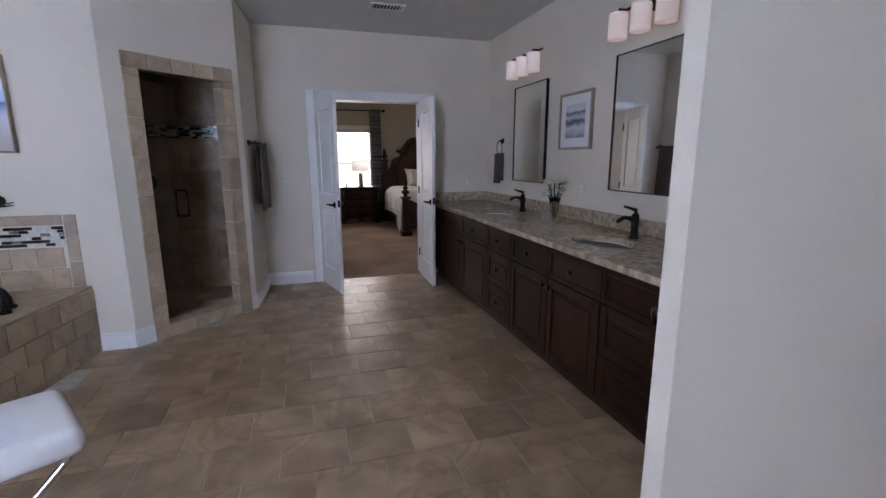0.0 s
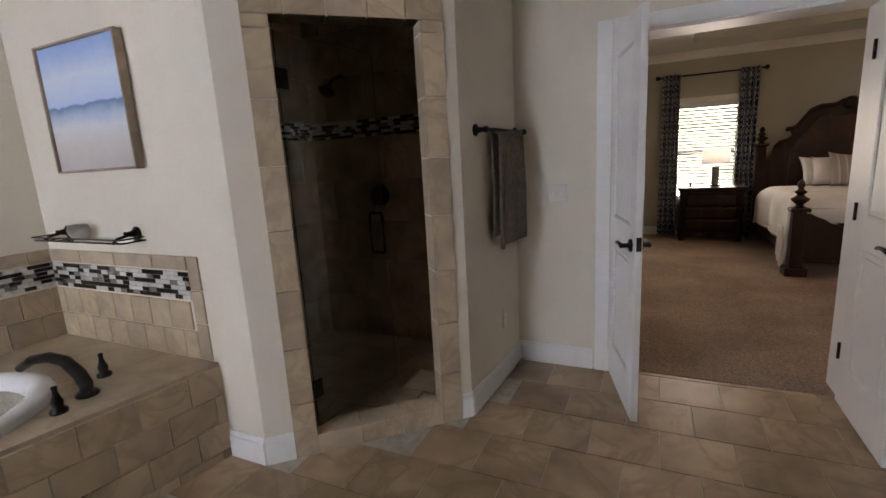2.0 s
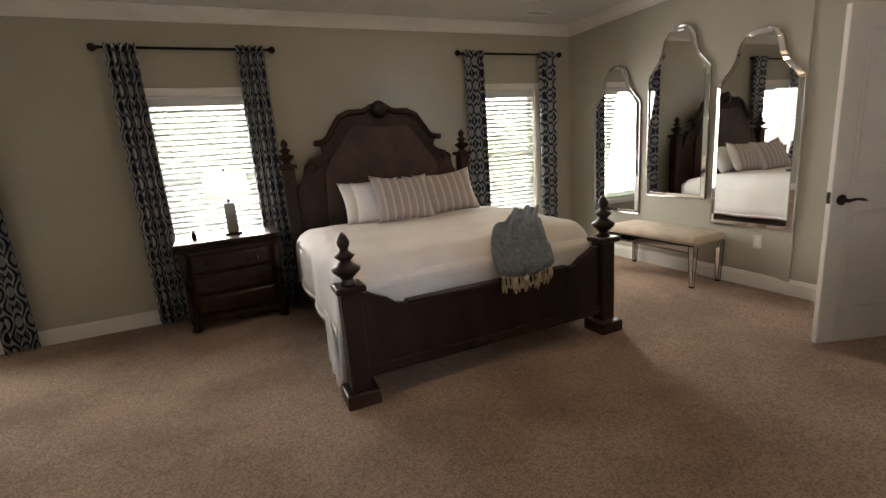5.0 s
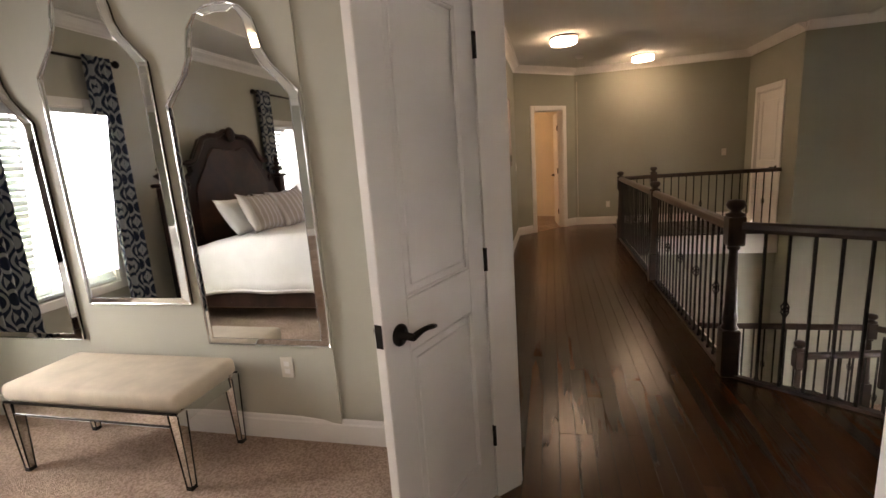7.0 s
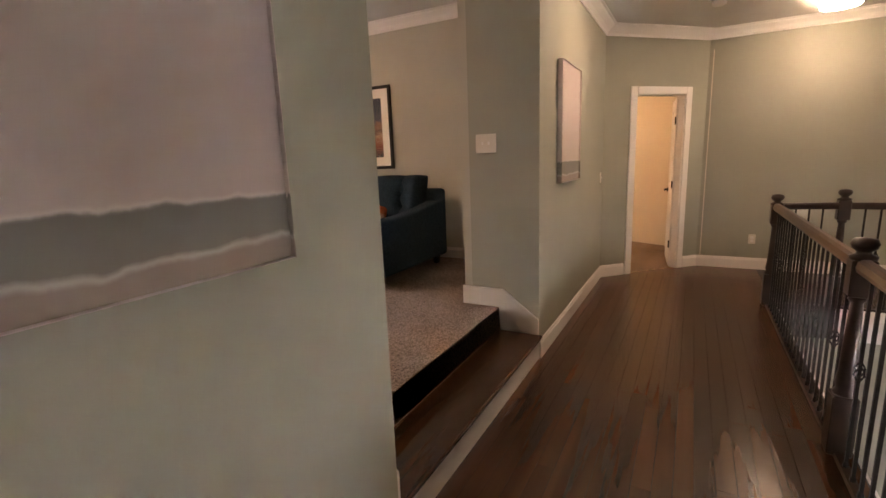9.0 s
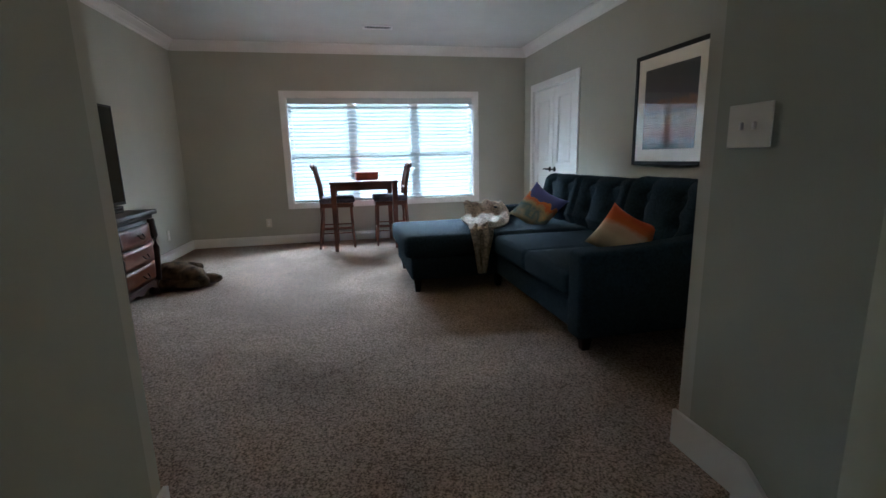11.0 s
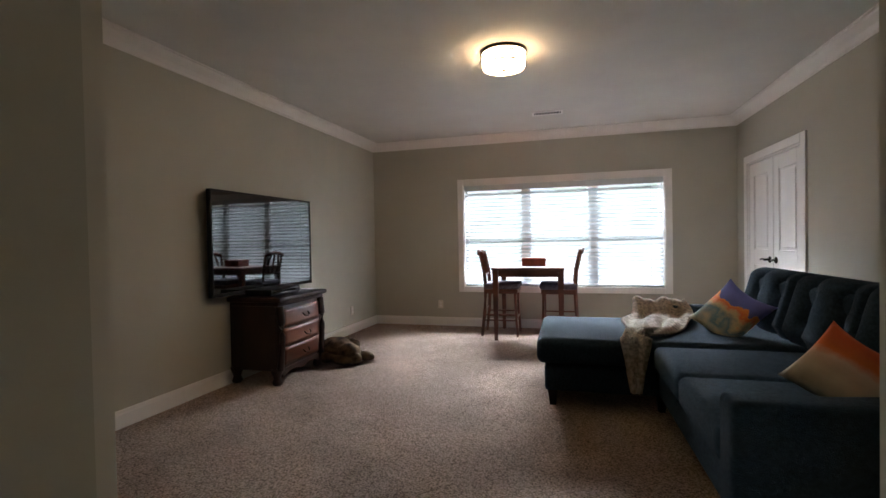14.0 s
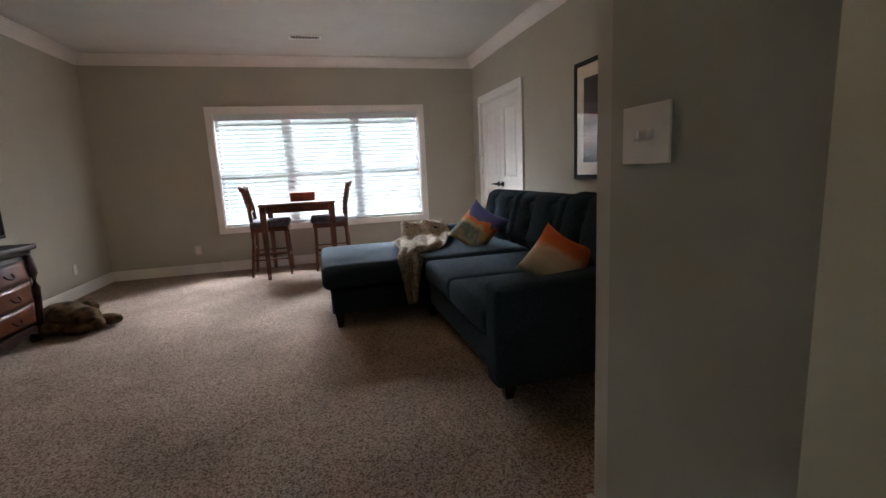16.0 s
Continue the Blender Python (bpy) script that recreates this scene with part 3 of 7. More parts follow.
def door_leaf(name, hinge, ang, width, height=2.03, z=0.012, swing=1, label="white two-panel interior door standing open", knob=True):
    """A two-panel leaf turning about its hinge; ang is the way it points, in degrees."""
    root = new(name)
    root.matrix_basis = pose(hinge[0], hinge[1], z, 0, 0, ang)
    tagged(root, label, "door", kind="structure")
    t = 0.0175
    st, w = 0.115 if width > 0.5 else 0.085, width
    sub("stile", box(0, st, -t, t, 0, height, 0.003), WHITE, root)
    sub("stile", box(w - st, w, -t, t, 0, height, 0.003), WHITE, root)
    rails = [(0, 0.22), (0.86, 1.02), (height - 0.13, height)]
    for a, b in rails:
        sub("rail", box(st, w - st, -t, t, a, b), WHITE, root)
    for (a, b), (c, d) in zip(rails, rails[1:]):
        bm = box(st, w - st, -0.006, 0.006, b, c)
        g = 0.035
        for s in (-1, 1):
            box(st + g, w - st - g, min(s * 0.006, s * 0.013), max(s * 0.006, s * 0.013), b + g, c - g, 0.006, bm)
            for e in ((st, w - st, b, b + 0.012), (st, w - st, c - 0.012, c)):
                box(e[0], e[1], min(s * 0.005, s * 0.0165), max(s * 0.005, s * 0.0165), e[2], e[3], 0.004, bm)
            for e in ((st, st + 0.012, b, c), (w - st - 0.012, w - st, b, c)):
                box(e[0], e[1], min(s * 0.005, s * 0.016), max(s * 0.005, s * 0.016), e[2], e[3], 0.004, bm)
        sub("panel", bm, WHITE, root)
    if knob:
        for s in (-1, 1):
            lever(root, w - 0.065, 0.93, s, -1)
        sub("latch_plate", box(w - 0.001, w + 0.002, -0.012, 0.012, 0.91, 0.98), BRONZE, root, "bronze latch plate")
    for hz in (0.28, 1.03, 1.80):
        sub("hinge", tube([(-0.006, swing * 0.022, hz - 0.045), (-0.006, swing * 0.022, hz + 0.045)], 0.008, 8), BRONZE, root, "dark bronze hinge")
    return root


def off(p, d, a):
    return (p[0] + d * math.cos(radians(a)), p[1] + d * math.sin(radians(a)))


# bathroom double door
casing("door_frame_1", (-0.45, 5.985), (0.77, 5.985), 0, 2.06, 0.215)
door_leaf("door_1", (-0.425, 5.975), -74.5, 0.605, label="white two-panel bathroom door leaf standing open")
door_leaf("door_2", (0.745, 5.975), -91.0, 0.605, swing=-1, label="white two-panel bathroom door leaf standing open")
# bedroom double door in the slanting wall
m45 = math.sqrt(0.5)
casing("door_frame_2", (4.518, 4.518 + DX), (3.656, 3.656 + DX), 0, 2.06, 0.127)
door_leaf("door_3", (4.508, 7.692), 160.5, 0.605, label="white two-panel bedroom door leaf standing open")
door_leaf("door_4", (3.667, 6.855), 165.0, 0.605, swing=-1, label="white two-panel bedroom door leaf standing open")
# hall doors
hm, hl = frame_of(HD0, HD1)
hp = lambda s: tuple((hm @ Vector((s, 0, 0)))[:2])
casing("door_frame_3", hp(0.42), hp(1.12), 0, 2.11, 0.10)
door_leaf("door_5", tuple((hm @ Vector((1.10, 0.09, 0)))[:2]), 6, 0.66, 2.07, label="white two-panel door standing open into a lit room")
casing("door_frame_4", (11.38, 4.17), (10.56, 4.17), 0, 2.10, 0.08)
door_leaf("door_6", (11.355, 4.14), 180, 0.765, 2.06, label="white two-panel door, closed")
# playroom closet double door
casing("door_frame_5", (9.74, 13.42), (9.74, 12.19), FZ, 2.36, 0.07)
door_leaf("door_7", (9.765, 13.40), -90, 0.59, 1.96, FZ + 0.012, 1, "white two-panel closet door, closed")
door_leaf("door_8", (9.765, 12.21), 90, 0.59, 1.96, FZ + 0.012, -1, "white two-panel closet door, closed")
# bathroom entry door that the walk starts beside
door_leaf("door_9", (0.11, 1.275), 49.5, 0.66, swing=-1, label="white two-panel entry door standing open")


def blind(parent, w, h, pitch=0.05, tilt=58):
    """Horizontal slats, head rail and bottom rail, hung from (0, 0, h) in the parent's frame."""
    sub("head_rail", box(0, w, -0.03, 0.03, h - 0.075, h, 0.004), SLAT, parent)
    sub("bottom_rail", box(0, w, -0.025, 0.025, 0.005, 0.03, 0.004), SLAT, parent)
    bm = box(0, w, -0.025, 0.025, -0.0013, 0.0013)
    z = 0.06
    first = None
    while z < h - 0.09:
        if first is None:
            first = sub("slat", bm, SLAT, parent)
            first.matrix_basis = pose(0, 0, z, tilt)
        else:
            share("slat", first.data, parent, pose(0, 0, z, tilt))
        z += pitch
    for s in (0.15, w - 0.15):
        sub("ladder_cord", box(s - 0.003, s + 0.003, -0.030, -0.028, 0.02, h - 0.05), SLAT, parent)


def window(name, p0, p1, low, high, thick, n, blinds=1, label="", frame_w=0.07, tilt=58):
    """Casing, sashes with panes, and a lowered blind for each of n lights; p0 to p1 as for the wall."""
    m, w = frame_of(p0, p1)
    root = casing(name, p0, p1, low, high, thick - 0.02, label, frame_w, False, True)
    each = w / n
    mid = (low + high) / 2
    for k in range(n):
        a, b = k * each + 0.02, (k + 1) * each - 0.02
        bm = box(a, a + 0.045, 0.075, 0.11, low, high)
        box(b - 0.045, b, 0.075, 0.11, low, high, 0, bm)
        for q in ((low, low + 0.06), (mid - 0.022, mid + 0.022), (high - 0.06, high)):
            box(a + 0.045, b - 0.045, 0.076, 0.109, q[0], q[1], 0, bm)
        s = sub("sash", bm, WHITE, root)
        for q in ((low + 0.055, mid - 0.02), (mid + 0.02, high - 0.055)):
            g = sub("pane", box(a + 0.04, b - 0.04, 0.090, 0.094, q[0], q[1]), PANE, s, "clear window pane")
            g.visible_shadow = False
        if k:
            sub("mullion", box(k * each - 0.03, k * each + 0.03, 0.05, 0.118, low, high), WHITE, root)
    if blinds:
        bl = new("window_blind")
        bl.matrix_basis = m @ Matrix.Translation((0.022, 0.030, low + 0.005))
        tagged(bl, "lowered white horizontal slat blind in the window", "blind", "window blinds")
        blind(bl, w - 0.044, high - low - 0.025, tilt=tilt)
    return root


def backdrop(name, p0, p1, z0, z1, away, material, side=1.2):
    m, w = frame_of(p0, p1)
    bm = box(-side, w + side, away, away + 0.02, z0 - 0.9, z1 + 0.9)
    bm.transform(m)
    return tagged(part(name, bm, material), "bright overcast sky and foliage outside the window", "backdrop", kind="structure")


for k, (a, b) in enumerate(WN):
    window(f"window_{k + 1}", (a, 11.22), (b, 11.22), WZ[0], WZ[1], 0.14, 1, label="white double-hung bedroom window frame", tilt=44 if k < 2 else 50)
backdrop("backdrop_garden", (-2.4, 11.36), (1.3, 11.36), 0.5, 2.1, 0.9, SKY_BED)
backdrop("backdrop_neighbour", (3.3, 11.36), (4.4, 11.36), 0.5, 2.1, 0.5, SKY_BED, 0.3)
window("window_4", (BW[0], PB), (BW[1], PB), BW[2], BW[3], 0.14, 3, label="white triple window frame", frame_w=0.08, tilt=43)
backdrop("backdrop_trees", (BW[0], PB + 0.14), (BW[1], PB + 0.14), BW[2], BW[3], 4.2, SKY_BONUS, 6.0)
window("window_5", (-1.70, -0.8), (-3.20, -0.8), 1.05, 2.35, 0.12, 1, 0, "white bathroom window frame")
backdrop("backdrop_bath", (-1.70, -0.92), (-3.20, -0.92), 1.05, 2.35, 0.7, SKY_BATH)
window("window_6", (10.07, 2.75), (10.07, 1.65), -2.0, -0.75, 0.12, 1, 1, "white lower-storey window frame", tilt=18)
window("window_7", (6.3, 1.40), (4.9, 1.40), -2.2, -0.6, 0.12, 1, 1, "white lower-storey window frame", tilt=18)
backdrop("backdrop_street", (6.3, 1.28), (4.9, 1.28), -2.2, -0.6, 0.8, SKY_STREET)
backdrop("backdrop_lane", (10.19, 2.75), (10.19, 1.65), -2.0, -0.75, 0.8, SKY_STREET)

# lit rooms beyond the hall doors
slab("floor_beyond", [(10.85, 8.06), (11.86, 7.05), (12.7, 6.75), (13.7, 8.7), (12.5, 9.9)], -0.1, 0.0, CARPET, "pale carpet of the room beyond", "floor")
wall("wall_beyond_low", (12.7, 6.75), (11.80, 6.98), 0, 2.6, BATH_WALL, (), 0.05)
wall("wall_beyond_back", (12.4, 9.9), (13.7, 8.6), 0, 2.6, BATH_WALL, (), 0.06)
wall("wall_beyond_left", (10.80, 8.10), (12.5, 9.9), 0, 2.6, BATH_WALL, (), 0.06)
wall("wall_beyond_right", (13.7, 8.7), (12.7, 6.7), 0, 2.6, BATH_WALL, (), 0.06)
slab("ceiling_beyond", [(10.8, 8.1), (11.95, 6.95), (12.8, 6.6), (13.7, 8.7), (12.5, 9.9)], 2.6, 2.66, CEIL_M, "flat painted ceiling", "ceiling")

# two steps up to the playroom
step = holder("step_flight")
tagged(step, "two steps with a dark oak tread and a white riser", "steps", kind="structure")
part("riser", box(PX0, PX1, HY - 0.002, HY + 0.02, 0, 0.155), WHITE, step, "white painted riser")
part("tread", box(PX0 + 0.001, PX1 - 0.001, HY - 0.025, HY + 0.31, 0.155, 0.183, 0.006), WOODFLOOR, step, "dark oak tread")
for x, s in ((PX1, -1), (PX0, 1)):
    o = [(HY + 0.001, 0.184), (HY + 0.29, 0.184), (HY + 0.305, FZ), (PY + 0.015, FZ), (PY + 0.015, FZ + 0.14), (HY + 0.27, FZ + 0.14), (HY + 0.001, 0.30)]
    sk = prism(o, 0.016, None, Matrix(((0, s, 0, x), (1, 0, 0, 0), (0, 0, 1, 0), (0, 0, 0, 1))))
    tagged(part("baseboard", sk, WHITE), "white skirting that slopes down beside the steps", "trim", kind="structure")
bm = box(PX0, PX1, HY + 0.30, HY + 0.312, 0.183, FZ - 0.002, 0.004)
part("carpet_riser", bm, CARPET, step, "carpeted riser")


# ---- stair rails ----
def newel(name, x, y, h=1.05, z=0.0):
    root = holder(name, x, y, z)
    tagged(root, "dark stained turned newel post with ball finial", "newel post", "landing newel posts", kind="")
    sub("plinth", box(-0.05, 0.05, -0.05, 0.05, 0, 0.30, 0.006), RAILWOOD, root)
    sub("shaft", lathe([(0.045, 0.30), (0.048, 0.31), (0.036, 0.33), (0.042, 0.36), (0.034, 0.42), (0.026, h - 0.36), (0.024, h - 0.30), (0.036, h - 0.285), (0.03, h - 0.27)], 16), RAILWOOD, root, "", True)
    sub("block", box(-0.045, 0.045, -0.045, 0.045, h - 0.27, h - 0.10, 0.006), RAILWOOD, root)
    sub("finial", lathe([(0.05, h - 0.10), (0.052, h - 0.085), (0.03, h - 0.075), (0.026, h - 0.065), (0.045, h - 0.05), (0.052, h - 0.03), (0.042, h - 0.008), (0.0, h)], 16), RAILWOOD, root, "", True)
    return root


def railing(name, a, b, za=0.0, zb=0.0, top=0.957, gap=0.105, material=None, fancy=0):
    """Handrail, shoe and iron balusters between two places."""
    root = holder(name)
    tagged(root, "wooden handrail on thin black iron balusters", "railing", "landing railings")
    A, B = Vector((a[0], a[1], za)), Vector((b[0], b[1], zb))
    d = B - A
    flat = math.hypot(d.x, d.y)
    m, _ = frame_of(a, b)
    sl = (zb - za) / flat
    prof = [(-0.030, 0), (0.030, 0), (0.034, 0.02), (0.028, 0.045), (0.012, 0.056), (-0.012, 0.056), (-0.028, 0.045), (-0.034, 0.02)]
    own = prism(prof, flat, None, Matrix(((0, 1, 0, 0), (-1, 0, 0, 0), (0, sl, 1, za + top - 0.056), (0, 0, 0, 1))))
    own.transform(m)
    part("handrail", own, material or HANDRAIL, root, "polished walnut handrail", False)
    sh = prism([(-0.022, 0), (0.022, 0), (0.018, 0.018), (-0.018, 0.018)], flat, None, Matrix(((0, 1, 0, 0), (-1, 0, 0, 0), (0, sl, 1, za), (0, 0, 0, 1))))
    sh.transform(m)
    part("shoe_rail", sh, RAILWOOD, root)
    n = max(1, round(flat / gap))
    plain = basket = None
    for k in range(1, n):
        p = A + d * (k / n)
        h = top - 0.05
        kind = k % 4 == 2
        mesh = basket if kind else plain
        if mesh is None:
            bm = box(-0.0065, 0.0065, -0.0065, 0.0065, 0.01, h)
            lathe([(0.011, 0.015), (0.013, 0.03), (0.008, 0.045)], 6, bm)
            if kind:
                for q in range(4):
                    pts = [(0.021 * math.sin(math.pi * t) * math.cos(q * math.pi / 2 + 4.0 * t), 0.021 * math.sin(math.pi * t) * math.sin(q * math.pi / 2 + 4.0 * t), 0.43 + 0.10 * t) for t in (0, 0.17, 0.33, 0.5, 0.67, 0.83, 1)]
                    tube(pts, 0.0045, 5, bm)
            me = bpy.data.meshes.new("baluster")
            bm.to_mesh(me)
            bm.free()
            me.materials.append(IRON)
            mesh = me
            if kind:
                basket = me
            else:
                plain = me
        share("baluster", mesh, root, Matrix.Translation(p))
    return root


NP = [(5.736, RY), (7.855, RY), (10.28, RY), (10.39, 5.90)]
for p, h in zip(NP, (1.085, 1.05, 1.04, 1.075)):
    newel("newel_post", *p, h)
railing("railing", (NP[0][0] + 0.045, RY), (NP[1][0] - 0.045, RY))
railing("railing", (NP[1][0] + 0.045, RY), (NP[2][0] - 0.045, RY))
railing("railing", (NP[2][0] + 0.01, RY - 0.045), (NP[3][0] - 0.01, NP[3][1] + 0.045), material=RAILWOOD)
railing("railing", (NP[3][0], NP[3][1] - 0.045), (10.40, 4.20), material=RAILWOOD)
railing("railing", (NP[0][0] - 0.04, RY - 0.03), (5.02, 5.36), material=RAILWOOD)
newel("newel_post", 4.98, 5.32)
tagged(part("fascia", box(5.70, 10.28, RY - 0.085, RY - 0.071, -0.30, -0.01), WHITE), "white painted edge board of the landing", "trim", kind="structure")
tagged(part("fascia", box(10.385, 10.399, 4.18, 5.86, -0.30, -0.01), WHITE), "white painted edge board of the landing", "trim", kind="structure")


# ---- ceiling lamps ----
def flush_lamp(name, x, y, z, r, h, material, label):
    root = holder(name, x, y, z)
    tagged(root, label, "ceiling lamp", "flush ceiling lamps")
    sub("canopy", lathe([(r * 1.03, -0.022), (r * 1.05, -0.012), (r * 1.05, -0.0), (0.0, 0.0)], 32), BRONZE, root, "bronze canopy", True)
    sub("glass_drum", lathe([(0.0, -h), (r * 0.5, -h + 0.002), (r * 0.93, -h + 0.012), (r, -h + 0.035), (r, -0.022)], 32), material, root, "frosted white glass drum", True)
    for q in (0.34, 0.78):
        sub("rim", tube([(r * 1.01 * math.cos(a * math.pi / 16), r * 1.01 * math.sin(a * math.pi / 16), -h * q) for a in range(32)], 0.0055, 6, None, True), BRONZE, root)
    for a in range(6):
        c, s = r * 1.01 * math.cos(a * math.pi / 3), r * 1.01 * math.sin(a * math.pi / 3)
        sub("strap", tube([(c, s, -0.02), (c, s, -h * 0.80)], 0.004, 6), BRONZE, root)
    sub("finial", lathe([(0.0, -h - 0.018), (0.012, -h - 0.012), (0.012, -h)], 12), BRONZE, root, "", True)
    return root


flush_lamp("ceiling_lamp", 9.21, 7.225, CH, 0.165, 0.10, LAMP_HALL, "lit flush ceiling lamp with a white glass drum")
flush_lamp("ceiling_lamp", 11.15, 5.94, CH, 0.165, 0.10, LAMP_HALL, "lit flush ceiling lamp with a white glass drum")
flush_lamp("ceiling_lamp", 7.31, 11.03, CP, 0.165, 0.138, LAMP_BONUS, "lit flush ceiling lamp with a banded glass drum")
flush_lamp("ceiling_lamp", 2.0, 8.55, CR + 0.26, 0.20, 0.12, LAMP_TRAY, "lit flush ceiling lamp in the tray ceiling")
flush_lamp("ceiling_lamp", 12.5, 8.7, 2.6, 0.17, 0.10, LAMP_BONUS, "lit flush ceiling lamp of the room beyond")


def vent(name, x, y, z, w, d):
    root = holder(name, x, y, z)
    tagged(root, "white slotted ceiling air vent", "air vent", "ceiling vents")
    bm = box(-w / 2, w / 2, -d / 2, -d / 2 + 0.025, -0.008, 0)
    box(-w / 2, w / 2, d / 2 - 0.025, d / 2, -0.008, 0, 0, bm)
    box(-w / 2, -w / 2 + 0.025, -d / 2 + 0.025, d / 2 - 0.025, -0.008, 0, 0, bm)
    box(w / 2 - 0.025, w / 2, -d / 2 + 0.025, d / 2 - 0.025, -0.008, 0, 0, bm)
    sub("frame", bm, WHITE, root)
    # flat black plate stands in for the shade between the slats
    sub("backing", box(-w / 2 + 0.025, w / 2 - 0.025, -d / 2 + 0.025, d / 2 - 0.025, -0.003, -0.001), BLACK, root, "black plate in place of the shade behind the slats")
    n = 9
    for k in range(n):
        xx = -w / 2 + 0.04 + k * (w - 0.08) / (n - 1)
        sub("slat", box(xx - 0.004, xx + 0.004, -d / 2 + 0.025, d / 2 - 0.025, -0.009, -0.004), WHITE, root)
    return root


vent("ceiling_vent", 0.22, 5.08, CB, 0.32, 0.17)
vent("ceiling_vent", 7.565, 12.85, CP, 0.34, 0.15)
vent("ceiling_vent", 3.95, 10.75, CR, 0.32, 0.16)

# ---- bathroom things ----
def picture_mat(name, bands, scale=4.0, blur=0.05, rough=0.7, axis="Z", warp=0.12):
    """Painted canvas: soft bands of colour along one axis of the object, broken up by noise."""
    m = bpy.data.materials.new(name)
    m.use_nodes = True
    nt = m.node_tree
    tc, sep = nt.nodes.new("ShaderNodeTexCoord"), nt.nodes.new("ShaderNodeSeparateXYZ")
    nt.links.new(tc.outputs["Generated"], sep.inputs[0])
    n = nt.nodes.new("ShaderNodeTexNoise")
    n.inputs["Scale"].default_value, n.inputs["Detail"].default_value = scale, 9
    nt.links.new(tc.outputs["Generated"], n.inputs["Vector"])
    ma = nt.nodes.new("ShaderNodeMath")
    ma.operation = "MULTIPLY_ADD"
    ma.inputs[1].default_value = warp
    nt.links.new(n.outputs[0], ma.inputs[0])
    nt.links.new(sep.outputs[axis], ma.inputs[2])
    r = nt.nodes.new("ShaderNodeValToRGB")
    while len(r.color_ramp.elements) < len(bands):
        r.color_ramp.elements.new(0.5)
    for e, (p, c) in zip(r.color_ramp.elements, bands):
        e.position, e.color = min(1, p + warp * 0.5), (*c, 1)
    nt.links.new(ma.outputs[0], r.inputs[0])
    b = nt.nodes["Principled BSDF"]
    nt.links.new(r.outputs[0], b.inputs["Base Color"])
    b.inputs["Roughness"].default_value = rough
    return m


SEA = picture_mat("sea_painting", [(0.0, (0.52, 0.46, 0.44)), (0.2, (0.62, 0.56, 0.52)), (0.34, (0.66, 0.66, 0.68)), (0.44, (0.40, 0.50, 0.62)), (0.52, (0.10, 0.20, 0.42)), (0.54, (0.45, 0.58, 0.78)), (0.75, (0.62, 0.70, 0.82)), (0.95, (0.30, 0.46, 0.74))], 4.5, warp=0.14)
WAVES = picture_mat("wave_photo", [(0.0, (0.25, 0.25, 0.28)), (0.3, (0.62, 0.62, 0.66)), (0.45, (0.06, 0.07, 0.09)), (0.6, (0.55, 0.56, 0.6)), (0.75, (0.10, 0.11, 0.13)), (0.9, (0.62, 0.62, 0.65))], 3.0, warp=0.35)
PALE = picture_mat("blush_abstract", [(0.0, (0.30, 0.24, 0.20)), (0.05, (0.30, 0.24, 0.20)), (0.062, (0.46, 0.42, 0.37)), (0.075, (0.20, 0.19, 0.16)), (0.172, (0.17, 0.17, 0.15)), (0.18, (0.60, 0.55, 0.50)), (0.19, (0.52, 0.44, 0.41)), (0.6, (0.55, 0.47, 0.45)), (0.9, (0.50, 0.42, 0.40))], 5.0, warp=0.06)
VILLAGE = picture_mat("village_print", [(0.0, (0.04, 0.05, 0.08)), (0.2, (0.24, 0.07, 0.04)), (0.36, (0.38, 0.25, 0.17)), (0.45, (0.08, 0.04, 0.04)), (0.53, (0.24, 0.12, 0.08)), (0.62, (0.04, 0.05, 0.10)), (0.95, (0.02, 0.03, 0.06))], 11.0, warp=0.30)
FRAMEW = mat("pale_wood_frame", (0.42, 0.30, 0.22), 0.5, 8, 0.15, 0.05)
MAT_BOARD = mat("picture_mount", (0.80, 0.79, 0.77), 0.9, 5, 0.01, 0.0)


def framed(name, m, w, h, pic, frame_m, label, mount=0.0, fw=0.02, deep=0.035, glazed=False):
    """A picture that hangs with its back on the plane y = 0 of m and looks to -y; (0, 0, 0) is its lower left corner."""
    root = new(name)
    root.matrix_basis = m
    tagged(root, label, "picture")
    for a in ((0, fw, 0, h), (w - fw, w, 0, h), (fw, w - fw, 0, fw), (fw, w - fw, h - fw, h)):
        sub("frame_bar", box(a[0], a[1], -deep, -0.002, a[2], a[3], 0.003), frame_m, root)
    if mount:
        sub("mount", box(fw, w - fw, -deep * 0.6, -0.003, fw, h - fw), MAT_BOARD, root, "white card mount")
    g = fw + mount
    sub("print", box(g, w - g, -deep * 0.6 - 0.003, -deep * 0.6 + 0.001, g, h - g), pic, root, "printed picture")
    if glazed:
        q = sub("glazing", box(fw, w - fw, -deep * 0.85, -deep * 0.85 + 0.002, fw, h - fw), GLASS, root, "clear glazing")
        q.visible_shadow = False
    return root


def on_wall(p0, p1, s, z):
    """Frame on the wall face p0 to p1 (room to its right), s along it."""
    m, _ = frame_of(p0, p1)
    return m @ Matrix.Translation((s, -0.003, z))


TW = ((-3.41, 4.46), DIAG0)
framed("painting", on_wall(*TW, 0.35, 1.45), 0.66, 0.62, SEA, FRAMEW, "seascape canvas of beach and sky in a thin frame", 0, 0.012, 0.045)

# tub
TA, TB = (-2.115, 4.455), (-2.545, 1.86)
tm, tl = frame_of(TB, TA)               # x along the front towards the tiled wall, y into the tub (left)
tub = new("bathtub")
tub.matrix_basis = pose(-2.78, 3.15, 0.0)
tagged(tub, "white oval drop-in bathtub set in a tiled deck", "bathtub")


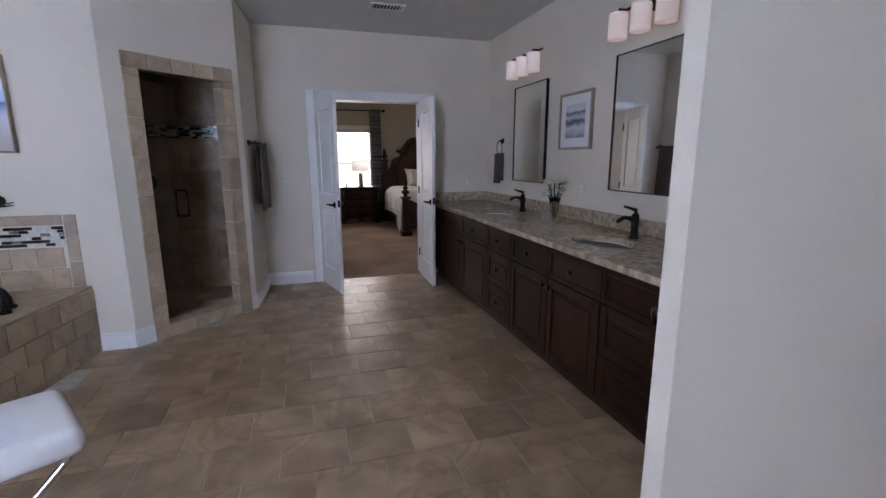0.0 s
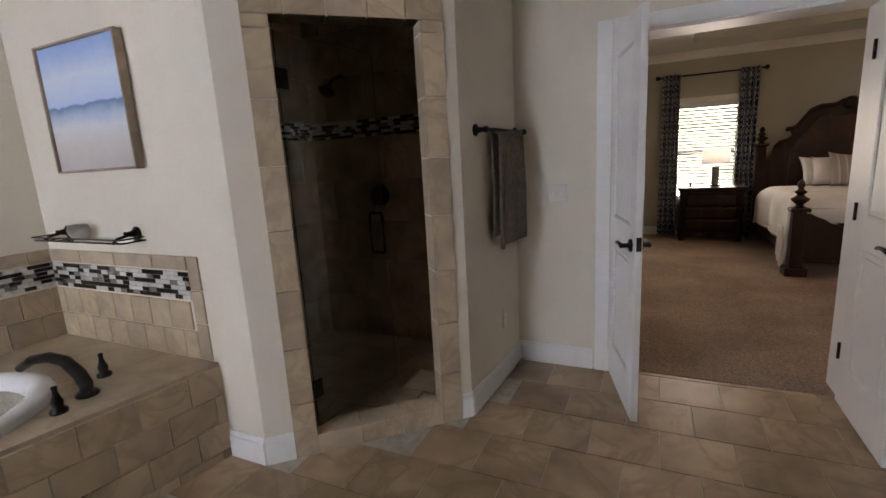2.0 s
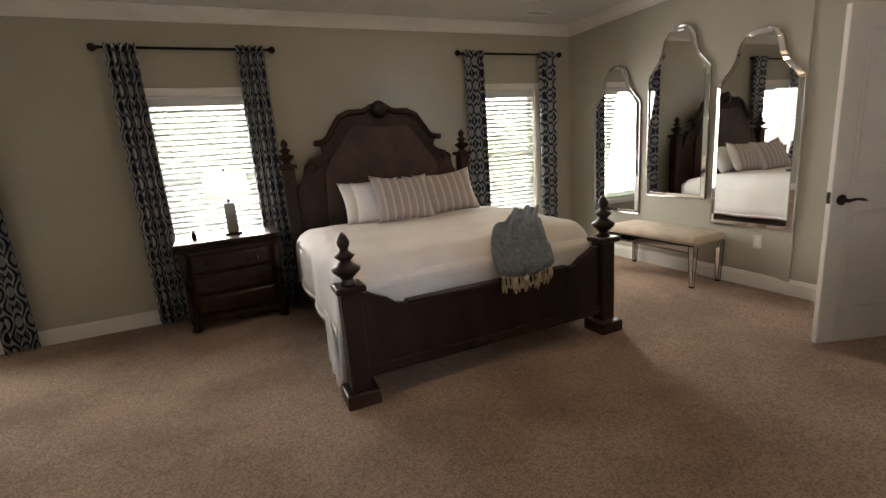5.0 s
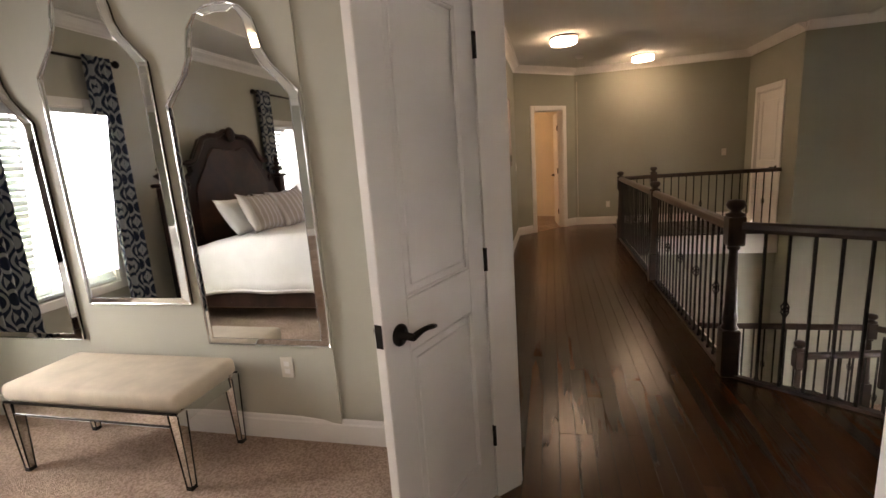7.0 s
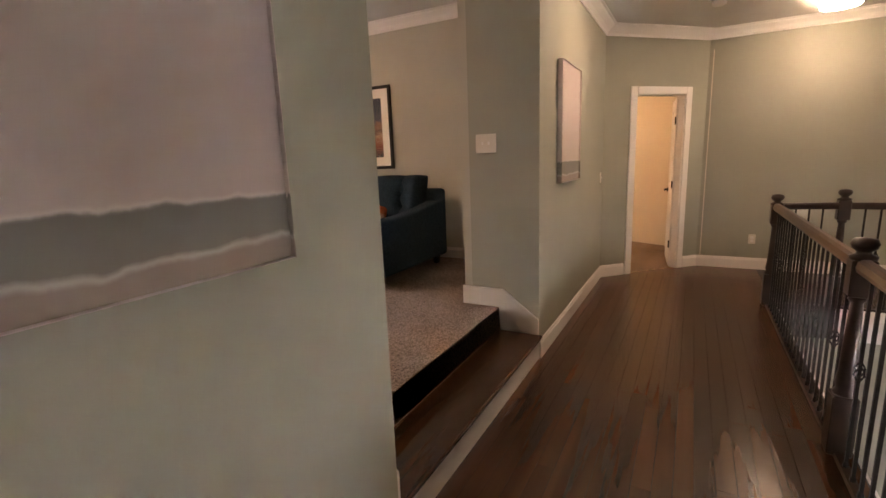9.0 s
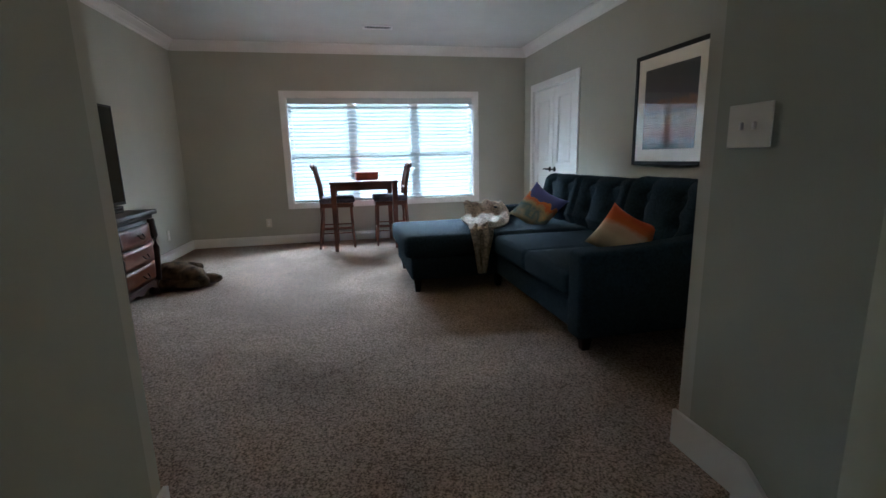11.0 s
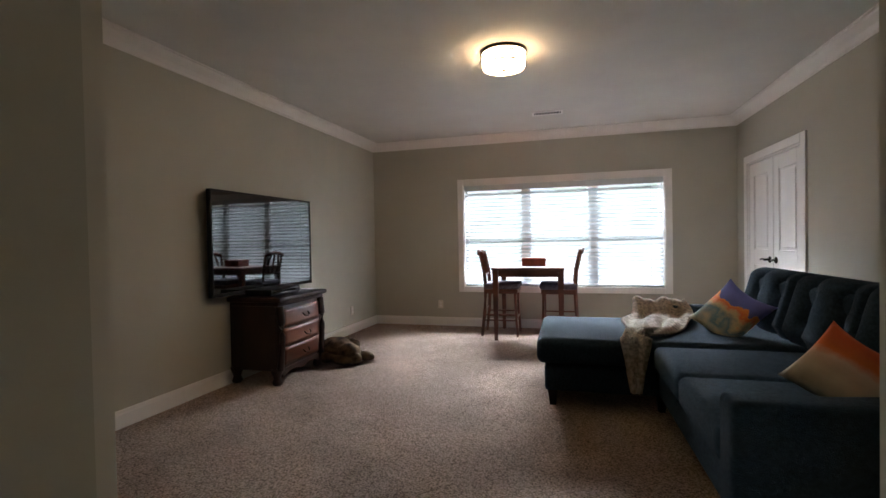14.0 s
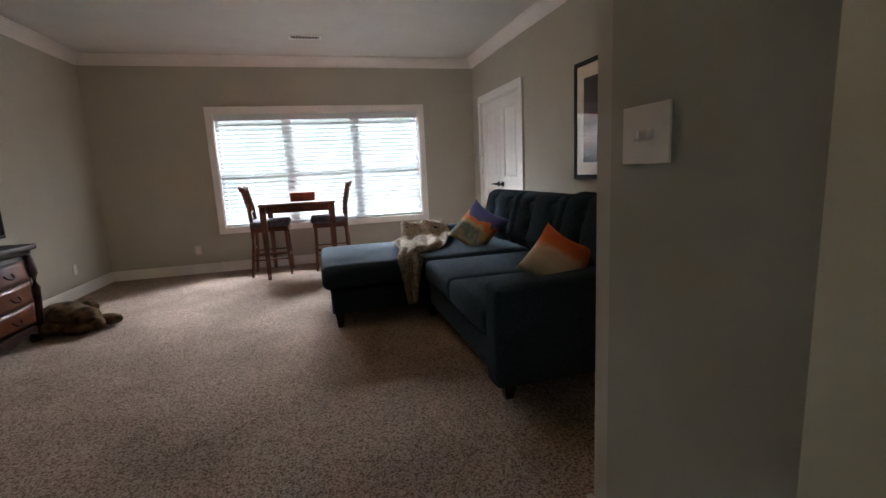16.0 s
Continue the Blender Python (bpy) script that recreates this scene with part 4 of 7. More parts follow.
def oval(a, b, z, n=40, p=2.4):
    return [(a * math.copysign(abs(math.cos(2 * math.pi * k / n)) ** (2 / p), math.cos(2 * math.pi * k / n)), b * math.copysign(abs(math.sin(2 * math.pi * k / n)) ** (2 / p), math.sin(2 * math.pi * k / n)), z) for k in range(n)]


own = bmesh.new()
rings = [oval(0.50, 0.90, 0.505), oval(0.50, 0.90, 0.530), oval(0.485, 0.885, 0.545), oval(0.44, 0.84, 0.548), oval(0.41, 0.81, 0.535), oval(0.40, 0.80, 0.50), oval(0.37, 0.75, 0.30), oval(0.30, 0.62, 0.14), oval(0.02, 0.02, 0.12)]
vr = [[own.verts.new(c) for c in r] for r in rings]
for a, b in zip(vr, vr[1:]):
    for k in range(40):
        own.faces.new((a[k], a[(k + 1) % 40], b[(k + 1) % 40], b[k]))
sub("tub_shell", own, PORCELAIN, tub, "glossy white tub shell", True)
sub("jet", lathe([(0.035, 0), (0.035, 0.012), (0.02, 0.016), (0.0, 0.016)], 16, None, pose(-0.10, 0.745, 0.40, 80, 0, 0)), BRONZE, tub, "dark bronze jet cover", True)

deck = new("tub_deck")
tagged(deck, "tiled tub surround of beige stone tiles", "tub surround", kind="structure")
own = slab("deck_core", [(-3.405, 4.455), (-3.405, 1.86), TB, TA], 0.0, 0.485, GROUT, "", "")
own.name = "deck_core"
own.parent = deck
for k in ("kind", "category"):
    if k in own:
        del own[k]
bm = bmesh.new()
for z0, z1 in ((0.485, 0.503),):
    prof = [(-3.405, 4.455), (-3.405, 1.86), TB, TA]
    lo = [bm.verts.new((x, y, z0)) for x, y in prof]
    hi = [bm.verts.new((x, y, z1)) for x, y in prof]
    inner = [bm.verts.new((-2.78 + 0.47 * math.cos(-2 * math.pi * k / 32), 3.15 + 0.87 * math.sin(-2 * math.pi * k / 32), z1)) for k in range(32)]
    e = [bm.edges.new((hi[k], hi[(k + 1) % 4])) for k in range(4)] + [bm.edges.new((inner[k], inner[(k + 1) % 32])) for k in range(32)]
    bmesh.ops.triangle_fill(bm, use_beauty=True, edges=e)
    for k in range(4):
        bm.faces.new((lo[k], lo[(k + 1) % 4], hi[(k + 1) % 4], hi[k]))
bmesh.ops.recalc_face_normals(bm, faces=bm.faces[:])
part("deck_top", bm, STONE, deck, "smooth beige stone deck")


def tiles(parent, m, length, rows, width, material, name="tile", gap=0.005, t=0.010, stagger=0.5, first=0.0, seed=0, skip=None):
    """Courses of tiles on the plane y = 0 of m, standing proud to -y; rows is a list of (low, high)."""
    meshes = {}
    for r, (lo, hi) in enumerate(rows):
        at = first - (stagger * width if r % 2 else 0)
        while at < length - 0.01:
            a, b = max(0, at), min(length, at + width)
            at += width
            if b - a < 0.02 or (skip and skip((a + b) / 2, (lo + hi) / 2)):
                continue
            key = (round(b - a, 3), round(hi - lo, 3))
            if key not in meshes:
                me = bpy.data.meshes.new(name)
                q = box(gap / 2, key[0] - gap / 2, -t, 0.001, gap / 2, key[1] - gap / 2, 0.0025)
                q.to_mesh(me)
                q.free()
                me.materials.append(material)
                meshes[key] = me
            share(name, meshes[key], parent, m @ Matrix.Translation((a, 0, lo)))


tiles(deck, tm, tl, [(0.0, 0.05), (0.05, 0.195), (0.195, 0.34), (0.34, 0.485)], 0.215, STONE)
splash = new("tub_splash_tiles")
tagged(splash, "beige wall tiles with a mosaic band behind the tub", "wall tiles", kind="structure")
for p0, p1, ln in (((-3.41, 4.46), (-2.14, 4.46), 1.27), ((-3.41, 1.86), (-3.41, 4.46), 2.60)):
    mm, _ = frame_of(p0, p1)
    tiles(splash, mm, ln - (0.09 if ln < 2 else 0), [(0.503, 0.65), (0.65, 0.80)], 0.155, STONE)
    tiles(splash, mm, ln - (0.09 if ln < 2 else 0), [(0.955, 1.03)], 0.31, STONE)
    if ln < 2:
        tiles(splash, mm @ Matrix.Translation((ln - 0.085, 0, 0)), 0.08, [(0.503, 0.69), (0.69, 0.86), (0.86, 1.03)], 0.08, STONE, stagger=0)


def mosaic(parent, m, length, lo, hi, rows, w):
    """Small glass and stone sticks of several colours in a band, one mesh for each colour."""
    cols = [(mosaic_dark, []), (mosaic_light, []), (mosaic_mid, [])]
    rng = random.Random(5)
    step = (hi - lo) / rows
    for r in range(rows):
        at = -w * rng.random()
        while at < length - 0.005:
            a, b = max(0, at), min(length, at + w)
            at += w
            if b - a > 0.008:
                cols[rng.choice((0, 0, 1, 1, 2))][1].append((a, b, lo + r * step, lo + (r + 1) * step))
    for mt, items in cols:
        bm = bmesh.new()
        for a, b, c, d in items:
            vs = [bm.verts.new((x, y, z)) for y in (0.001, -0.009) for x, z in ((a + 0.0015, c + 0.0015), (b - 0.0015, c + 0.0015), (b - 0.0015, d - 0.0015), (a + 0.0015, d - 0.0015))]
            bm.faces.new(vs[4:])
            for k in range(4):
                bm.faces.new((vs[k], vs[(k + 1) % 4], vs[4 + (k + 1) % 4], vs[4 + k]))
        bmesh.ops.recalc_face_normals(bm, faces=bm.faces[:])
        bm.transform(m)
        tagged(part("mosaic_sticks", bm, mt, parent, "small glass mosaic sticks"), kind="stuff")


mosaic_dark = mat("mosaic_dark", (0.035, 0.025, 0.022), 0.15, 30, 0.4, 0.0)
mosaic_light = mat("mosaic_light", (0.68, 0.67, 0.63), 0.2, 30, 0.1, 0.0)
mosaic_mid = mat("mosaic_mid", (0.27, 0.24, 0.21), 0.25, 30, 0.3, 0.0)
mosaic(splash, frame_of((-3.41, 4.46), (-2.14, 4.46))[0], 1.18, 0.81, 0.95, 6, 0.055)
mosaic(splash, frame_of((-3.41, 1.86), (-3.41, 4.46))[0], 2.60, 0.81, 0.95, 6, 0.055)

fau = holder("tub_faucet", -2.40, 4.03, 0.503)
tagged(fau, "oil-rubbed bronze arched tub faucet with two handles", "faucet")
arc = [(0, 0, 0.0), (0, 0, 0.05), (-0.02, 0, 0.10), (-0.07, 0, 0.155), (-0.14, 0, 0.175), (-0.22, 0, 0.165), (-0.29, 0, 0.125)]
q = tube(arc, [0.032, 0.028, 0.027, 0.025, 0.023, 0.021, 0.018], 12)
q.transform(pose(0, 0, 0, 0, 0, 20))
lathe([(0.045, 0), (0.045, 0.01), (0.032, 0.02)], 16, q)
sub("spout", q, BRONZE, fau, "", True)
for dx, dy in ((-0.13, 0.14), (0.05, -0.13)):
    h = sub("handle", lathe([(0.032, 0), (0.032, 0.012), (0.018, 0.025), (0.022, 0.045), (0.012, 0.075), (0.009, 0.095), (0.012, 0.11), (0.0, 0.115)], 14, None, Matrix.Translation((dx, dy, 0))), BRONZE, fau, "", True)

shelf = new("glass_shelf")
shelf.matrix_basis = on_wall(*TW, 0.13, 1.10)
tagged(shelf, "small glass wall shelf with bronze brackets", "shelf")
sub("glass_plate", box(0.03, 0.80, -0.13, -0.01, 0, 0.008, 0.002), GLASS, shelf, "clear glass plate")
for x in (0.12, 0.72):
    b = sub("bracket", lathe([(0.034, 0), (0.034, 0.008), (0.018, 0.02), (0.012, 0.05), (0.016, 0.06), (0.0, 0.066)], 14, None, Matrix.Translation((x, 0, 0.035)) @ pose(0, 0, 0, 90)), BRONZE, shelf, "bronze bracket", True)
    sub("arm", tube([(x, -0.05, 0.03), (x, -0.10, 0.02), (x, -0.125, 0.0)], 0.007, 8), BRONZE, b)
sub("rail", tube([(0.03, -0.02, 0.022), (0.03, -0.135, 0.022), (0.80, -0.135, 0.022), (0.80, -0.02, 0.022)], 0.004, 6), BRONZE, shelf)
orn = new("glass_ornament")
orn.matrix_basis = on_wall(*TW, 0.48, 1.109) @ Matrix.Translation((0, -0.07, 0))
tagged(orn, "small grey glass ornament on the shelf", "ornament")
sub("bowl", lathe([(0.02, 0), (0.03, 0.003), (0.045, 0.025), (0.05, 0.05), (0.042, 0.075), (0.036, 0.075), (0.04, 0.05), (0.0, 0.01)], 18), SMOKED, orn, "", True)

# shower
wall("wall_shower_back", (-2.74, 6.07), (-0.9, 6.07), 0, CB, SHTILE, (), 0.014)
wall("wall_shower_west", (-2.74, 4.50), (-2.74, 6.10), 0, CB, SHTILE, (), 0.05)
wall("wall_shower_east", (-1.12, 6.07), (-1.12, 5.38), 0, CB, SHTILE, (), -0.004)
shw = new("shower_wall_tiles")
tagged(shw, "brown stone wall tiles inside the shower", "wall tiles", kind="structure")
rows = [(0.01 + 0.32 * k, 0.01 + 0.32 * (k + 1)) for k in range(5)] + [(1.75 + 0.32 * k, min(2.74, 1.75 + 0.32 * (k + 1))) for k in range(4)]
for p0, p1, ln in (((-2.74, 6.07), (-1.12, 6.07), 1.62), ((-2.74, 4.55), (-2.74, 6.07), 1.52)):
    mm, _ = frame_of(p0, p1)
    tiles(shw, mm, ln, rows, 0.34, SHTILE, t=0.008)
    mosaic(shw, mm, ln, 1.615, 1.745, 6, 0.055)
sf = new("shower_floor_tiles")
tagged(sf, "beige stone floor tiles inside the shower", "floor tiles", kind="structure")
for k in range(6):
    for j in range(6):
        a, b = -2.70 + 0.31 * k + 0.155 * (j % 2), 4.55 + 0.26 * j
        if b - 4.46 < (a + 0.3 + 1.895) * 0.96 + 0.02 and a + 0.3 > -1.8 and b < (a + 0.3 + 1.895) * 0.96 + 4.46:
            continue
        part("tile", box(a, min(a + 0.305, -1.14), b, min(b + 0.255, 6.06), -0.002, 0.012, 0.002), STONE, sf)
dm, dl = frame_of(DIAG0, DIAG1)
trim = new("shower_door_trim")
trim.matrix_basis = dm
tagged(trim, "beige stone tile surround of the shower opening", "tile trim", kind="structure")
for a in ((0.135, 0.245), (0.905, 1.015)):
    z = 0.0
    k = 0
    while z < 2.05:
        h = 0.285
        sub("tile", box(a[0], a[1], -0.016, 0.112, z, min(z + h, 2.05) - 0.004, 0.003), STONE, trim)
        z += h
for k in range(5):
    x = 0.135 + k * 0.176
    sub("tile", box(x, x + 0.172, -0.016, 0.112, 2.05, 2.16, 0.003), STONE, trim)
for k in range(3):
    x = 0.247 + k * 0.219
    sub("tile", box(x, x + 0.216, -0.016, 0.13, 0.0, 0.10, 0.003), STONE, trim)
sd = new("shower_door")
sd.matrix_basis = dm @ Matrix.Translation((0.255, 0.06, 0.105)) @ pose(0, 0, 0, 0, 0, 38)
tagged(sd, "frameless clear glass shower door standing ajar", "shower door")
sub("glass_panel", box(0.0, 0.63, -0.004, 0.004, 0.0, 1.90, 0.001), SHGLASS, sd, "dark clear glass")
for s in (-1, 1):
    sub("pull_handle", tube([(0.56, s * 0.004, 0.80), (0.56, s * 0.045, 0.80), (0.56, s * 0.05, 0.83), (0.56, s * 0.05, 1.00), (0.56, s * 0.045, 1.03), (0.56, s * 0.004, 1.03)], 0.009, 8), BRONZE, sd, "bronze pull handle", True)
for z in (0.2, 1.7):
    sub("hinge", box(-0.02, 0.05, -0.012, 0.012, z - 0.045, z + 0.045, 0.003), BRONZE, sd)
val = holder("shower_valve", -2.13, 6.058, 1.17)
tagged(val, "round bronze shower valve with lever", "shower valve")
sub("plate", lathe([(0.085, 0), (0.085, 0.006), (0.03, 0.014), (0.026, 0.05), (0.0, 0.052)], 24, None, pose(0, 0, 0, 90)), BRONZE, val, "", True)
sub("lever", tube([(0, -0.05, 0), (-0.02, -0.055, -0.04), (-0.03, -0.055, -0.09)], [0.012, 0.010, 0.008], 8), BRONZE, val, "", True)
hd = holder("overhead_shower", -2.35, 6.058, 2.05)
tagged(hd, "bronze shower head on a bent arm", "shower head")
sub("arm", tube([(0, 0, 0), (0, -0.06, 0.01), (0, -0.16, -0.02), (0, -0.22, -0.07)], 0.011, 8), BRONZE, hd, "", True)
sub("head", lathe([(0.012, 0), (0.02, -0.02), (0.055, -0.05), (0.058, -0.06), (0.0, -0.06)], 20, None, Matrix.Translation((0, -0.22, -0.07)) @ pose(0, 0, 0, -35)), BRONZE, hd, "", True)

# towel bar
tb = new("towel_bar")
tb.matrix_basis = on_wall(DIAG1, TOWC, 0.175, 1.555)
tagged(tb, "oil-rubbed bronze towel bar on the wall", "towel bar")
for x in (0.0, 0.60):
    sub("post", lathe([(0.032, 0), (0.032, 0.008), (0.016, 0.018), (0.012, 0.05), (0.018, 0.06), (0.014, 0.075), (0.0, 0.078)], 14, None, Matrix.Translation((x, 0.0, 0)) @ pose(0, 0, 0, 90)), BRONZE, tb, "", True)
sub("bar", tube([(-0.01, -0.06, 0), (0.61, -0.06, 0)], 0.010, 10), BRONZE, tb, "", True)


def hanging(name, m, w, front, back, material, label, seed=0, thick=0.012, gap=0.022):
    root = new(name)
    root.matrix_basis = m
    tagged(root, label, "towel")

    def fn(u, v):
        L = front + back
        s = v * L
        wob = 0.010 * math.sin(u * 9 + seed) + 0.012 * noise.noise((u * 3 + seed, v * 3, seed))
        x = (u - 0.5) * w * (1 - 0.06 * math.sin(v * 3))
        if s < front:
            t = front - s
            return (x, -gap - wob - 0.012 * math.sin(u * 14 + seed) * min(1, t * 3), -t)
        t = s - front
        return (x, gap * 0.6 + 0.3 * wob, -t)

    sub("cloth", sheet(fn, 26, 30, thick), material, root, "", True)
    return root


hanging("bath_towel", on_wall(DIAG1, TOWC, 0.175 + 0.33, 1.558) @ Matrix.Translation((0, -0.06, 0.010)), 0.47, 0.67, 0.60, TOWEL, "grey-brown bath towel folded over the towel bar", 1)


# switches and sockets
def plate(name, m, w, h, label, gang=1, kind="socket"):
    root = new(name)
    root.matrix_basis = m
    tagged(root, label, kind)
    sub("cover", box(-w / 2, w / 2, -0.006, 0.0, -h / 2, h / 2, 0.002), PLASTIC, root)
    for k in range(gang):
        x = (k - (gang - 1) / 2) * 0.046
        if kind == "socket":
            for z in (-0.02, 0.02):
                sub("outlet_face", box(x - 0.016, x + 0.016, -0.008, -0.005, z - 0.014, z + 0.014, 0.003), WHITE, root)
        else:
            sub("toggle", box(x - 0.005, x + 0.005, -0.016, -0.005, -0.011, 0.011, 0.002), WHITE, root)
    return root


plate("wall_socket", on_wall(DIAG1, TOWC, 0.515, 0.40), 0.072, 0.115, "ivory plastic wall socket plate")
plate("light_switch", on_wall((-1.03, 5.985), (1.6, 5.985), 0.27, 1.16), 0.115, 0.115, "ivory double light switch", 2, "switch")
plate("light_switch", on_wall((-1.03, 5.985), (1.6, 5.985), 2.08, 1.12), 0.115, 0.115, "ivory double light switch", 2, "switch")
plate("wall_socket", on_wall((-1.03, 5.985), (1.6, 5.985), 2.36, 1.12), 0.072, 0.115, "ivory plastic wall socket plate")

# vanity
VX, VY0, VY1 = 0.895, 1.75, 5.98
FRONTS = [(5.98, 5.50, "d"), (5.50, 4.20, "s"), (4.20, 3.72, "d"), (3.72, 2.62, "s"), (2.62, 1.75, "d")]


def panel_front(parent, y0, y1, z0, z1, name, knob=None):
    w = abs(y0 - y1)
    a, b = min(y0, y1) + 0.004, max(y0, y1) - 0.004
    bm = box(VX - 0.012, VX, a, b, z0, z1)
    f = 0.055 if z1 - z0 > 0.25 else 0.03
    for q in ((a, a + f, z0, z1), (b - f, b, z0, z1), (a + f, b - f, z0, z0 + f), (a + f, b - f, z1 - f, z1)):
        box(VX - 0.021, VX - 0.011, q[0], q[1], q[2], q[3], 0.003, bm)
    if z1 - z0 > 0.25:
        box(VX - 0.018, VX - 0.011, a + f + 0.03, b - f - 0.03, z0 + f + 0.03, z1 - f - 0.03, 0.005, bm)
    o = sub(name, bm, CABWOOD, parent)
    if knob:
        sub("knob", lathe([(0.006, 0), (0.006, 0.014), (0.016, 0.02), (0.017, 0.027), (0.0, 0.032)], 12, None, Matrix.Translation((VX - 0.02, *knob)) @ pose(0, 0, 0, 0, -90)), BRONZE, o, "bronze knob", True)


for y1, y0, kind in FRONTS:
    cab = new("vanity_cabinet")
    tagged(cab, "dark cherry vanity base cabinet with bronze knobs", "cabinet", "vanity cabinets")
    sub("body", box(VX, 1.585, y0 + 0.001, y1 - 0.001, 0.10, 0.862), CABWOOD, cab)
    sub("toe_kick", box(VX + 0.07, 1.585, y0 + 0.001, y1 - 0.001, 0.0, 0.10), DARKWOOD, cab)
    mid = (y0 + y1) / 2
    if kind == "d":
        for z0, z1 in ((0.115, 0.375), (0.385, 0.655), (0.665, 0.85)):
            panel_front(cab, y0, y1, z0, z1, "drawer", (mid, (z0 + z1) / 2))
    else:
        panel_front(cab, y0, mid, 0.115, 0.655, "cabinet_door", (mid - 0.04, 0.60))
        panel_front(cab, mid, y1, 0.115, 0.655, "cabinet_door", (mid + 0.04, 0.60))
        panel_front(cab, y0, mid, 0.665, 0.85, "drawer", ((y0 + mid) / 2, 0.757))
        panel_front(cab, mid, y1, 0.665, 0.85, "drawer", ((mid + y1) / 2, 0.757))

SINKS = [(1.19, 4.66), (1.17, 3.04)]
top = new("granite_countertop")
tagged(top, "long polished speckled granite vanity top with backsplash", "countertop")
bm = bmesh.new()
outer = [(0.855, VY0 - 0.01), (1.597, VY0 - 0.01), (1.597, 5.982), (0.855, 5.982)]
for zz in (0.9,):
    ov = [bm.verts.new((x, y, zz)) for x, y in outer]
    es = [bm.edges.new((ov[k], ov[(k + 1) % 4])) for k in range(4)]
    for cx, cy in SINKS:
        iv = [bm.verts.new((cx + 0.17 * math.cos(2 * math.pi * k / 28), cy + 0.225 * math.sin(2 * math.pi * k / 28), zz)) for k in range(28)]
        es += [bm.edges.new((iv[k], iv[(k + 1) % 28])) for k in range(28)]
        lv = [bm.verts.new((v.co.x, v.co.y, 0.868)) for v in iv]
        for k in range(28):
            bm.faces.new((iv[k], iv[(k + 1) % 28], lv[(k + 1) % 28], lv[k]))
    bmesh.ops.triangle_fill(bm, use_beauty=True, edges=es)
    lo = [bm.verts.new((x, y, 0.864)) for x, y in outer]
    for k in range(4):
        bm.faces.new((ov[k], ov[(k + 1) % 4], lo[(k + 1) % 4], lo[k]))
bmesh.ops.recalc_face_normals(bm, faces=bm.faces[:])
sub("slab", bm, GRANITE, top)
sub("backsplash", box(1.578, 1.598, VY0, 5.962, 0.901, 1.005, 0.003), GRANITE, top, "granite backsplash")
sub("side_splash", box(0.87, 1.598, 5.963, 5.983, 0.901, 1.005, 0.003), GRANITE, top, "granite side splash")
for cx, cy in SINKS:
    s = holder("sink_basin", cx, cy, 0.868)
    tagged(s, "oval white porcelain undermount sink", "sink", "vanity sinks")
    own = bmesh.new()
    vr = [[own.verts.new((a * math.cos(2 * math.pi * k / 28), b * math.sin(2 * math.pi * k / 28), z)) for k in range(28)] for a, b, z in ((0.19, 0.245, 0.0), (0.168, 0.222, -0.002), (0.15, 0.20, -0.06), (0.11, 0.15, -0.11), (0.02, 0.02, -0.125))]
    for a, b in zip(vr, vr[1:]):
        for k in range(28):
            own.faces.new((a[k], a[(k + 1) % 28], b[(k + 1) % 28], b[k]))
    sub("bowl", own, PORCELAIN, s, "", True)
    sub("drain", lathe([(0.022, -0.124), (0.022, -0.120), (0.0, -0.119)], 14), BRONZE, s, "bronze drain")
    f = holder("sink_faucet", cx + 0.25, cy + 0.02, 0.9)
    tagged(f, "oil-rubbed bronze single-lever sink faucet", "faucet", "vanity faucets")
    sub("body", lathe([(0.036, 0), (0.036, 0.008), (0.027, 0.02), (0.023, 0.06), (0.026, 0.12), (0.022, 0.16), (0.0, 0.165)], 18), BRONZE, f, "", True)
    sub("spout", tube([(0, 0, 0.10), (-0.04, 0, 0.135), (-0.09, 0, 0.14), (-0.135, 0, 0.115)], [0.018, 0.015, 0.014, 0.013], 10), BRONZE, f, "", True)
    sub("lever", tube([(0, 0, 0.16), (0.0, 0, 0.185), (-0.05, 0, 0.20), (-0.09, 0, 0.212)], [0.016, 0.013, 0.009, 0.007], 10), BRONZE, f, "", True)

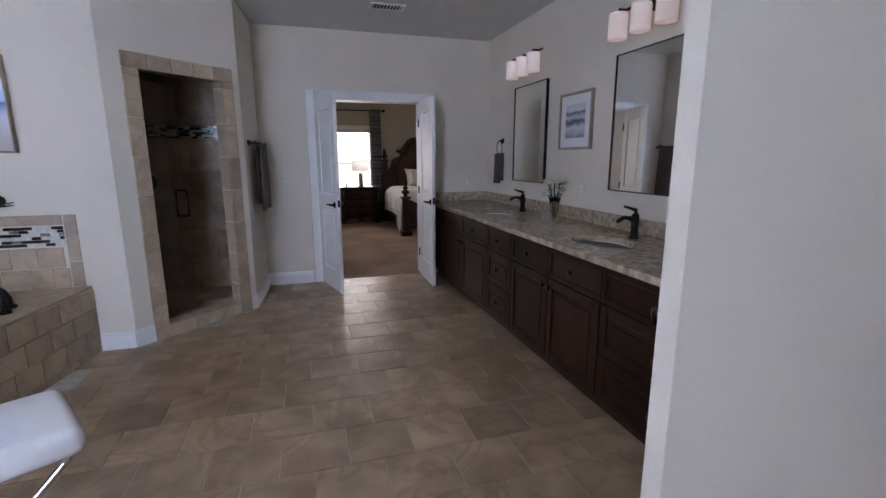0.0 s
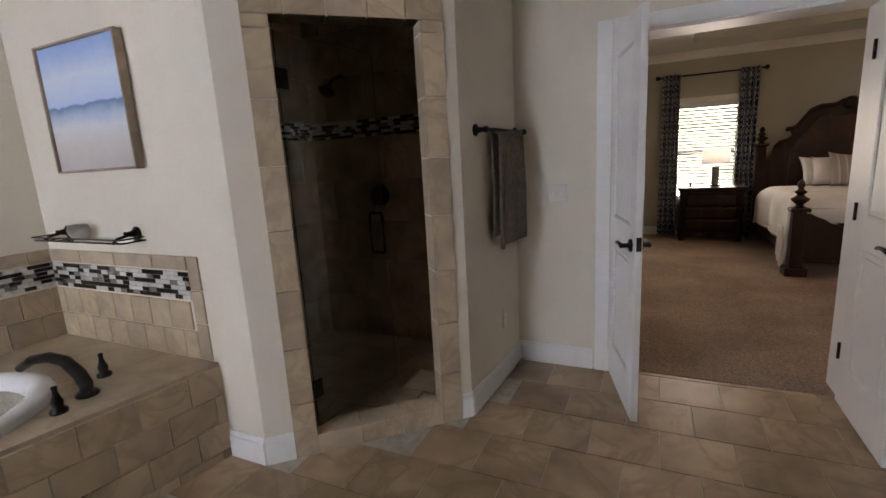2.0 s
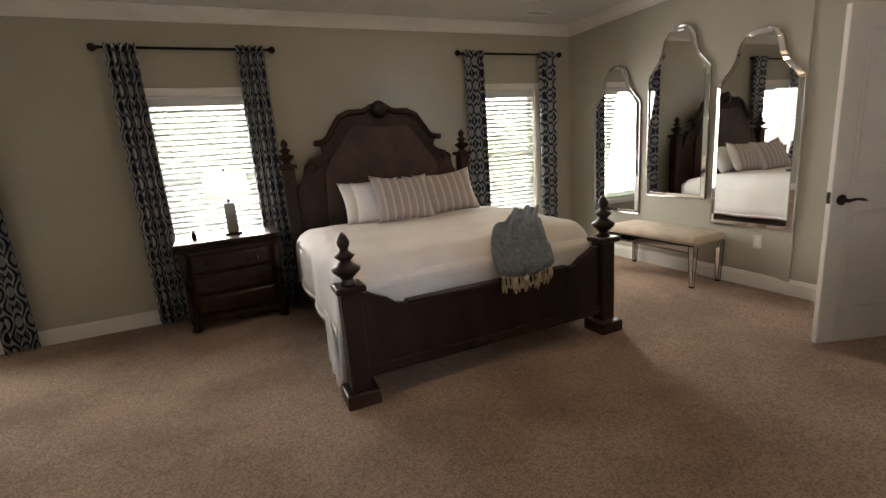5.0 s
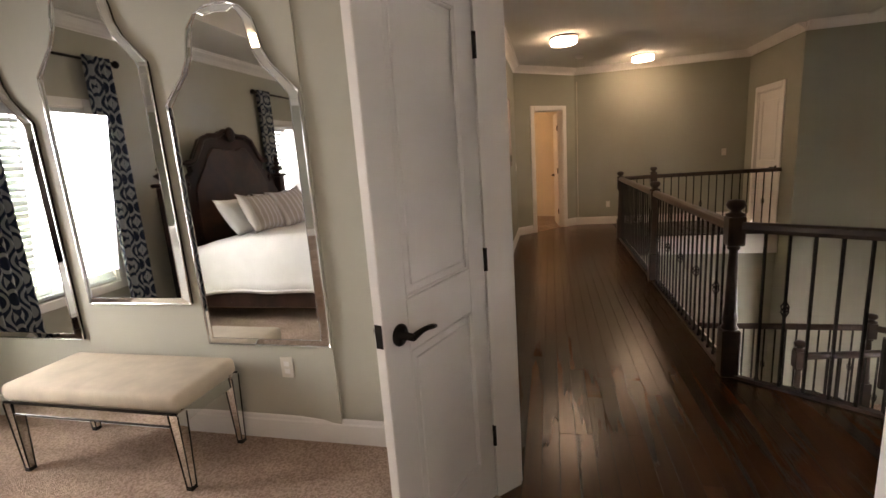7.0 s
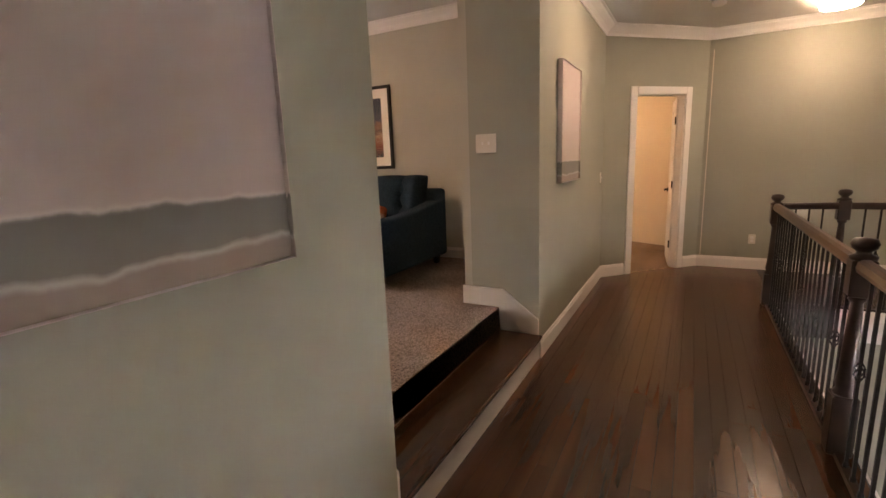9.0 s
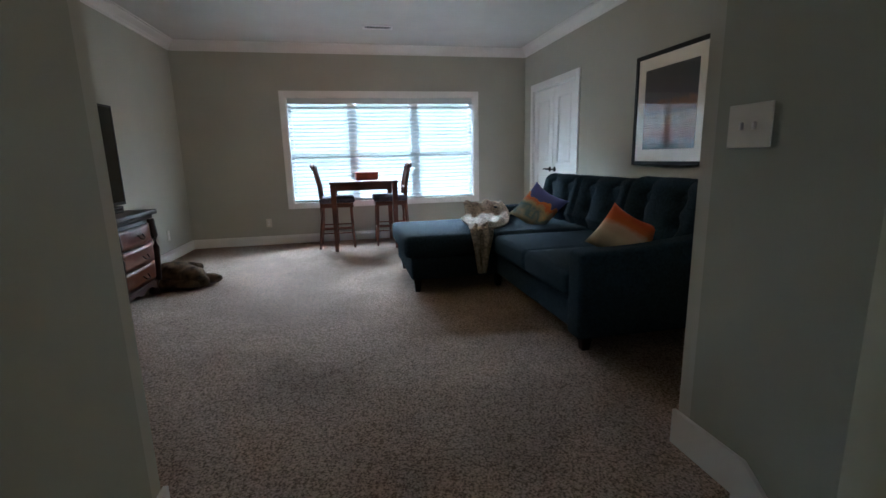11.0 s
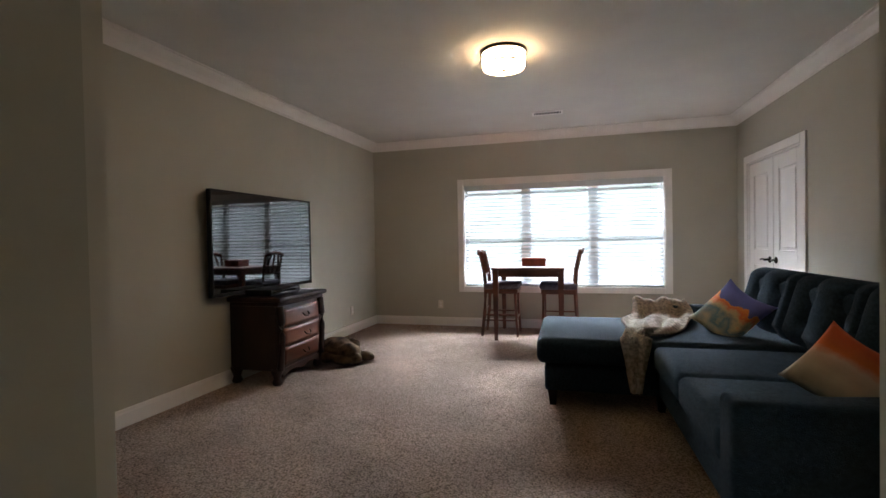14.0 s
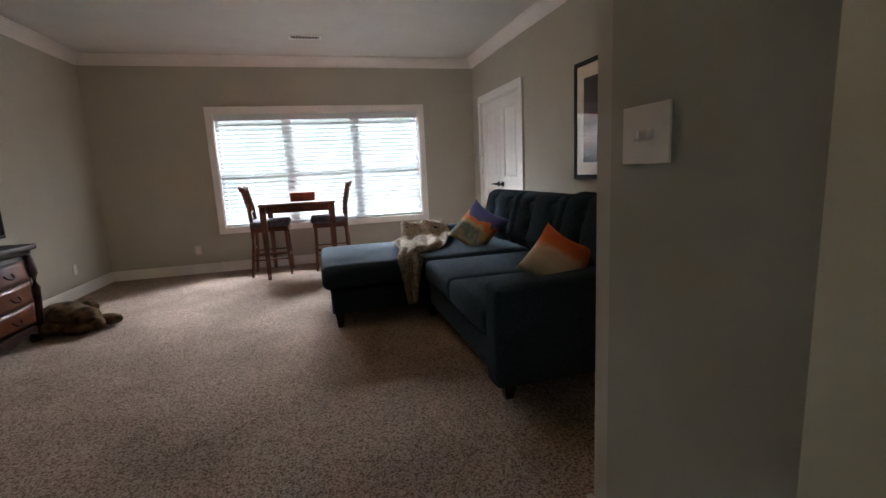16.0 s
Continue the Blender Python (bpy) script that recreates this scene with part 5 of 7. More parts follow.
VWALL = ((1.60, 5.985), (1.60, -0.86))
for y0, y1 in ((4.53, 5.20), (2.90, 3.56)):
    mr = new("vanity_mirror")
    mr.matrix_basis = on_wall(*VWALL, 5.985 - y1, 1.175)
    tagged(mr, "rectangular wall mirror in a thin dark metal frame", "mirror", "vanity mirrors")
    w, h = y1 - y0, 0.945
    sub("glass", box(0.008, w - 0.008, -0.022, -0.004, 0.008, h - 0.008), MIRROR, mr, "silvered mirror glass")
    for a in ((0, 0.008, 0, h), (w - 0.008, w, 0, h), (0.008, w - 0.008, 0, 0.008), (0.008, w - 0.008, h - 0.008, h)):
        sub("frame_bar", box(a[0], a[1], -0.03, 0.0, a[2], a[3], 0.002), BRONZE, mr)
    vl = new("vanity_light")
    vl.matrix_basis = on_wall(*VWALL, 5.985 - (y0 + y1) / 2, 2.33)
    tagged(vl, "bronze vanity light bar with three white glass shades", "wall lamp", "vanity lights")
    sub("back_plate", lathe([(0.06, 0), (0.06, 0.012), (0.02, 0.02), (0.016, 0.06), (0.0, 0.062)], 20, None, pose(0, 0, 0.05, 90)), BRONZE, vl, "", True)
    sub("bar", tube([(-0.28, -0.06, 0.05), (0.28, -0.06, 0.05)], 0.010, 10), BRONZE, vl)
    for x in (-0.22, 0.0, 0.22):
        hl_ = sub("socket_arm", tube([(x, -0.06, 0.05), (x, -0.11, 0.05), (x, -0.115, 0.02)], 0.009, 8), BRONZE, vl)
        sub("glass_shade", lathe([(0.015, 0.03), (0.058, 0.025), (0.062, 0.01), (0.062, -0.14), (0.056, -0.14), (0.054, 0.005), (0.0, 0.012)], 20, None, Matrix.Translation((x, -0.115, 0))), LAMP_BATH, hl_, "white glass cylinder shade", True)
framed("framed_print", on_wall(*VWALL, 5.985 - 4.29, 1.48), 0.47, 0.46, WAVES, FRAMEW, "framed black and white wave print with white mount", 0.075, 0.02, 0.03)
for y, z in ((5.52, 1.60), (2.44, 1.62)):
    r = new("towel_ring")
    r.matrix_basis = on_wall(*VWALL, 5.985 - y, z)
    tagged(r, "bronze towel ring on the wall", "towel ring", "towel rings")
    sub("mount", lathe([(0.03, 0), (0.03, 0.008), (0.015, 0.02), (0.013, 0.045), (0.0, 0.05)], 14, None, pose(0, 0, 0, 90)), BRONZE, r, "", True)
    sub("ring", tube([(0.075 * math.sin(a * math.pi / 12), -0.045, -0.075 + 0.075 * math.cos(a * math.pi / 12)) for a in range(24)], 0.005, 6, None, True), BRONZE, r, "", True)
hanging("hand_towel", on_wall(*VWALL, 5.985 - 5.52, 1.46) @ Matrix.Translation((0, -0.046, -0.0)), 0.16, 0.33, 0.30, TOWEL, "dark grey hand towel hung through the ring", 4)
plate("wall_socket", on_wall(*VWALL, 5.985 - 3.93, 1.16), 0.072, 0.115, "ivory plastic wall socket plate")

vase = holder("flower_vase", 1.40, 4.02, 0.9)
tagged(vase, "clear glass vase with cream roses and green leaves", "vase")
g = sub("glass_vase", lathe([(0.035, 0.0), (0.04, 0.01), (0.03, 0.07), (0.036, 0.13), (0.052, 0.19), (0.049, 0.19), (0.032, 0.13), (0.026, 0.07), (0.0, 0.02)], 20), GLASS, vase, "clear glass vase", True)
rng = random.Random(3)
for k in range(5):
    a = k * 1.257 + 0.4
    rr = 0.05 if k else 0.0
    px, py, pz = rr * math.cos(a) - 0.01, rr * 1.2 * math.sin(a), 0.30 + 0.05 * rng.random()
    st = sub("stem", tube([(0, 0, 0.02), (px * 0.4, py * 0.4, 0.16), (px, py, pz)], 0.004, 6), GREENL, vase)
    bm = bmesh.new()
    for layer, (r0, n) in enumerate(((0.014, 3), (0.026, 5), (0.036, 6))):
        for j in range(n):
            b = 2 * math.pi * j / n + layer
            lathe([(0.001, -0.01), (r0 * 0.55, 0.0), (r0 * 0.62, 0.018), (r0 * 0.4, 0.028)], 7, bm, Matrix.Translation((px + r0 * 0.6 * math.cos(b), py + r0 * 0.6 * math.sin(b), pz - 0.004 * layer)))
    sub("rose", bm, PETAL, st, "cream rose bloom", True)
bm = bmesh.new()
for k in range(26):
    a, e = rng.random() * 6.28, rng.random()
    L, r0 = 0.05 + 0.03 * rng.random(), 0.02 + 0.05 * rng.random()
    c = Vector((r0 * math.cos(a), r0 * math.sin(a), 0.19 + 0.12 * e))
    d = Vector((math.cos(a), math.sin(a), 0.5 - 0.6 * rng.random())).normalized()
    sd_ = d.cross(Vector((0, 0, 1))).normalized() * 0.016
    up = d.cross(sd_).normalized() * 0.004
    vs = [bm.verts.new(c), bm.verts.new(c + d * L * 0.5 + sd_ + up), bm.verts.new(c + d * L), bm.verts.new(c + d * L * 0.5 - sd_ + up)]
    bm.faces.new(vs[:3])
    bm.faces.new((vs[0], vs[2], vs[3]))
sub("leaves", bm, GREENL, vase, "dark green leaves")
jar = holder("glass_jar", 1.275, 3.93, 0.9)
tagged(jar, "small frosted blue-grey glass candle jar", "jar")
sub("body", lathe([(0.04, 0), (0.044, 0.006), (0.044, 0.065), (0.036, 0.08), (0.032, 0.08), (0.038, 0.06), (0.0, 0.01)], 20), SMOKED, jar, "", True)

stool = holder("vanity_stool", -1.69, 2.38, 0, 31)
tagged(stool, "white padded stool on chrome crossed legs", "stool")
sub("cushion", box(-0.27, 0.27, -0.22, 0.22, 0.42, 0.53, 0.045, None, 4), PORCELAIN, stool, "white vinyl cushion", True)
for s in (-1, 1):
    sub("leg", tube([(-0.22, s * 0.18, 0.0), (-0.2, s * 0.18, 0.02), (0.2, s * 0.18, 0.40), (0.22, s * 0.18, 0.42)], 0.012, 8), CHROME, stool, "chrome leg", True)
    sub("leg", tube([(0.22, s * 0.16, 0.0), (0.2, s * 0.16, 0.02), (-0.2, s * 0.16, 0.40), (-0.22, s * 0.16, 0.42)], 0.012, 8), CHROME, stool, "chrome leg", True)
sub("stretcher", tube([(0, -0.18, 0.21), (0, 0.18, 0.21)], 0.009, 8), CHROME, stool)

# ---- bedroom things ----
def ogee_mat(name, dark, light, px=0.17, pz=0.26):
    """Woven ogee pattern in two colours across the object's x and z."""
    m = bpy.data.materials.new(name)
    m.use_nodes = True
    nt = m.node_tree
    tc, sep = nt.nodes.new("ShaderNodeTexCoord"), nt.nodes.new("ShaderNodeSeparateXYZ")
    nt.links.new(tc.outputs["UV"], sep.inputs[0])

    def op(kind, a, b=None):
        n = nt.nodes.new("ShaderNodeMath")
        n.operation = kind
        for k, v in enumerate((a, b)):
            if v is None:
                continue
            if isinstance(v, (int, float)):
                n.inputs[k].default_value = v
            else:
                nt.links.new(v, n.inputs[k])
        return n.outputs[0]

    cx = op("COSINE", op("MULTIPLY", sep.outputs["X"], 2 * math.pi / px))
    cz = op("COSINE", op("MULTIPLY", sep.outputs["Y"], 2 * math.pi / pz))
    s = op("ADD", cx, cz)
    band = op("SINE", op("MULTIPLY", s, 4.6))
    step = op("GREATER_THAN", band, 0.05)
    mix = nt.nodes.new("ShaderNodeMix")
    mix.data_type = "RGBA"
    mix.inputs[6].default_value, mix.inputs[7].default_value = (*dark, 1), (*light, 1)
    nt.links.new(step, mix.inputs[0])
    b = nt.nodes["Principled BSDF"]
    nt.links.new(mix.outputs[2], b.inputs["Base Color"])
    b.inputs["Roughness"].default_value = 0.9
    return m


CURTAIN = ogee_mat("navy_ogee_curtain", (0.018, 0.032, 0.065), (0.42, 0.45, 0.47))
LEATHER = mat("brown_leather", (0.055, 0.022, 0.012), 0.42, 6, 0.3, 0.25, 90)
GLASSBASE = mat("grey_glaze", (0.30, 0.31, 0.31), 0.2, 8, 0.15, 0.05)


def stripe_mat(name, bands, scale):
    m = picture_mat(name, bands, 12.0, rough=0.95, axis="X", warp=0.02)
    return m


_b = []
for k in range(8):
    p = k / 8
    _b += [(p, (0.56, 0.51, 0.46)), (p + 0.022, (0.56, 0.51, 0.46)), (p + 0.034, (0.36, 0.305, 0.265)), (p + 0.115, (0.40, 0.34, 0.30))]
STRIPE = stripe_mat("striped_linen", _b[:30], 1)


def curtain(parent, x0, x1, z0, z1, y, seed):
    """A hanging gathered panel with unrolled coordinates for its pattern."""
    nu, nv = 48, 12
    bm = bmesh.new()
    uv = bm.loops.layers.uv.new("UVMap")
    g = []
    for i in range(nu + 1):
        row = []
        for j in range(nv + 1):
            u, v = i / nu, j / nv
            amp = 0.030 + 0.010 * v
            flare = 1 + 0.16 * (1 - v) * 0.6
            x = (x0 + x1) / 2 + (u - 0.5) * (x1 - x0) * flare
            row.append((bm.verts.new((x, y + amp * math.sin(u * 2 * math.pi * 4.5 + seed) + 0.008 * noise.noise((u * 5, v * 4, seed)), z0 + v * (z1 - z0))), (u * 0.62 + seed * 0.07, v * (z1 - z0))))
        g.append(row)
    for i in range(nu):
        for j in range(nv):
            q = (g[i][j], g[i + 1][j], g[i + 1][j + 1], g[i][j + 1])
            f = bm.faces.new([a for a, _ in q])
            for lp, (_, c) in zip(f.loops, q):
                lp[uv].uv = c
    me = bpy.data.meshes.new("panel")
    bm.to_mesh(me)
    bm.free()
    me.materials.append(CURTAIN)
    me.shade_smooth()
    ob = new("curtain_panel", me)
    ob.parent = parent
    so = ob.modifiers.new("thick", "SOLIDIFY")
    so.thickness = 0.003
    return ob


def curtains(a, b, seed, panels=(0, 1), reach=0.20):
    root = new("curtain_set")
    tagged(root, "navy and white ogee curtains on a dark rod", "curtains", "bedroom curtains")
    yy = 11.22 - 0.075
    r0, r1 = a - reach, b + reach + 0.01
    rod = sub("rod", tube([(r0, yy, 2.44), (r1, yy, 2.44)], 0.012, 10), BRONZE, root, "dark bronze curtain rod", True)
    for x, s in ((r0, -1), (r1, 1)):
        sub("finial", lathe([(0.014, 0), (0.014, 0.01), (0.03, 0.03), (0.034, 0.05), (0.02, 0.07), (0.0, 0.075)], 14, None, Matrix.Translation((x, yy, 2.44)) @ pose(0, 0, 0, 0, 90 * s)), BRONZE, rod, "", True)
        sub("bracket", box(x - s * 0.05 - 0.008, x - s * 0.05 + 0.008, yy, 11.219, 2.43, 2.445), BRONZE, rod)
    for k in panels:
        x0 = r0 + 0.03 if k == 0 else r1 - 0.03 - 0.24
        curtain(root, x0, x0 + 0.24, 0.015, 2.47, yy - 0.005, seed + k)
    return root


curtains(WN[0][0], WN[0][1], 1.0)
curtains(WN[1][0], WN[1][1], 2.0)
curtains(WN[2][0], WN[2][1], 3.0, reach=0.28)

# bed
bed = new("king_bed")
tagged(bed, "carved dark mahogany king bed with leather headboard panel", "bed")
BX0, BX1, FY, HYB = 1.172, 3.045, 8.83, 10.97
BC = (BX0 + BX1) / 2


def post(x, y, h, base_w, fin_z):
    p = part("bed_post", box(x - base_w / 2, x + base_w / 2, y - base_w / 2, y + base_w / 2, 0, 0.09, 0.012, None, 2), DARKWOOD, bed)
    bm = box(x - 0.058, x + 0.058, y - 0.058, y + 0.058, 0.09, fin_z - 0.02, 0.008)
    part("shaft", bm, DARKWOOD, p)
    part("cap", box(x - 0.085, x + 0.085, y - 0.085, y + 0.085, fin_z - 0.02, fin_z + 0.02, 0.012, None, 2), DARKWOOD, p)
    k = (h - fin_z - 0.02) / 0.30
    fin = lathe([(0.045, 0), (0.05, 0.01 * k), (0.03, 0.025 * k), (0.038, 0.04 * k), (0.075, 0.075 * k), (0.082, 0.095 * k), (0.05, 0.115 * k), (0.028, 0.135 * k), (0.045, 0.15 * k), (0.058, 0.165 * k), (0.03, 0.185 * k), (0.022, 0.20 * k), (0.034, 0.225 * k), (0.036, 0.245 * k), (0.022, 0.275 * k), (0.0, 0.30 * k)], 18, None, Matrix.Translation((x, y, fin_z + 0.02)))
    part("finial", fin, DARKWOOD, p, "turned finial", True)


post(BX0, FY, 1.02, 0.20, 0.70)
post(BX1, FY, 1.02, 0.20, 0.70)
post(BX0, HYB, 1.62, 0.18, 1.36)
post(BX1, HYB, 1.62, 0.18, 1.36)


def head_outline(scale=1.0, n=None):
    """Half outline of the arched headboard from the middle outward, as (x, z)."""
    half = [(0.0, 1.90), (0.07, 1.895), (0.12, 1.86), (0.17, 1.845), (0.30, 1.845), (0.40, 1.80), (0.47, 1.70), (0.54, 1.60), (0.59, 1.575), (0.665, 1.57), (0.67, 1.54), (0.60, 1.525), (0.585, 1.47), (0.64, 1.43), (0.72, 1.41), (0.78, 1.34), (0.80, 1.22), (0.86, 1.16), (0.88, 1.10)]
    return half


hf = head_outline()
half_w = (BX1 - BX0) / 2 - 0.055
pts = [(-x * half_w / 0.88, z) for x, z in reversed(hf)] + [(x * half_w / 0.88, z) for x, z in hf[1:]]
outline = [(-half_w, 0.35)] + pts + [(half_w, 0.35)]
own = prism(outline, 0.07, None, Matrix.Translation((BC, HYB - 0.03, 0)), 0.008)
hb = part("headboard", own, DARKWOOD, bed, "carved dark mahogany headboard")
inner = [(0.0, 1.70), (0.10, 1.68), (0.18, 1.71), (0.28, 1.70), (0.36, 1.62), (0.44, 1.50), (0.54, 1.38), (0.60, 1.28), (0.62, 0.6)]
ip = [(-x, z) for x, z in reversed(inner)] + inner[1:]
part("leather_panel", prism(ip, 0.03, None, Matrix.Translation((BC, HYB - 0.052, 0)), 0.008), LEATHER, hb, "padded brown leather panel")
crn = [(x * half_w / 0.88 * s + BC, HYB - 0.035, z - 0.012) for s in (-1,) for x, z in reversed(hf[:10])] + [(x * half_w / 0.88 + BC, HYB - 0.035, z - 0.012) for x, z in hf[1:10]]
part("cornice", tube(crn, 0.030, 8), DARKWOOD, hb, "moulded cornice", True)
crest = lathe([(0.0, 0), (0.06, 0.01), (0.085, 0.03), (0.05, 0.05), (0.0, 0.055)], 12, None, Matrix.Translation((BC, HYB - 0.05, 1.85)) @ pose(0, 0, 0, 90))
part("crest", crest, DARKWOOD, hb, "carved crest", True)
for s in (-1, 1):
    sc = [(BC + s * (0.71 + (0.06 - 0.003 * a) * math.cos(a * 0.5)), HYB - 0.035, 1.33 + (0.06 - 0.003 * a) * math.sin(a * 0.5)) for a in range(0, 11)]
    part("scroll", tube(sc, [0.018 - 0.001 * k for k in range(11)], 8), DARKWOOD, hb, "carved scroll", True)
# footboard with scooped ends
fo = [(-half_w, 0.14), (-half_w, 0.66), (-half_w + 0.05, 0.655), (-half_w + 0.10, 0.625), (-half_w + 0.16, 0.60), (-half_w + 0.22, 0.555), (-half_w + 0.30, 0.54), (0, 0.54), (half_w - 0.30, 0.54), (half_w - 0.22, 0.555), (half_w - 0.16, 0.60), (half_w - 0.10, 0.625), (half_w - 0.05, 0.655), (half_w, 0.66), (half_w, 0.14)]
fb = part("footboard", prism(fo, 0.05, None, Matrix.Translation((BC, FY - 0.025, 0)), 0.006), DARKWOOD, bed, "dark mahogany footboard")
part("rail_moulding", box(BX0 + 0.06, BX1 - 0.06, FY - 0.045, FY - 0.024, 0.17, 0.215, 0.010, None, 2), DARKWOOD, fb)
part("top_moulding", box(BX0 + 0.33, BX1 - 0.33, FY - 0.04, FY + 0.04, 0.535, 0.56, 0.010, None, 2), DARKWOOD, fb)
for x in (BX0, BX1):
    part("side_rail", box(x - 0.02, x + 0.02, FY + 0.06, HYB - 0.06, 0.16, 0.36, 0.006), DARKWOOD, bed)

mt = new("mattress")
tagged(mt, "thick mattress on the bed frame", "mattress")
sub("pad", box(BX0 + 0.03, BX1 - 0.03, FY + 0.05, HYB - 0.06, 0.30, 0.70, 0.05, None, 3), LINEN, mt)
for zz in (0.34, 0.66):
    sub("edge_piping", tube([(BX0 + 0.03, FY + 0.1, zz), (BX0 + 0.03, HYB - 0.1, zz)], 0.008, 6), LINEN, mt)


def comforter(u, v):
    """White duvet: flat on top, rounded over the edges, hanging at the sides."""
    w = 1.06
    s = (u - 0.5) * 2
    over = max(0, abs(s) - 0.72) / 0.28
    ang = min(1, over * 1.6) * math.pi / 2
    flat = min(abs(s), 0.72) / 0.72 * 0.85
    x = math.copysign(flat + 0.12 * math.sin(ang) + 0.03 * over, s)
    drop = 0.16 * (1 - math.cos(ang)) + max(0, over - 0.62) * 0.85
    e = max(0, 0.10 - v) / 0.10
    y = FY + 0.075 + v * 1.90 - 0.0 * e
    z = 0.80 - drop - 0.20 * e * e + 0.035 * math.sin(math.pi * min(1, v * 1.02)) * (1 - over) - 0.05 * (v > 0.86) * (v - 0.86) / 0.14
    n = noise.noise((x * 3.0, y * 3.0, 1.7)) * 0.018 + noise.noise((x * 8, y * 7, 4.2)) * 0.006
    return (BC + x + (0.02 * math.sin(y * 9) + n) * over, y, z + n * (1 - 0.5 * over))


cf = new("comforter")
tagged(cf, "rumpled white comforter spread over the bed", "comforter")
sub("cover", sheet(comforter, 60, 60, 0.03), LINEN, cf, "", True)
for uu in (0.004, 0.996):
    sub("hem_piping", tube([comforter(uu, v / 40) for v in range(41)], 0.012, 6), LINEN, cf, "", True)
sub("hem_piping", tube([comforter(u / 60, 0.0) for u in range(61)], 0.012, 6), LINEN, cf, "", True)
sk = new("bed_skirt")
tagged(sk, "white sheet corner hanging below the comforter", "bed linen")
sub("hem", sheet(lambda u, v: (BX0 - 0.08 - 0.03 * math.sin(u * 14) * (1 - v) - 0.02 * v, FY + 0.10 + 0.20 * u, 0.06 + v * 0.45 + 0.10 * u * (1 - v)), 14, 8, 0.006), LINEN, sk, "", True)
sub("hem", sheet(lambda u, v: (BX1 + 0.08 + 0.03 * math.sin(u * 14) * (1 - v), FY + 0.10 + 0.35 * u, 0.16 + v * 0.38 + 0.12 * u * (1 - v)), 14, 8, 0.006), LINEN, sk, "", True)


def cushion(name, m, w, h, d, material, label, group="", seed=0, sag=0.02):
    root = new(name)
    root.matrix_basis = m
    tagged(root, label, "pillow", group)
    sub("cover", pillow_mesh(w, h, d, 14, sag, seed), material, root, "", True)
    return root


cushion("pillow", pose(1.86, 10.55, 1.00, -32, 0, 4), 0.62, 0.44, 0.20, LINEN, "white bed pillow leaning on the headboard", "bed pillows", 1)
cushion("pillow", pose(1.94, 10.42, 0.99, -34, 4, 3), 0.62, 0.42, 0.20, LINEN, "white bed pillow leaning on the headboard", "bed pillows", 2)
cushion("pillow", pose(2.52, 10.55, 1.00, -32, 0, -4), 0.66, 0.44, 0.20, LINEN, "white bed pillow leaning on the headboard", "bed pillows", 3)
cushion("striped_pillow", pose(2.06, 10.27, 1.02, -28, 3, 6), 0.58, 0.46, 0.17, STRIPE, "taupe and cream striped cushion on the bed", "striped cushions", 4)
cushion("striped_pillow", pose(2.52, 10.33, 1.02, -26, -3, -2), 0.60, 0.44, 0.17, STRIPE, "taupe and cream striped cushion on the bed", "striped cushions", 5)

thr = new("throw_blanket")
tagged(thr, "blue-grey woven throw draped over the foot of the bed", "throw")


def throw_fn(u, v):
    """Runs over the top of the footboard and slantwise across the comforter."""
    wide = 0.31 + 0.20 * math.sin(math.pi * min(1, v * 1.6 + 0.12)) * (1 - v) - 0.04 * v
    x = 2.14 - 0.10 * math.sin(math.pi * min(1, v * 2)) + wide * u + 0.60 * v ** 1.15
    fold = 0.014 * math.sin(u * 16 + v * 5) + 0.009 * math.sin(u * 29 - v * 8) + 0.012 * noise.noise((u * 4, v * 4, 2))
    low = 0.60 - 0.025 * math.sin(u * 3.1)
    s = v * 0.86
    if s < 0.05:
        return (x, FY - 0.062 + 0.5 * fold, low + (0.625 - low) * s / 0.05)
    y = FY - 0.062 + (s - 0.05) * 0.96
    w = max(0.0, (y - FY - 0.075) / 1.90)
    over = comforter(min(0.99, max(0.01, 0.5 + (x - BC) / 0.85 * 0.36)), w)[2]
    edge = max(0.0, 0.10 - w) / 0.10
    k = min(1, (s - 0.05) / 0.12)
    k = k * k * (3 - 2 * k)
    return (x, y, 0.625 * (1 - k) + (over + 0.045 + 0.09 * edge) * k + fold * (0.4 + 0.6 * k))


sub("cloth", sheet(throw_fn, 40, 46, 0.008), THROWB, thr, "", True)
bm = bmesh.new()
for k in range(30):
    c = Vector(throw_fn(k / 29, 0.0))
    j = 0.012 * math.sin(k * 2.7)
    tube([c, c + Vector((j, -0.006, -0.05)), c + Vector((-j, 0.0, -0.10 - 0.02 * math.sin(k)))], [0.010, 0.009, 0.006], 5, bm)
sub("fringe", bm, FRINGE, thr, "cream knotted fringe", True)


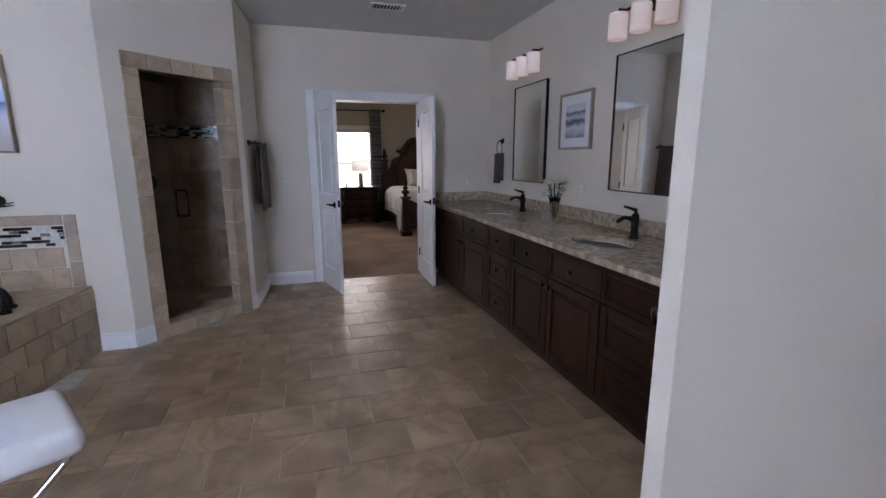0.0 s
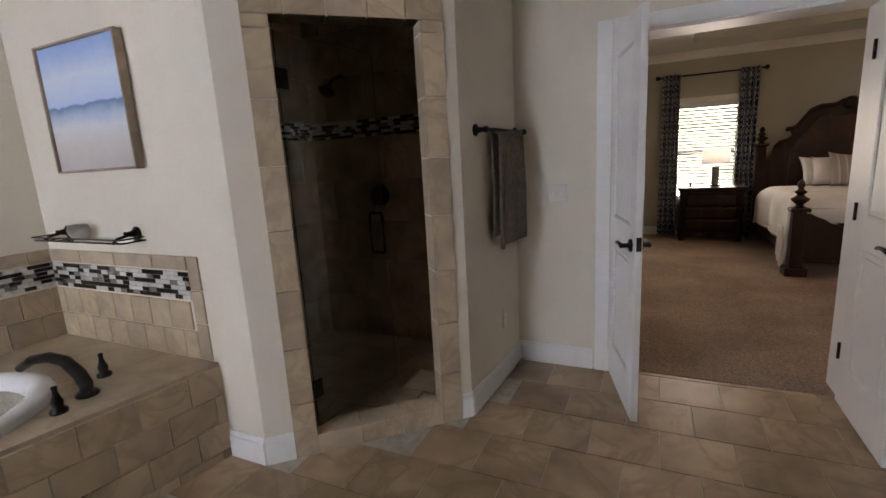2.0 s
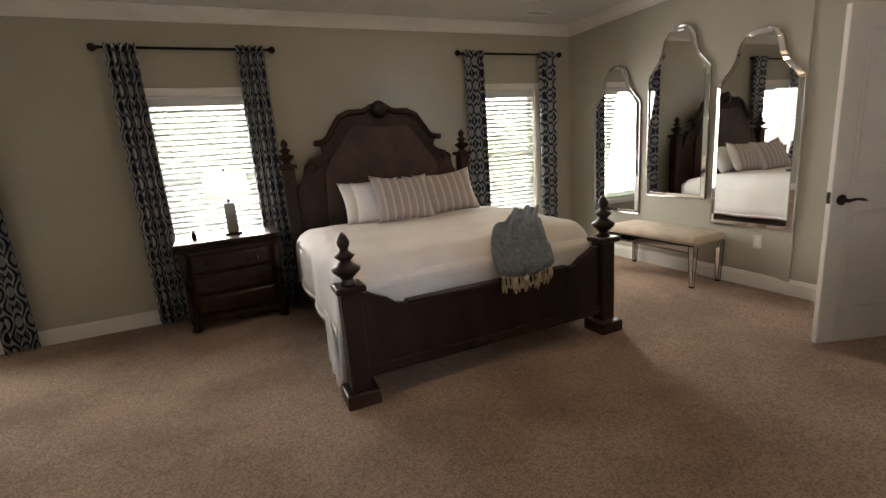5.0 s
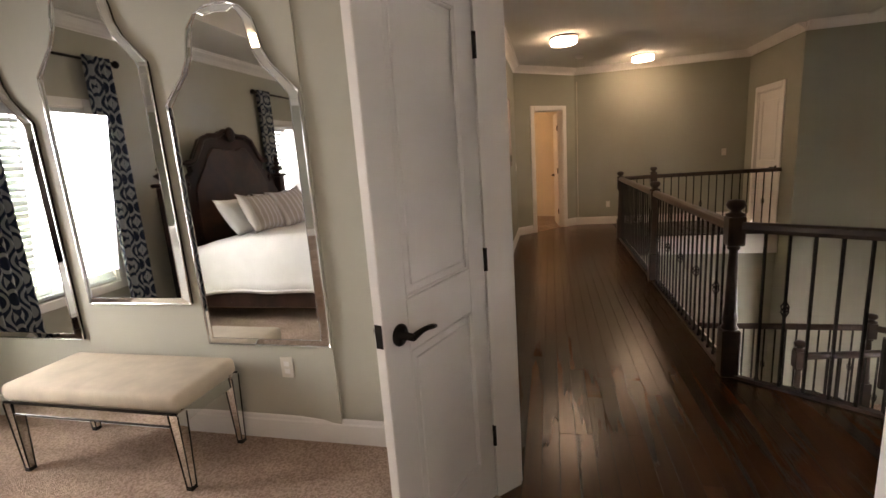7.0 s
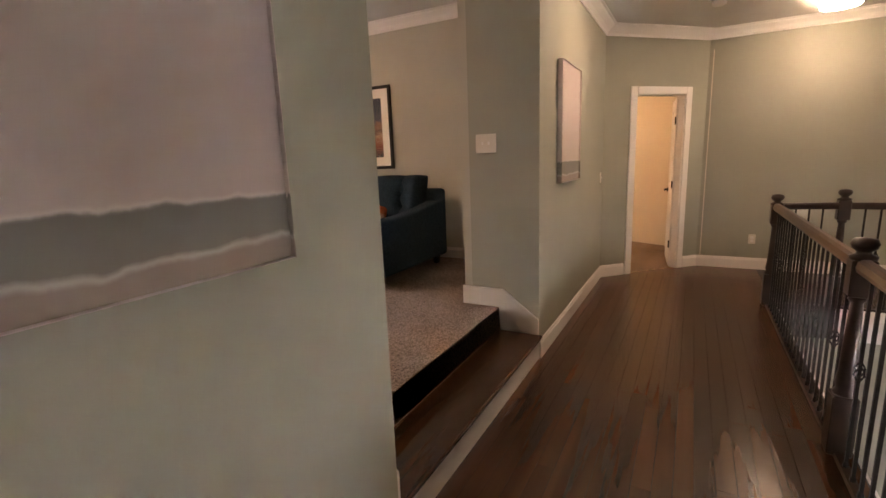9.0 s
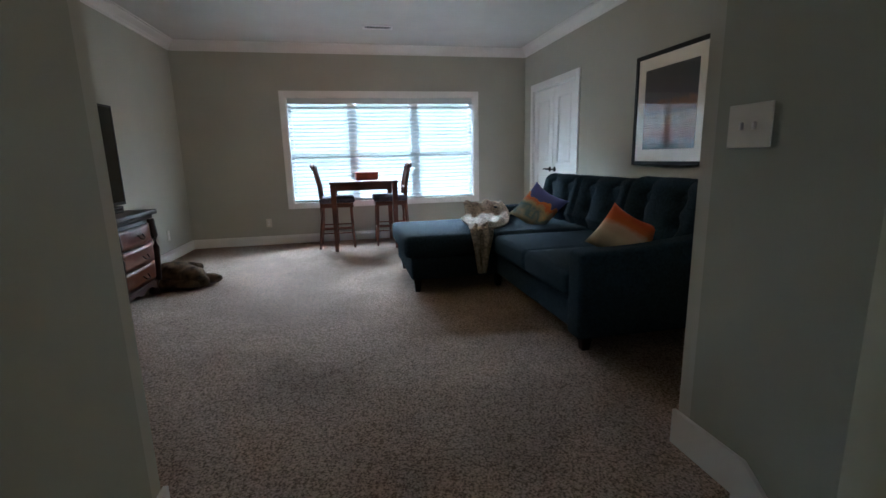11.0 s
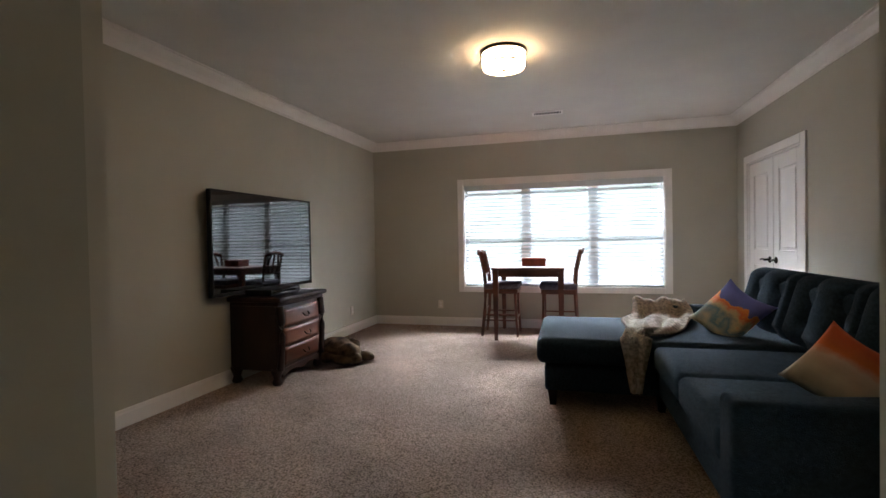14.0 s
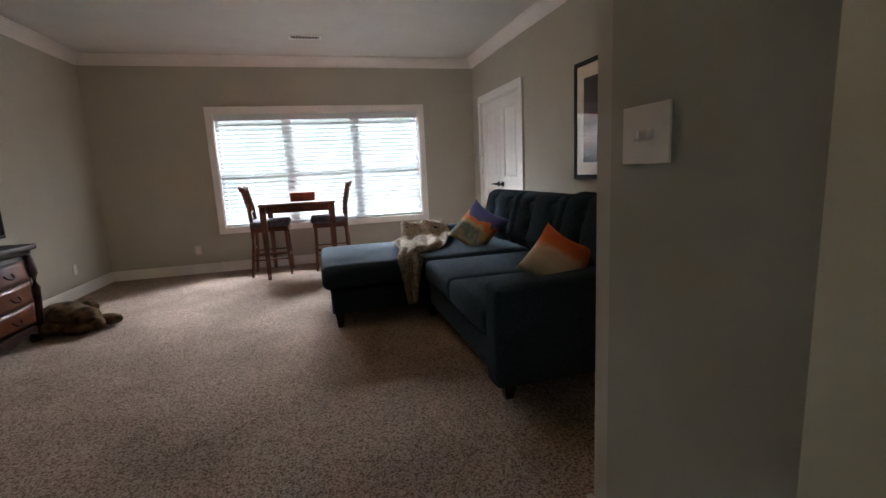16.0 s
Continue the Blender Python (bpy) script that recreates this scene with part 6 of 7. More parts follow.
# nightstand and lamp
def chest(name, m, w, d, h, drawers, label, material, front_m, bulge=0.03, pulls=True, group=""):
    """Bombe chest on bracket feet; its front looks to -y, its back lies on y = d."""
    root = new(name)
    root.matrix_basis = m
    tagged(root, label, "chest of drawers", group)
    n = 14

    def front(u, z):
        k = (z - 0.12) / (h - 0.16)
        return -bulge * math.sin(math.pi * max(0, min(1, k))) * math.cos((u - 0.5) * math.pi)

    bm = sheet(lambda u, v: (u * w, front(u, 0.12 + v * (h - 0.16)), 0.12 + v * (h - 0.16)), n, n)
    body = box(0, w, 0.012, d, 0.12, h - 0.04, 0.008)
    sub("carcass", body, material, root)
    sub("front_skin", bm, material, root, "", True)
    t = box(-0.035, w + 0.035, -bulge - 0.02, d, h - 0.04, h, 0.012, None, 2)
    sub("top", t, material, root, "moulded polished top")
    sub("moulding", box(-0.015, w + 0.015, -bulge * 0.6, d - 0.02, h - 0.075, h - 0.04, 0.010, None, 2), material, root)
    for x in (0, w):
        for y in (0.02, d - 0.05):
            s = 1 if x else -1
            q = lathe([(0.035, 0.0), (0.045, 0.02), (0.03, 0.06), (0.05, 0.11), (0.055, 0.14)], 10, None, Matrix.Translation((x - s * 0.03, y + 0.01, 0)))
            sub("foot", q, material, root, "", True)
    sub("apron", prism([(0.06, 0.13), (0.06, 0.06), (0.14, 0.09), (w * 0.35, 0.10), (w / 2, 0.065), (w * 0.65, 0.10), (w - 0.14, 0.09), (w - 0.06, 0.06), (w - 0.06, 0.13)], 0.02, None, Matrix.Translation((0, -0.008, 0))), material, root, "carved scalloped apron")
    for x in (0.0, w - 0.05):
        sub("corner_pilaster", tube([(x + 0.025, -0.004 + front(0.5, z) * 0.7, z) for z in (0.13, 0.2, 0.3, 0.42, 0.52, h - 0.08)], [0.034, 0.028, 0.024, 0.026, 0.032, 0.036], 10), material, root, "carved corner pilaster", True)
    z0 = 0.15
    dh = (h - 0.25) / drawers
    for k in range(drawers):
        a, b = z0 + k * dh + 0.008, z0 + (k + 1) * dh - 0.008
        dr = sub("drawer", sheet(lambda u, v: (0.065 + u * (w - 0.13), front((0.065 + u * (w - 0.13)) / w, a + v * (b - a)) - 0.012, a + v * (b - a)), n, 5, 0.014), front_m, root, "polished drawer front", True)
        if pulls:
            zc = (a + b) / 2
            for x in (w * 0.5,) if w < 0.75 else (w * 0.3, w * 0.7):
                yf = front(x / w, zc) - 0.026
                sub("bail_pull", tube([(x - 0.045, yf, zc + 0.012), (x - 0.035, yf - 0.02, zc - 0.014), (x, yf - 0.026, zc - 0.022), (x + 0.035, yf - 0.02, zc - 0.014), (x + 0.045, yf, zc + 0.012)], 0.005, 6), IRON, dr, "antique bail pull", True)
    return root


chest("nightstand", pose(0.17, 10.70, 0), 0.80, 0.44, 0.80, 3, "dark mahogany bombe nightstand with drawers beside the bed", DARKWOOD, DARKWOOD)
lamp = holder("table_lamp", 0.62, 10.93, 0.80)
tagged(lamp, "table lamp with grey glazed base and white drum shade", "table lamp")
sub("base", box(-0.07, 0.07, -0.07, 0.07, 0, 0.02, 0.004), BRONZE, lamp)
sub("column", box(-0.05, 0.05, -0.05, 0.05, 0.02, 0.29, 0.016, None, 2), GLASSBASE, lamp, "grey glazed column")
sub("neck", tube([(0, 0, 0.28), (0, 0, 0.34)], 0.012, 8), BRONZE, lamp)
sub("shade", lathe([(0.185, 0.33), (0.188, 0.33), (0.178, 0.57), (0.175, 0.57), (0.182, 0.34)], 32), SHADEM, lamp, "white fabric drum shade", True)
sub("finial", lathe([(0.008, 0.56), (0.01, 0.585), (0.0, 0.60)], 8), BRONZE, lamp)
cup = holder("small_bottle", 0.30, 10.86, 0.80)
tagged(cup, "small dark glass bottle on the nightstand", "bottle")
sub("body", lathe([(0.018, 0), (0.02, 0.004), (0.02, 0.05), (0.009, 0.065), (0.009, 0.08), (0.0, 0.08)], 12), BRONZE, cup, "", True)

# chaise and side table by the far window
ch = holder("chaise_lounge", -1.85, 9.55, 0)
tagged(ch, "cream upholstered chaise with dark turned legs", "chaise")
sub("seat_cushion", box(-0.75, 0.75, -0.30, 0.30, 0.28, 0.46, 0.05, None, 3), CREAMF, ch, "", True)
sub("seat_base", box(-0.74, 0.74, -0.29, 0.29, 0.13, 0.285, 0.012), KNIT, ch)
sub("backrest", box(-0.78, -0.60, -0.30, 0.30, 0.30, 0.85, 0.06, None, 3), CREAMF, ch, "", True)
for x in (-0.68, 0.68):
    for y in (-0.24, 0.24):
        sub("leg", lathe([(0.016, 0), (0.02, 0.02), (0.028, 0.13)], 10, None, Matrix.Translation((x, y, 0))), DARKWOOD, ch, "", True)
st = holder("side_table", -1.36, 10.35, 0)
tagged(st, "round white side table on a slim pedestal", "side table")
sub("top", lathe([(0.20, 0.585), (0.205, 0.595), (0.20, 0.605), (0.0, 0.605)], 28), WHITE, st, "white round top", True)
sub("pedestal", lathe([(0.15, 0), (0.15, 0.015), (0.03, 0.04), (0.02, 0.3), (0.03, 0.56), (0.06, 0.585)], 18), BRONZE, st, "", True)


# three arched mirrors, bevelled strips round a silvered field
def arch_mirror(y_mid, z0, w, h, label):
    root = new("arched_mirror")
    root.matrix_basis = frame_of((4.78, y_mid + w / 2), (4.78, y_mid - w / 2))[0] @ Matrix.Translation((w / 2, -0.004, z0))
    tagged(root, label, "mirror", "arched mirrors")
    hs = h - 0.43
    def half(k):
        a = w / 2
        return [(a - k, hs - 0.0), (a - k * 1.2, hs + 0.02), (a * 0.83 - k, hs + 0.085), (a * 0.66 - k, hs + 0.15), (a * 0.56 - k, hs + 0.22), (a * 0.53 - k, hs + 0.28), (a * 0.48 - k * 0.9, hs + 0.345), (a * 0.34 - k * 0.6, hs + 0.40), (a * 0.17, hs + 0.425 - k), (0.0, hs + 0.43 - k)]
    def ring(k):
        q = half(k)
        return [(q[0][0], k)] + q + [(-x, z) for x, z in reversed(q[:-1])] + [(-q[0][0], k)]
    sub("backing", prism(ring(0.0), 0.014, None, Matrix.Translation((0, -0.014, 0))), BRONZE, root, "dark backing board")
    sub("field", prism(ring(0.042), 0.004, None, Matrix.Translation((0, -0.028, 0))), MIRROR, root, "silvered mirror field")
    a, b = ring(0.0), ring(0.040)
    bm = bmesh.new()
    n = len(a)
    for k in range(n):
        p, q = k, (k + 1) % n
        c = [(a[p], -0.0145), (a[q], -0.0145), (b[q], -0.0270), (b[p], -0.0270)]
        vs = [bm.verts.new((xz[0], y, xz[1])) for xz, y in c]
        bm.faces.new(vs)
    bmesh.ops.recalc_face_normals(bm, faces=bm.faces[:])
    sub("bevelled_border", bm, MIRROR, root, "bevelled mirror strips")
    sub("outer_rim", tube([(x, -0.016, z) for x, z in a], 0.005, 6, None, True), CHROME, root, "silver rim")
    sub("inner_rim", tube([(x, -0.028, z) for x, z in b], 0.0035, 6, None, True), CHROME, root, "silver rim")
    return root


arch_mirror(10.42, 0.545, 0.68, 1.63, "tall arched wall mirror with faceted glass edge")
arch_mirror(9.63, 0.765, 0.68, 1.63, "tall arched wall mirror hung above its neighbours")
arch_mirror(8.865, 0.545, 0.71, 1.64, "tall arched wall mirror with faceted glass edge")

bn = holder("mirrored_bench", 4.53, 9.575, 0)
tagged(bn, "cream upholstered bench on mirrored tapered legs", "bench")
sub("cushion", box(-0.205, 0.205, -0.525, 0.525, 0.40, 0.49, 0.03, None, 3), CREAMF, bn, "cream padded seat", True)
for s in (-1, 1):
    sub("apron", box(s * 0.19 - 0.012, s * 0.19 + 0.012, -0.47, 0.47, 0.335, 0.40, 0.003), MIRROR, bn, "mirrored apron")
    sub("apron", box(-0.17, 0.17, s * 0.50 - 0.012, s * 0.50 + 0.012, 0.335, 0.40, 0.003), MIRROR, bn, "mirrored apron")
    sub("edge_strip", box(s * 0.203 - 0.003, s * 0.203 + 0.003, -0.52, 0.52, 0.392, 0.404), BRONZE, bn, "dark bronze edge strip")
    sub("edge_strip", box(s * 0.203 - 0.003, s * 0.203 + 0.003, -0.47, 0.47, 0.332, 0.338), BRONZE, bn, "dark bronze edge strip")
    for t in (-1, 1):
        q = bmesh.new()
        lo = [q.verts.new((s * 0.18 + a * 0.014, t * 0.495 + b * 0.014, 0.02)) for a, b in ((-1, -1), (1, -1), (1, 1), (-1, 1))]
        hi = [q.verts.new((s * 0.18 + a * 0.026, t * 0.495 + b * 0.026, 0.40)) for a, b in ((-1, -1), (1, -1), (1, 1), (-1, 1))]
        for k in range(4):
            q.faces.new((lo[k], lo[(k + 1) % 4], hi[(k + 1) % 4], hi[k]))
        q.faces.new(lo[::-1])
        q.faces.new(hi)
        lg = sub("leg", q, MIRROR, bn, "mirrored tapered leg")
        for a, b in ((-1, -1), (1, -1), (1, 1), (-1, 1)):
            sub("corner_strip", tube([(s * 0.18 + a * 0.0145, t * 0.495 + b * 0.0145, 0.02), (s * 0.18 + a * 0.0265, t * 0.495 + b * 0.0265, 0.39)], 0.003, 5), BRONZE, lg)
        sub("foot", box(s * 0.18 - 0.018, s * 0.18 + 0.018, t * 0.495 - 0.018, t * 0.495 + 0.018, 0, 0.022, 0.003), BRONZE, lg)
MW = ((4.78, 11.22), (4.78, 7.94))
plate("wall_socket", on_wall(*MW, 11.22 - 8.78, 0.42), 0.072, 0.115, "white wall socket below the mirror")

# ---- hall things ----
NH = ((4.93, HY), (10.78, HY))
framed("canvas_art", on_wall(*NH, 5.43 - 4.93, 1.225), 0.625, 0.92, PALE, PALE, "blush abstract canvas with a dark lower band", 0, 0.003, 0.04)
framed("canvas_art", on_wall(*NH, 8.74 - 4.93, 1.245), 0.64, 0.90, PALE, PALE, "blush abstract canvas with a dark lower band", 0, 0.003, 0.04)
PE = ((PX1, PY), (PX1, HY))
plate("light_switch", on_wall(*PE, PY - 8.375, 1.555), 0.155, 0.13, "ivory double light switch on the passage wall", 2, "switch")
plate("light_switch", on_wall(*NH, 10.62 - 4.93, 1.19), 0.072, 0.115, "white plastic wall light switch", 1, "switch")
EW = ((11.79, 6.98), (11.79, 4.17))
plate("wall_socket", on_wall(*EW, 6.98 - 6.40, 0.37), 0.072, 0.115, "white plastic wall socket plate")
plate("light_switch", on_wall(*EW, 6.98 - 4.50, 1.19), 0.072, 0.115, "white plastic wall light switch", 1, "switch")
sm = holder("smoke_detector", 10.6, 6.95, CH)
tagged(sm, "round white smoke detector on the ceiling", "smoke detector")
sub("body", lathe([(0.0, -0.04), (0.045, -0.038), (0.06, -0.028), (0.068, 0.0), (0.0, 0.0)], 20), WHITE, sm, "", True)
ha = holder("attic_hatch", 9.63, 2.96, CH)
tagged(ha, "white framed attic hatch in the ceiling", "attic hatch", kind="structure")
for a in ((-0.40, -0.33, -0.6, 0.6), (0.33, 0.40, -0.6, 0.6), (-0.33, 0.33, -0.6, -0.53), (-0.33, 0.33, 0.53, 0.6)):
    sub("casing", box(a[0], a[1], a[2], a[3], -0.02, -0.001, 0.004), WHITE, ha)
sub("hatch_panel", box(-0.33, 0.33, -0.53, 0.53, -0.010, -0.001), WHITE, ha)

# stair going down with its own rails
stair = new("staircase")
tagged(stair, "dark oak stair going down to the lower storey", "staircase", kind="structure")
LZ = -1.55
for k in range(8):
    z = -0.19 * (k + 1)
    y = 5.25 - 0.27 * k
    part("tread", box(3.7, 4.9, y - 0.29, y, z - 0.03, z, 0.006), WOODFLOOR, stair)
    part("riser", box(3.7, 4.9, y - 0.02, y - 0.004, z, z + 0.19), WHITE, stair, "white riser")
part("landing", box(3.1, 4.95, 1.42, 3.06, LZ - 0.20, LZ, 0.004), WOODFLOOR, stair, "oak landing")
for k in range(8):
    z = LZ - 0.19 * (k + 1)
    x = 4.95 + 0.27 * k
    part("tread", box(x, x + 0.29, 1.42, 2.6, z - 0.03, z, 0.006), WOODFLOOR, stair)
    part("riser", box(x + 0.004, x + 0.02, 1.42, 2.6, z, z + 0.19), WHITE, stair, "white riser")
railing("railing", (4.93, 5.2), (4.93, 3.1), -0.15, LZ + 0.05, material=RAILWOOD)
railing("railing", (5.0, 2.62), (7.1, 2.62), LZ, -3.05, material=RAILWOOD)
railing("railing", (8.2, 6.2), (8.2, 4.25), LZ, LZ, material=RAILWOOD)
railing("railing", (8.17, 4.15), (7.70, 3.70), LZ, LZ, material=RAILWOOD)
railing("railing", (7.44, 5.15), (7.66, 3.75), LZ, LZ, material=RAILWOOD)
slab("floor_mezzanine", [(7.1, 3.60), (8.3, 3.60), (8.3, 6.25), (7.1, 6.25)], LZ - 0.25, LZ, CARPET, "pale carpeted lower landing", "floor")
newel("newel_post", 8.2, 4.2, 1.08, LZ)
newel("newel_post", 7.44, 5.19, 1.08, LZ)
newel("newel_post", 7.15, 2.62, 1.08, -3.1)

# ---- playroom things ----
def tufted(w, h, d, seed=0):
    """Back cushion with two rows of buttons, in the xz plane, front towards -y."""
    cols = (0.0, 0.27, 0.73, 1.0)
    btn = [(w * fx, h * fz) for fx in cols[1:3] for fz in (0.34, 0.68)]

    def fn(u, v):
        x, z = u * w, v * h
        k = 0 if u < cols[1] else 1 if u < cols[2] else 2
        t = (u - cols[k]) / (cols[k + 1] - cols[k])
        t = 0.5 + t / 2 if k == 0 else t / 2 if k == 2 else t
        lobe = 0.62 + 0.38 * math.sqrt(max(0.0, math.sin(math.pi * t)))
        rim = (1 - max(0, abs(2 * u - 1) - 0.86) ** 2 / 0.0196) ** 0.5 if abs(u - 0.5) < 0.5 else 0.0
        top = max(0.0, 1 - (max(0, v - 0.78) / 0.22) ** 2.2) ** 0.5 * min(1.0, 0.5 + 3 * v)
        y = -d * lobe * rim * top
        for bx, bz in btn:
            y += 0.075 * math.exp(-((x - bx) ** 2 + (z - bz) ** 2) / 0.0022)
        return (x, min(y, 0.0) + 0.003 * noise.noise((x * 6, z * 6, seed)), z)
    return sheet(fn, 48, 36, 0.02)


sofa = new("sectional_sofa")
tagged(sofa, "dark navy tufted sectional sofa with a chaise", "sofa")
SX0, SX1, SY0, SY1 = 8.31, 9.56, 9.36, 11.98
F = FZ
arm = box(SX0 - 0.01, SX1 - 0.05, SY0, SY0 + 0.15, F + 0.10, F + 0.605, 0.03, None, 3)
bmesh.ops.subdivide_edges(arm, edges=[e for e in arm.edges if abs(e.verts[0].co.x - e.verts[1].co.x) > 0.5], cuts=9)
for v in arm.verts:
    if v.co.z > F + 0.4:
        v.co.z += 0.11 * max(0, (v.co.x - SX0 - 0.25) / 0.95) ** 1.6
part("arm_near", arm, NAVY, sofa, "", True)
part("arm_far", box(SX0 + 0.25, SX1 - 0.05, SY1 - 0.14, SY1, F + 0.10, F + 0.60, 0.03, None, 3), NAVY, sofa, "", True)
part("seat_base", box(SX0 + 0.03, SX1 - 0.1, SY0 + 0.15, SY1 - 0.14, F + 0.11, F + 0.30, 0.02, None, 2), NAVY, sofa)
part("chaise_base", box(7.585, SX0 + 0.04, 10.87, SY1 - 0.10, F + 0.11, F + 0.30, 0.02, None, 2), NAVY, sofa)
for a, b in ((SY0 + 0.155, SY0 + 0.825), (SY0 + 0.830, SY0 + 1.50)):
    part("seat_cushion", box(SX0 - 0.01, 9.25, a, b, F + 0.30, F + 0.465, 0.045, None, 4), NAVY, sofa, "", True)
part("chaise_cushion", box(7.53, 9.25, 10.865, SY1 - 0.10, F + 0.30, F + 0.485, 0.05, None, 4), NAVY, sofa, "", True)
bk = box(9.33, SX1, SY0 + 0.02, SY1, F + 0.10, F + 0.80, 0.04, None, 2)
part("back_frame", bk, NAVY, sofa)
for k in range(3):
    a = SY0 + 0.16 + k * 0.775
    bc = part("back_cushion", tufted(0.77, 0.50, 0.185, k), NAVY, None, "tufted back cushion", True)
    bc.parent = sofa
    bc.matrix_basis = Matrix.Translation((9.26, a + 0.77, F + 0.44)) @ pose(0, 0, 0, 0, 0, -90) @ pose(0, 0, 0, -16)
    part("cushion_back", box(9.22, 9.40, a + 0.01, a + 0.76, F + 0.44, F + 0.865, 0.04, None, 3), NAVY, bc, "", True)
for x, y in ((8.40, 9.47), (9.45, 9.47), (7.64, 10.92), (7.64, 11.80), (9.45, 11.9), (8.36, 10.92)):
    q = bmesh.new()
    bmesh.ops.create_cone(q, cap_ends=True, segments=4, radius1=0.03, radius2=0.05, depth=0.12)
    q.transform(Matrix.Translation((x, y, F + 0.06)) @ pose(0, 0, 0, 0, 0, 45))
    part("leg", q, DARKWOOD, sofa, "dark tapered leg")

FLORAL = picture_mat("floral_cushion", [(0.0, (0.45, 0.36, 0.22)), (0.3, (0.10, 0.18, 0.20)), (0.45, (0.50, 0.40, 0.22)), (0.55, (0.60, 0.14, 0.05)), (0.68, (0.65, 0.28, 0.06)), (0.8, (0.07, 0.09, 0.25)), (1.0, (0.10, 0.12, 0.35))], 4.0, rough=0.95, warp=0.7)
SUNSET = picture_mat("sunset_cushion", [(0.0, (0.10, 0.12, 0.11)), (0.15, (0.34, 0.30, 0.22)), (0.35, (0.50, 0.42, 0.30)), (0.5, (0.60, 0.42, 0.30)), (0.62, (0.62, 0.16, 0.04)), (0.9, (0.55, 0.10, 0.03))], 3.0, rough=0.95, warp=0.35)
cushion("throw_pillow", Matrix.Translation((8.90, 11.30, F + 0.63)) @ pose(0, 0, 0, 0, 0, -62) @ pose(0, 0, 0, -38, 24, 0), 0.42, 0.42, 0.14, FLORAL, "bright floral cushion in orange and blue on the sofa", "sofa cushions", 6)
cushion("throw_pillow", Matrix.Translation((8.95, 9.97, F + 0.57)) @ pose(0, 0, 0, 0, 0, -55) @ pose(0, 0, 0, -36, 24, 0), 0.38, 0.36, 0.13, SUNSET, "orange and sand coloured cushion on the sofa", "sofa cushions", 7)
kt = new("knit_throw")
tagged(kt, "beige cable-knit throw lying across the chaise", "throw")


def knit_fn(u, v):
    """From the far arm across the chaise, then a tapering tail down its front."""
    s = v * 1.42
    k = min(1, s / 1.06)
    xc = 8.53 - 0.34 * k ** 1.5
    fold = 0.016 * math.sin(u * 13 + s * 6) + 0.010 * math.sin(u * 25 - s * 9) + 0.014 * noise.noise((u * 3, s * 4, 8))
    if s < 1.06:
        w = 0.42 + 0.10 * math.sin(s * 4.2) - 0.22 * k ** 3
        lift = 0.125 * max(0, 1 - s / 0.17)
        return (xc + w * (u - 0.5) + 0.02 * math.sin(s * 11), 11.93 - s, F + 0.515 + lift + fold)
    t = s - 1.06
    w = 0.20 - 0.42 * t
    return (xc + w * (u - 0.5), 10.838 - 0.012 * math.sin(u * 9) - 0.5 * abs(fold), F + 0.515 - max(0, t - 0.01) * 1.05)


sub("cloth", sheet(knit_fn, 36, 50, 0.014), KNIT, kt, "", True)

# television, chest and player
tv = new("television")
tv.matrix_basis = on_wall(*TVW, 10.58 - 8.5, 1.129)
tagged(tv, "large flat black television mounted on the wall", "television")
sub("housing", box(0.0, 1.386, -0.095, -0.055, 0.0, 0.88, 0.006), BLACK, tv)
sub("back_cover", box(0.25, 1.19, -0.056, -0.040, 0.08, 0.55, 0.01), BLACK, tv)
sub("screen", box(0.018, 1.368, -0.098, -0.094, 0.03, 0.862), SCREEN, tv, "glossy dark screen")
for a in ((0, 0.017, 0, 0.88), (1.369, 1.386, 0, 0.88), (0.017, 1.369, 0.863, 0.88), (0.017, 1.369, 0, 0.028)):
    sub("bezel", box(a[0], a[1], -0.101, -0.094, a[2], a[3], 0.002), BLACK, tv)
sub("wall_mount", box(0.45, 1.0, -0.041, 0.0, 0.2, 0.5), IRON, tv)
chest("media_chest", Matrix.Translation((5.40, 10.86, F)) @ pose(0, 0, 0, 0, 0, 90), 0.70, 0.47, 0.745, 3, "carved red mahogany chest with three drawers", DARKWOOD, REDWOOD, 0.04)
pl = new("disc_player")
pl.matrix_basis = pose(5.17, 11.15, F + 0.745)
tagged(pl, "slim black disc player on the chest", "disc player")
sub("case", box(-0.13, 0.13, -0.22, 0.22, 0.004, 0.055, 0.004), BLACK, pl)
sub("front_strip", box(0.130, 0.133, -0.20, 0.20, 0.02, 0.04), SCREEN, pl, "glossy front strip")

FUR = mat("brown_plush", (0.13, 0.085, 0.05), 1.0, 14, 0.4, 1.0, 200, spec=0.1)
bm = bmesh.new()
for (x, y, z, rx, ry, rz) in ((0, 0, 0.13, 0.26, 0.17, 0.13), (0.20, -0.06, 0.12, 0.14, 0.13, 0.11), (0.31, -0.10, 0.07, 0.09, 0.07, 0.065), (0.20, -0.18, 0.055, 0.14, 0.06, 0.055), (0.34, 0.06, 0.06, 0.12, 0.06, 0.055), (-0.05, -0.17, 0.06, 0.16, 0.07, 0.06), (0.15, 0.06, 0.20, 0.06, 0.04, 0.045), (0.24, 0.02, 0.20, 0.05, 0.04, 0.045)):
    own = bmesh.new()
    bmesh.ops.create_icosphere(own, subdivisions=3, radius=1)
    for v in own.verts:
        n = 1 + 0.10 * noise.noise(v.co * 5)
        v.co = Vector((x + v.co.x * rx * n, y + v.co.y * ry * n, max(0.002, z + v.co.z * rz * n)))
    join(bm, own)
bm.transform(Matrix.Translation((5.48, 11.76, F)) @ pose(0, 0, 0, 0, 0, -12) @ Matrix.Scale(0.88, 4))
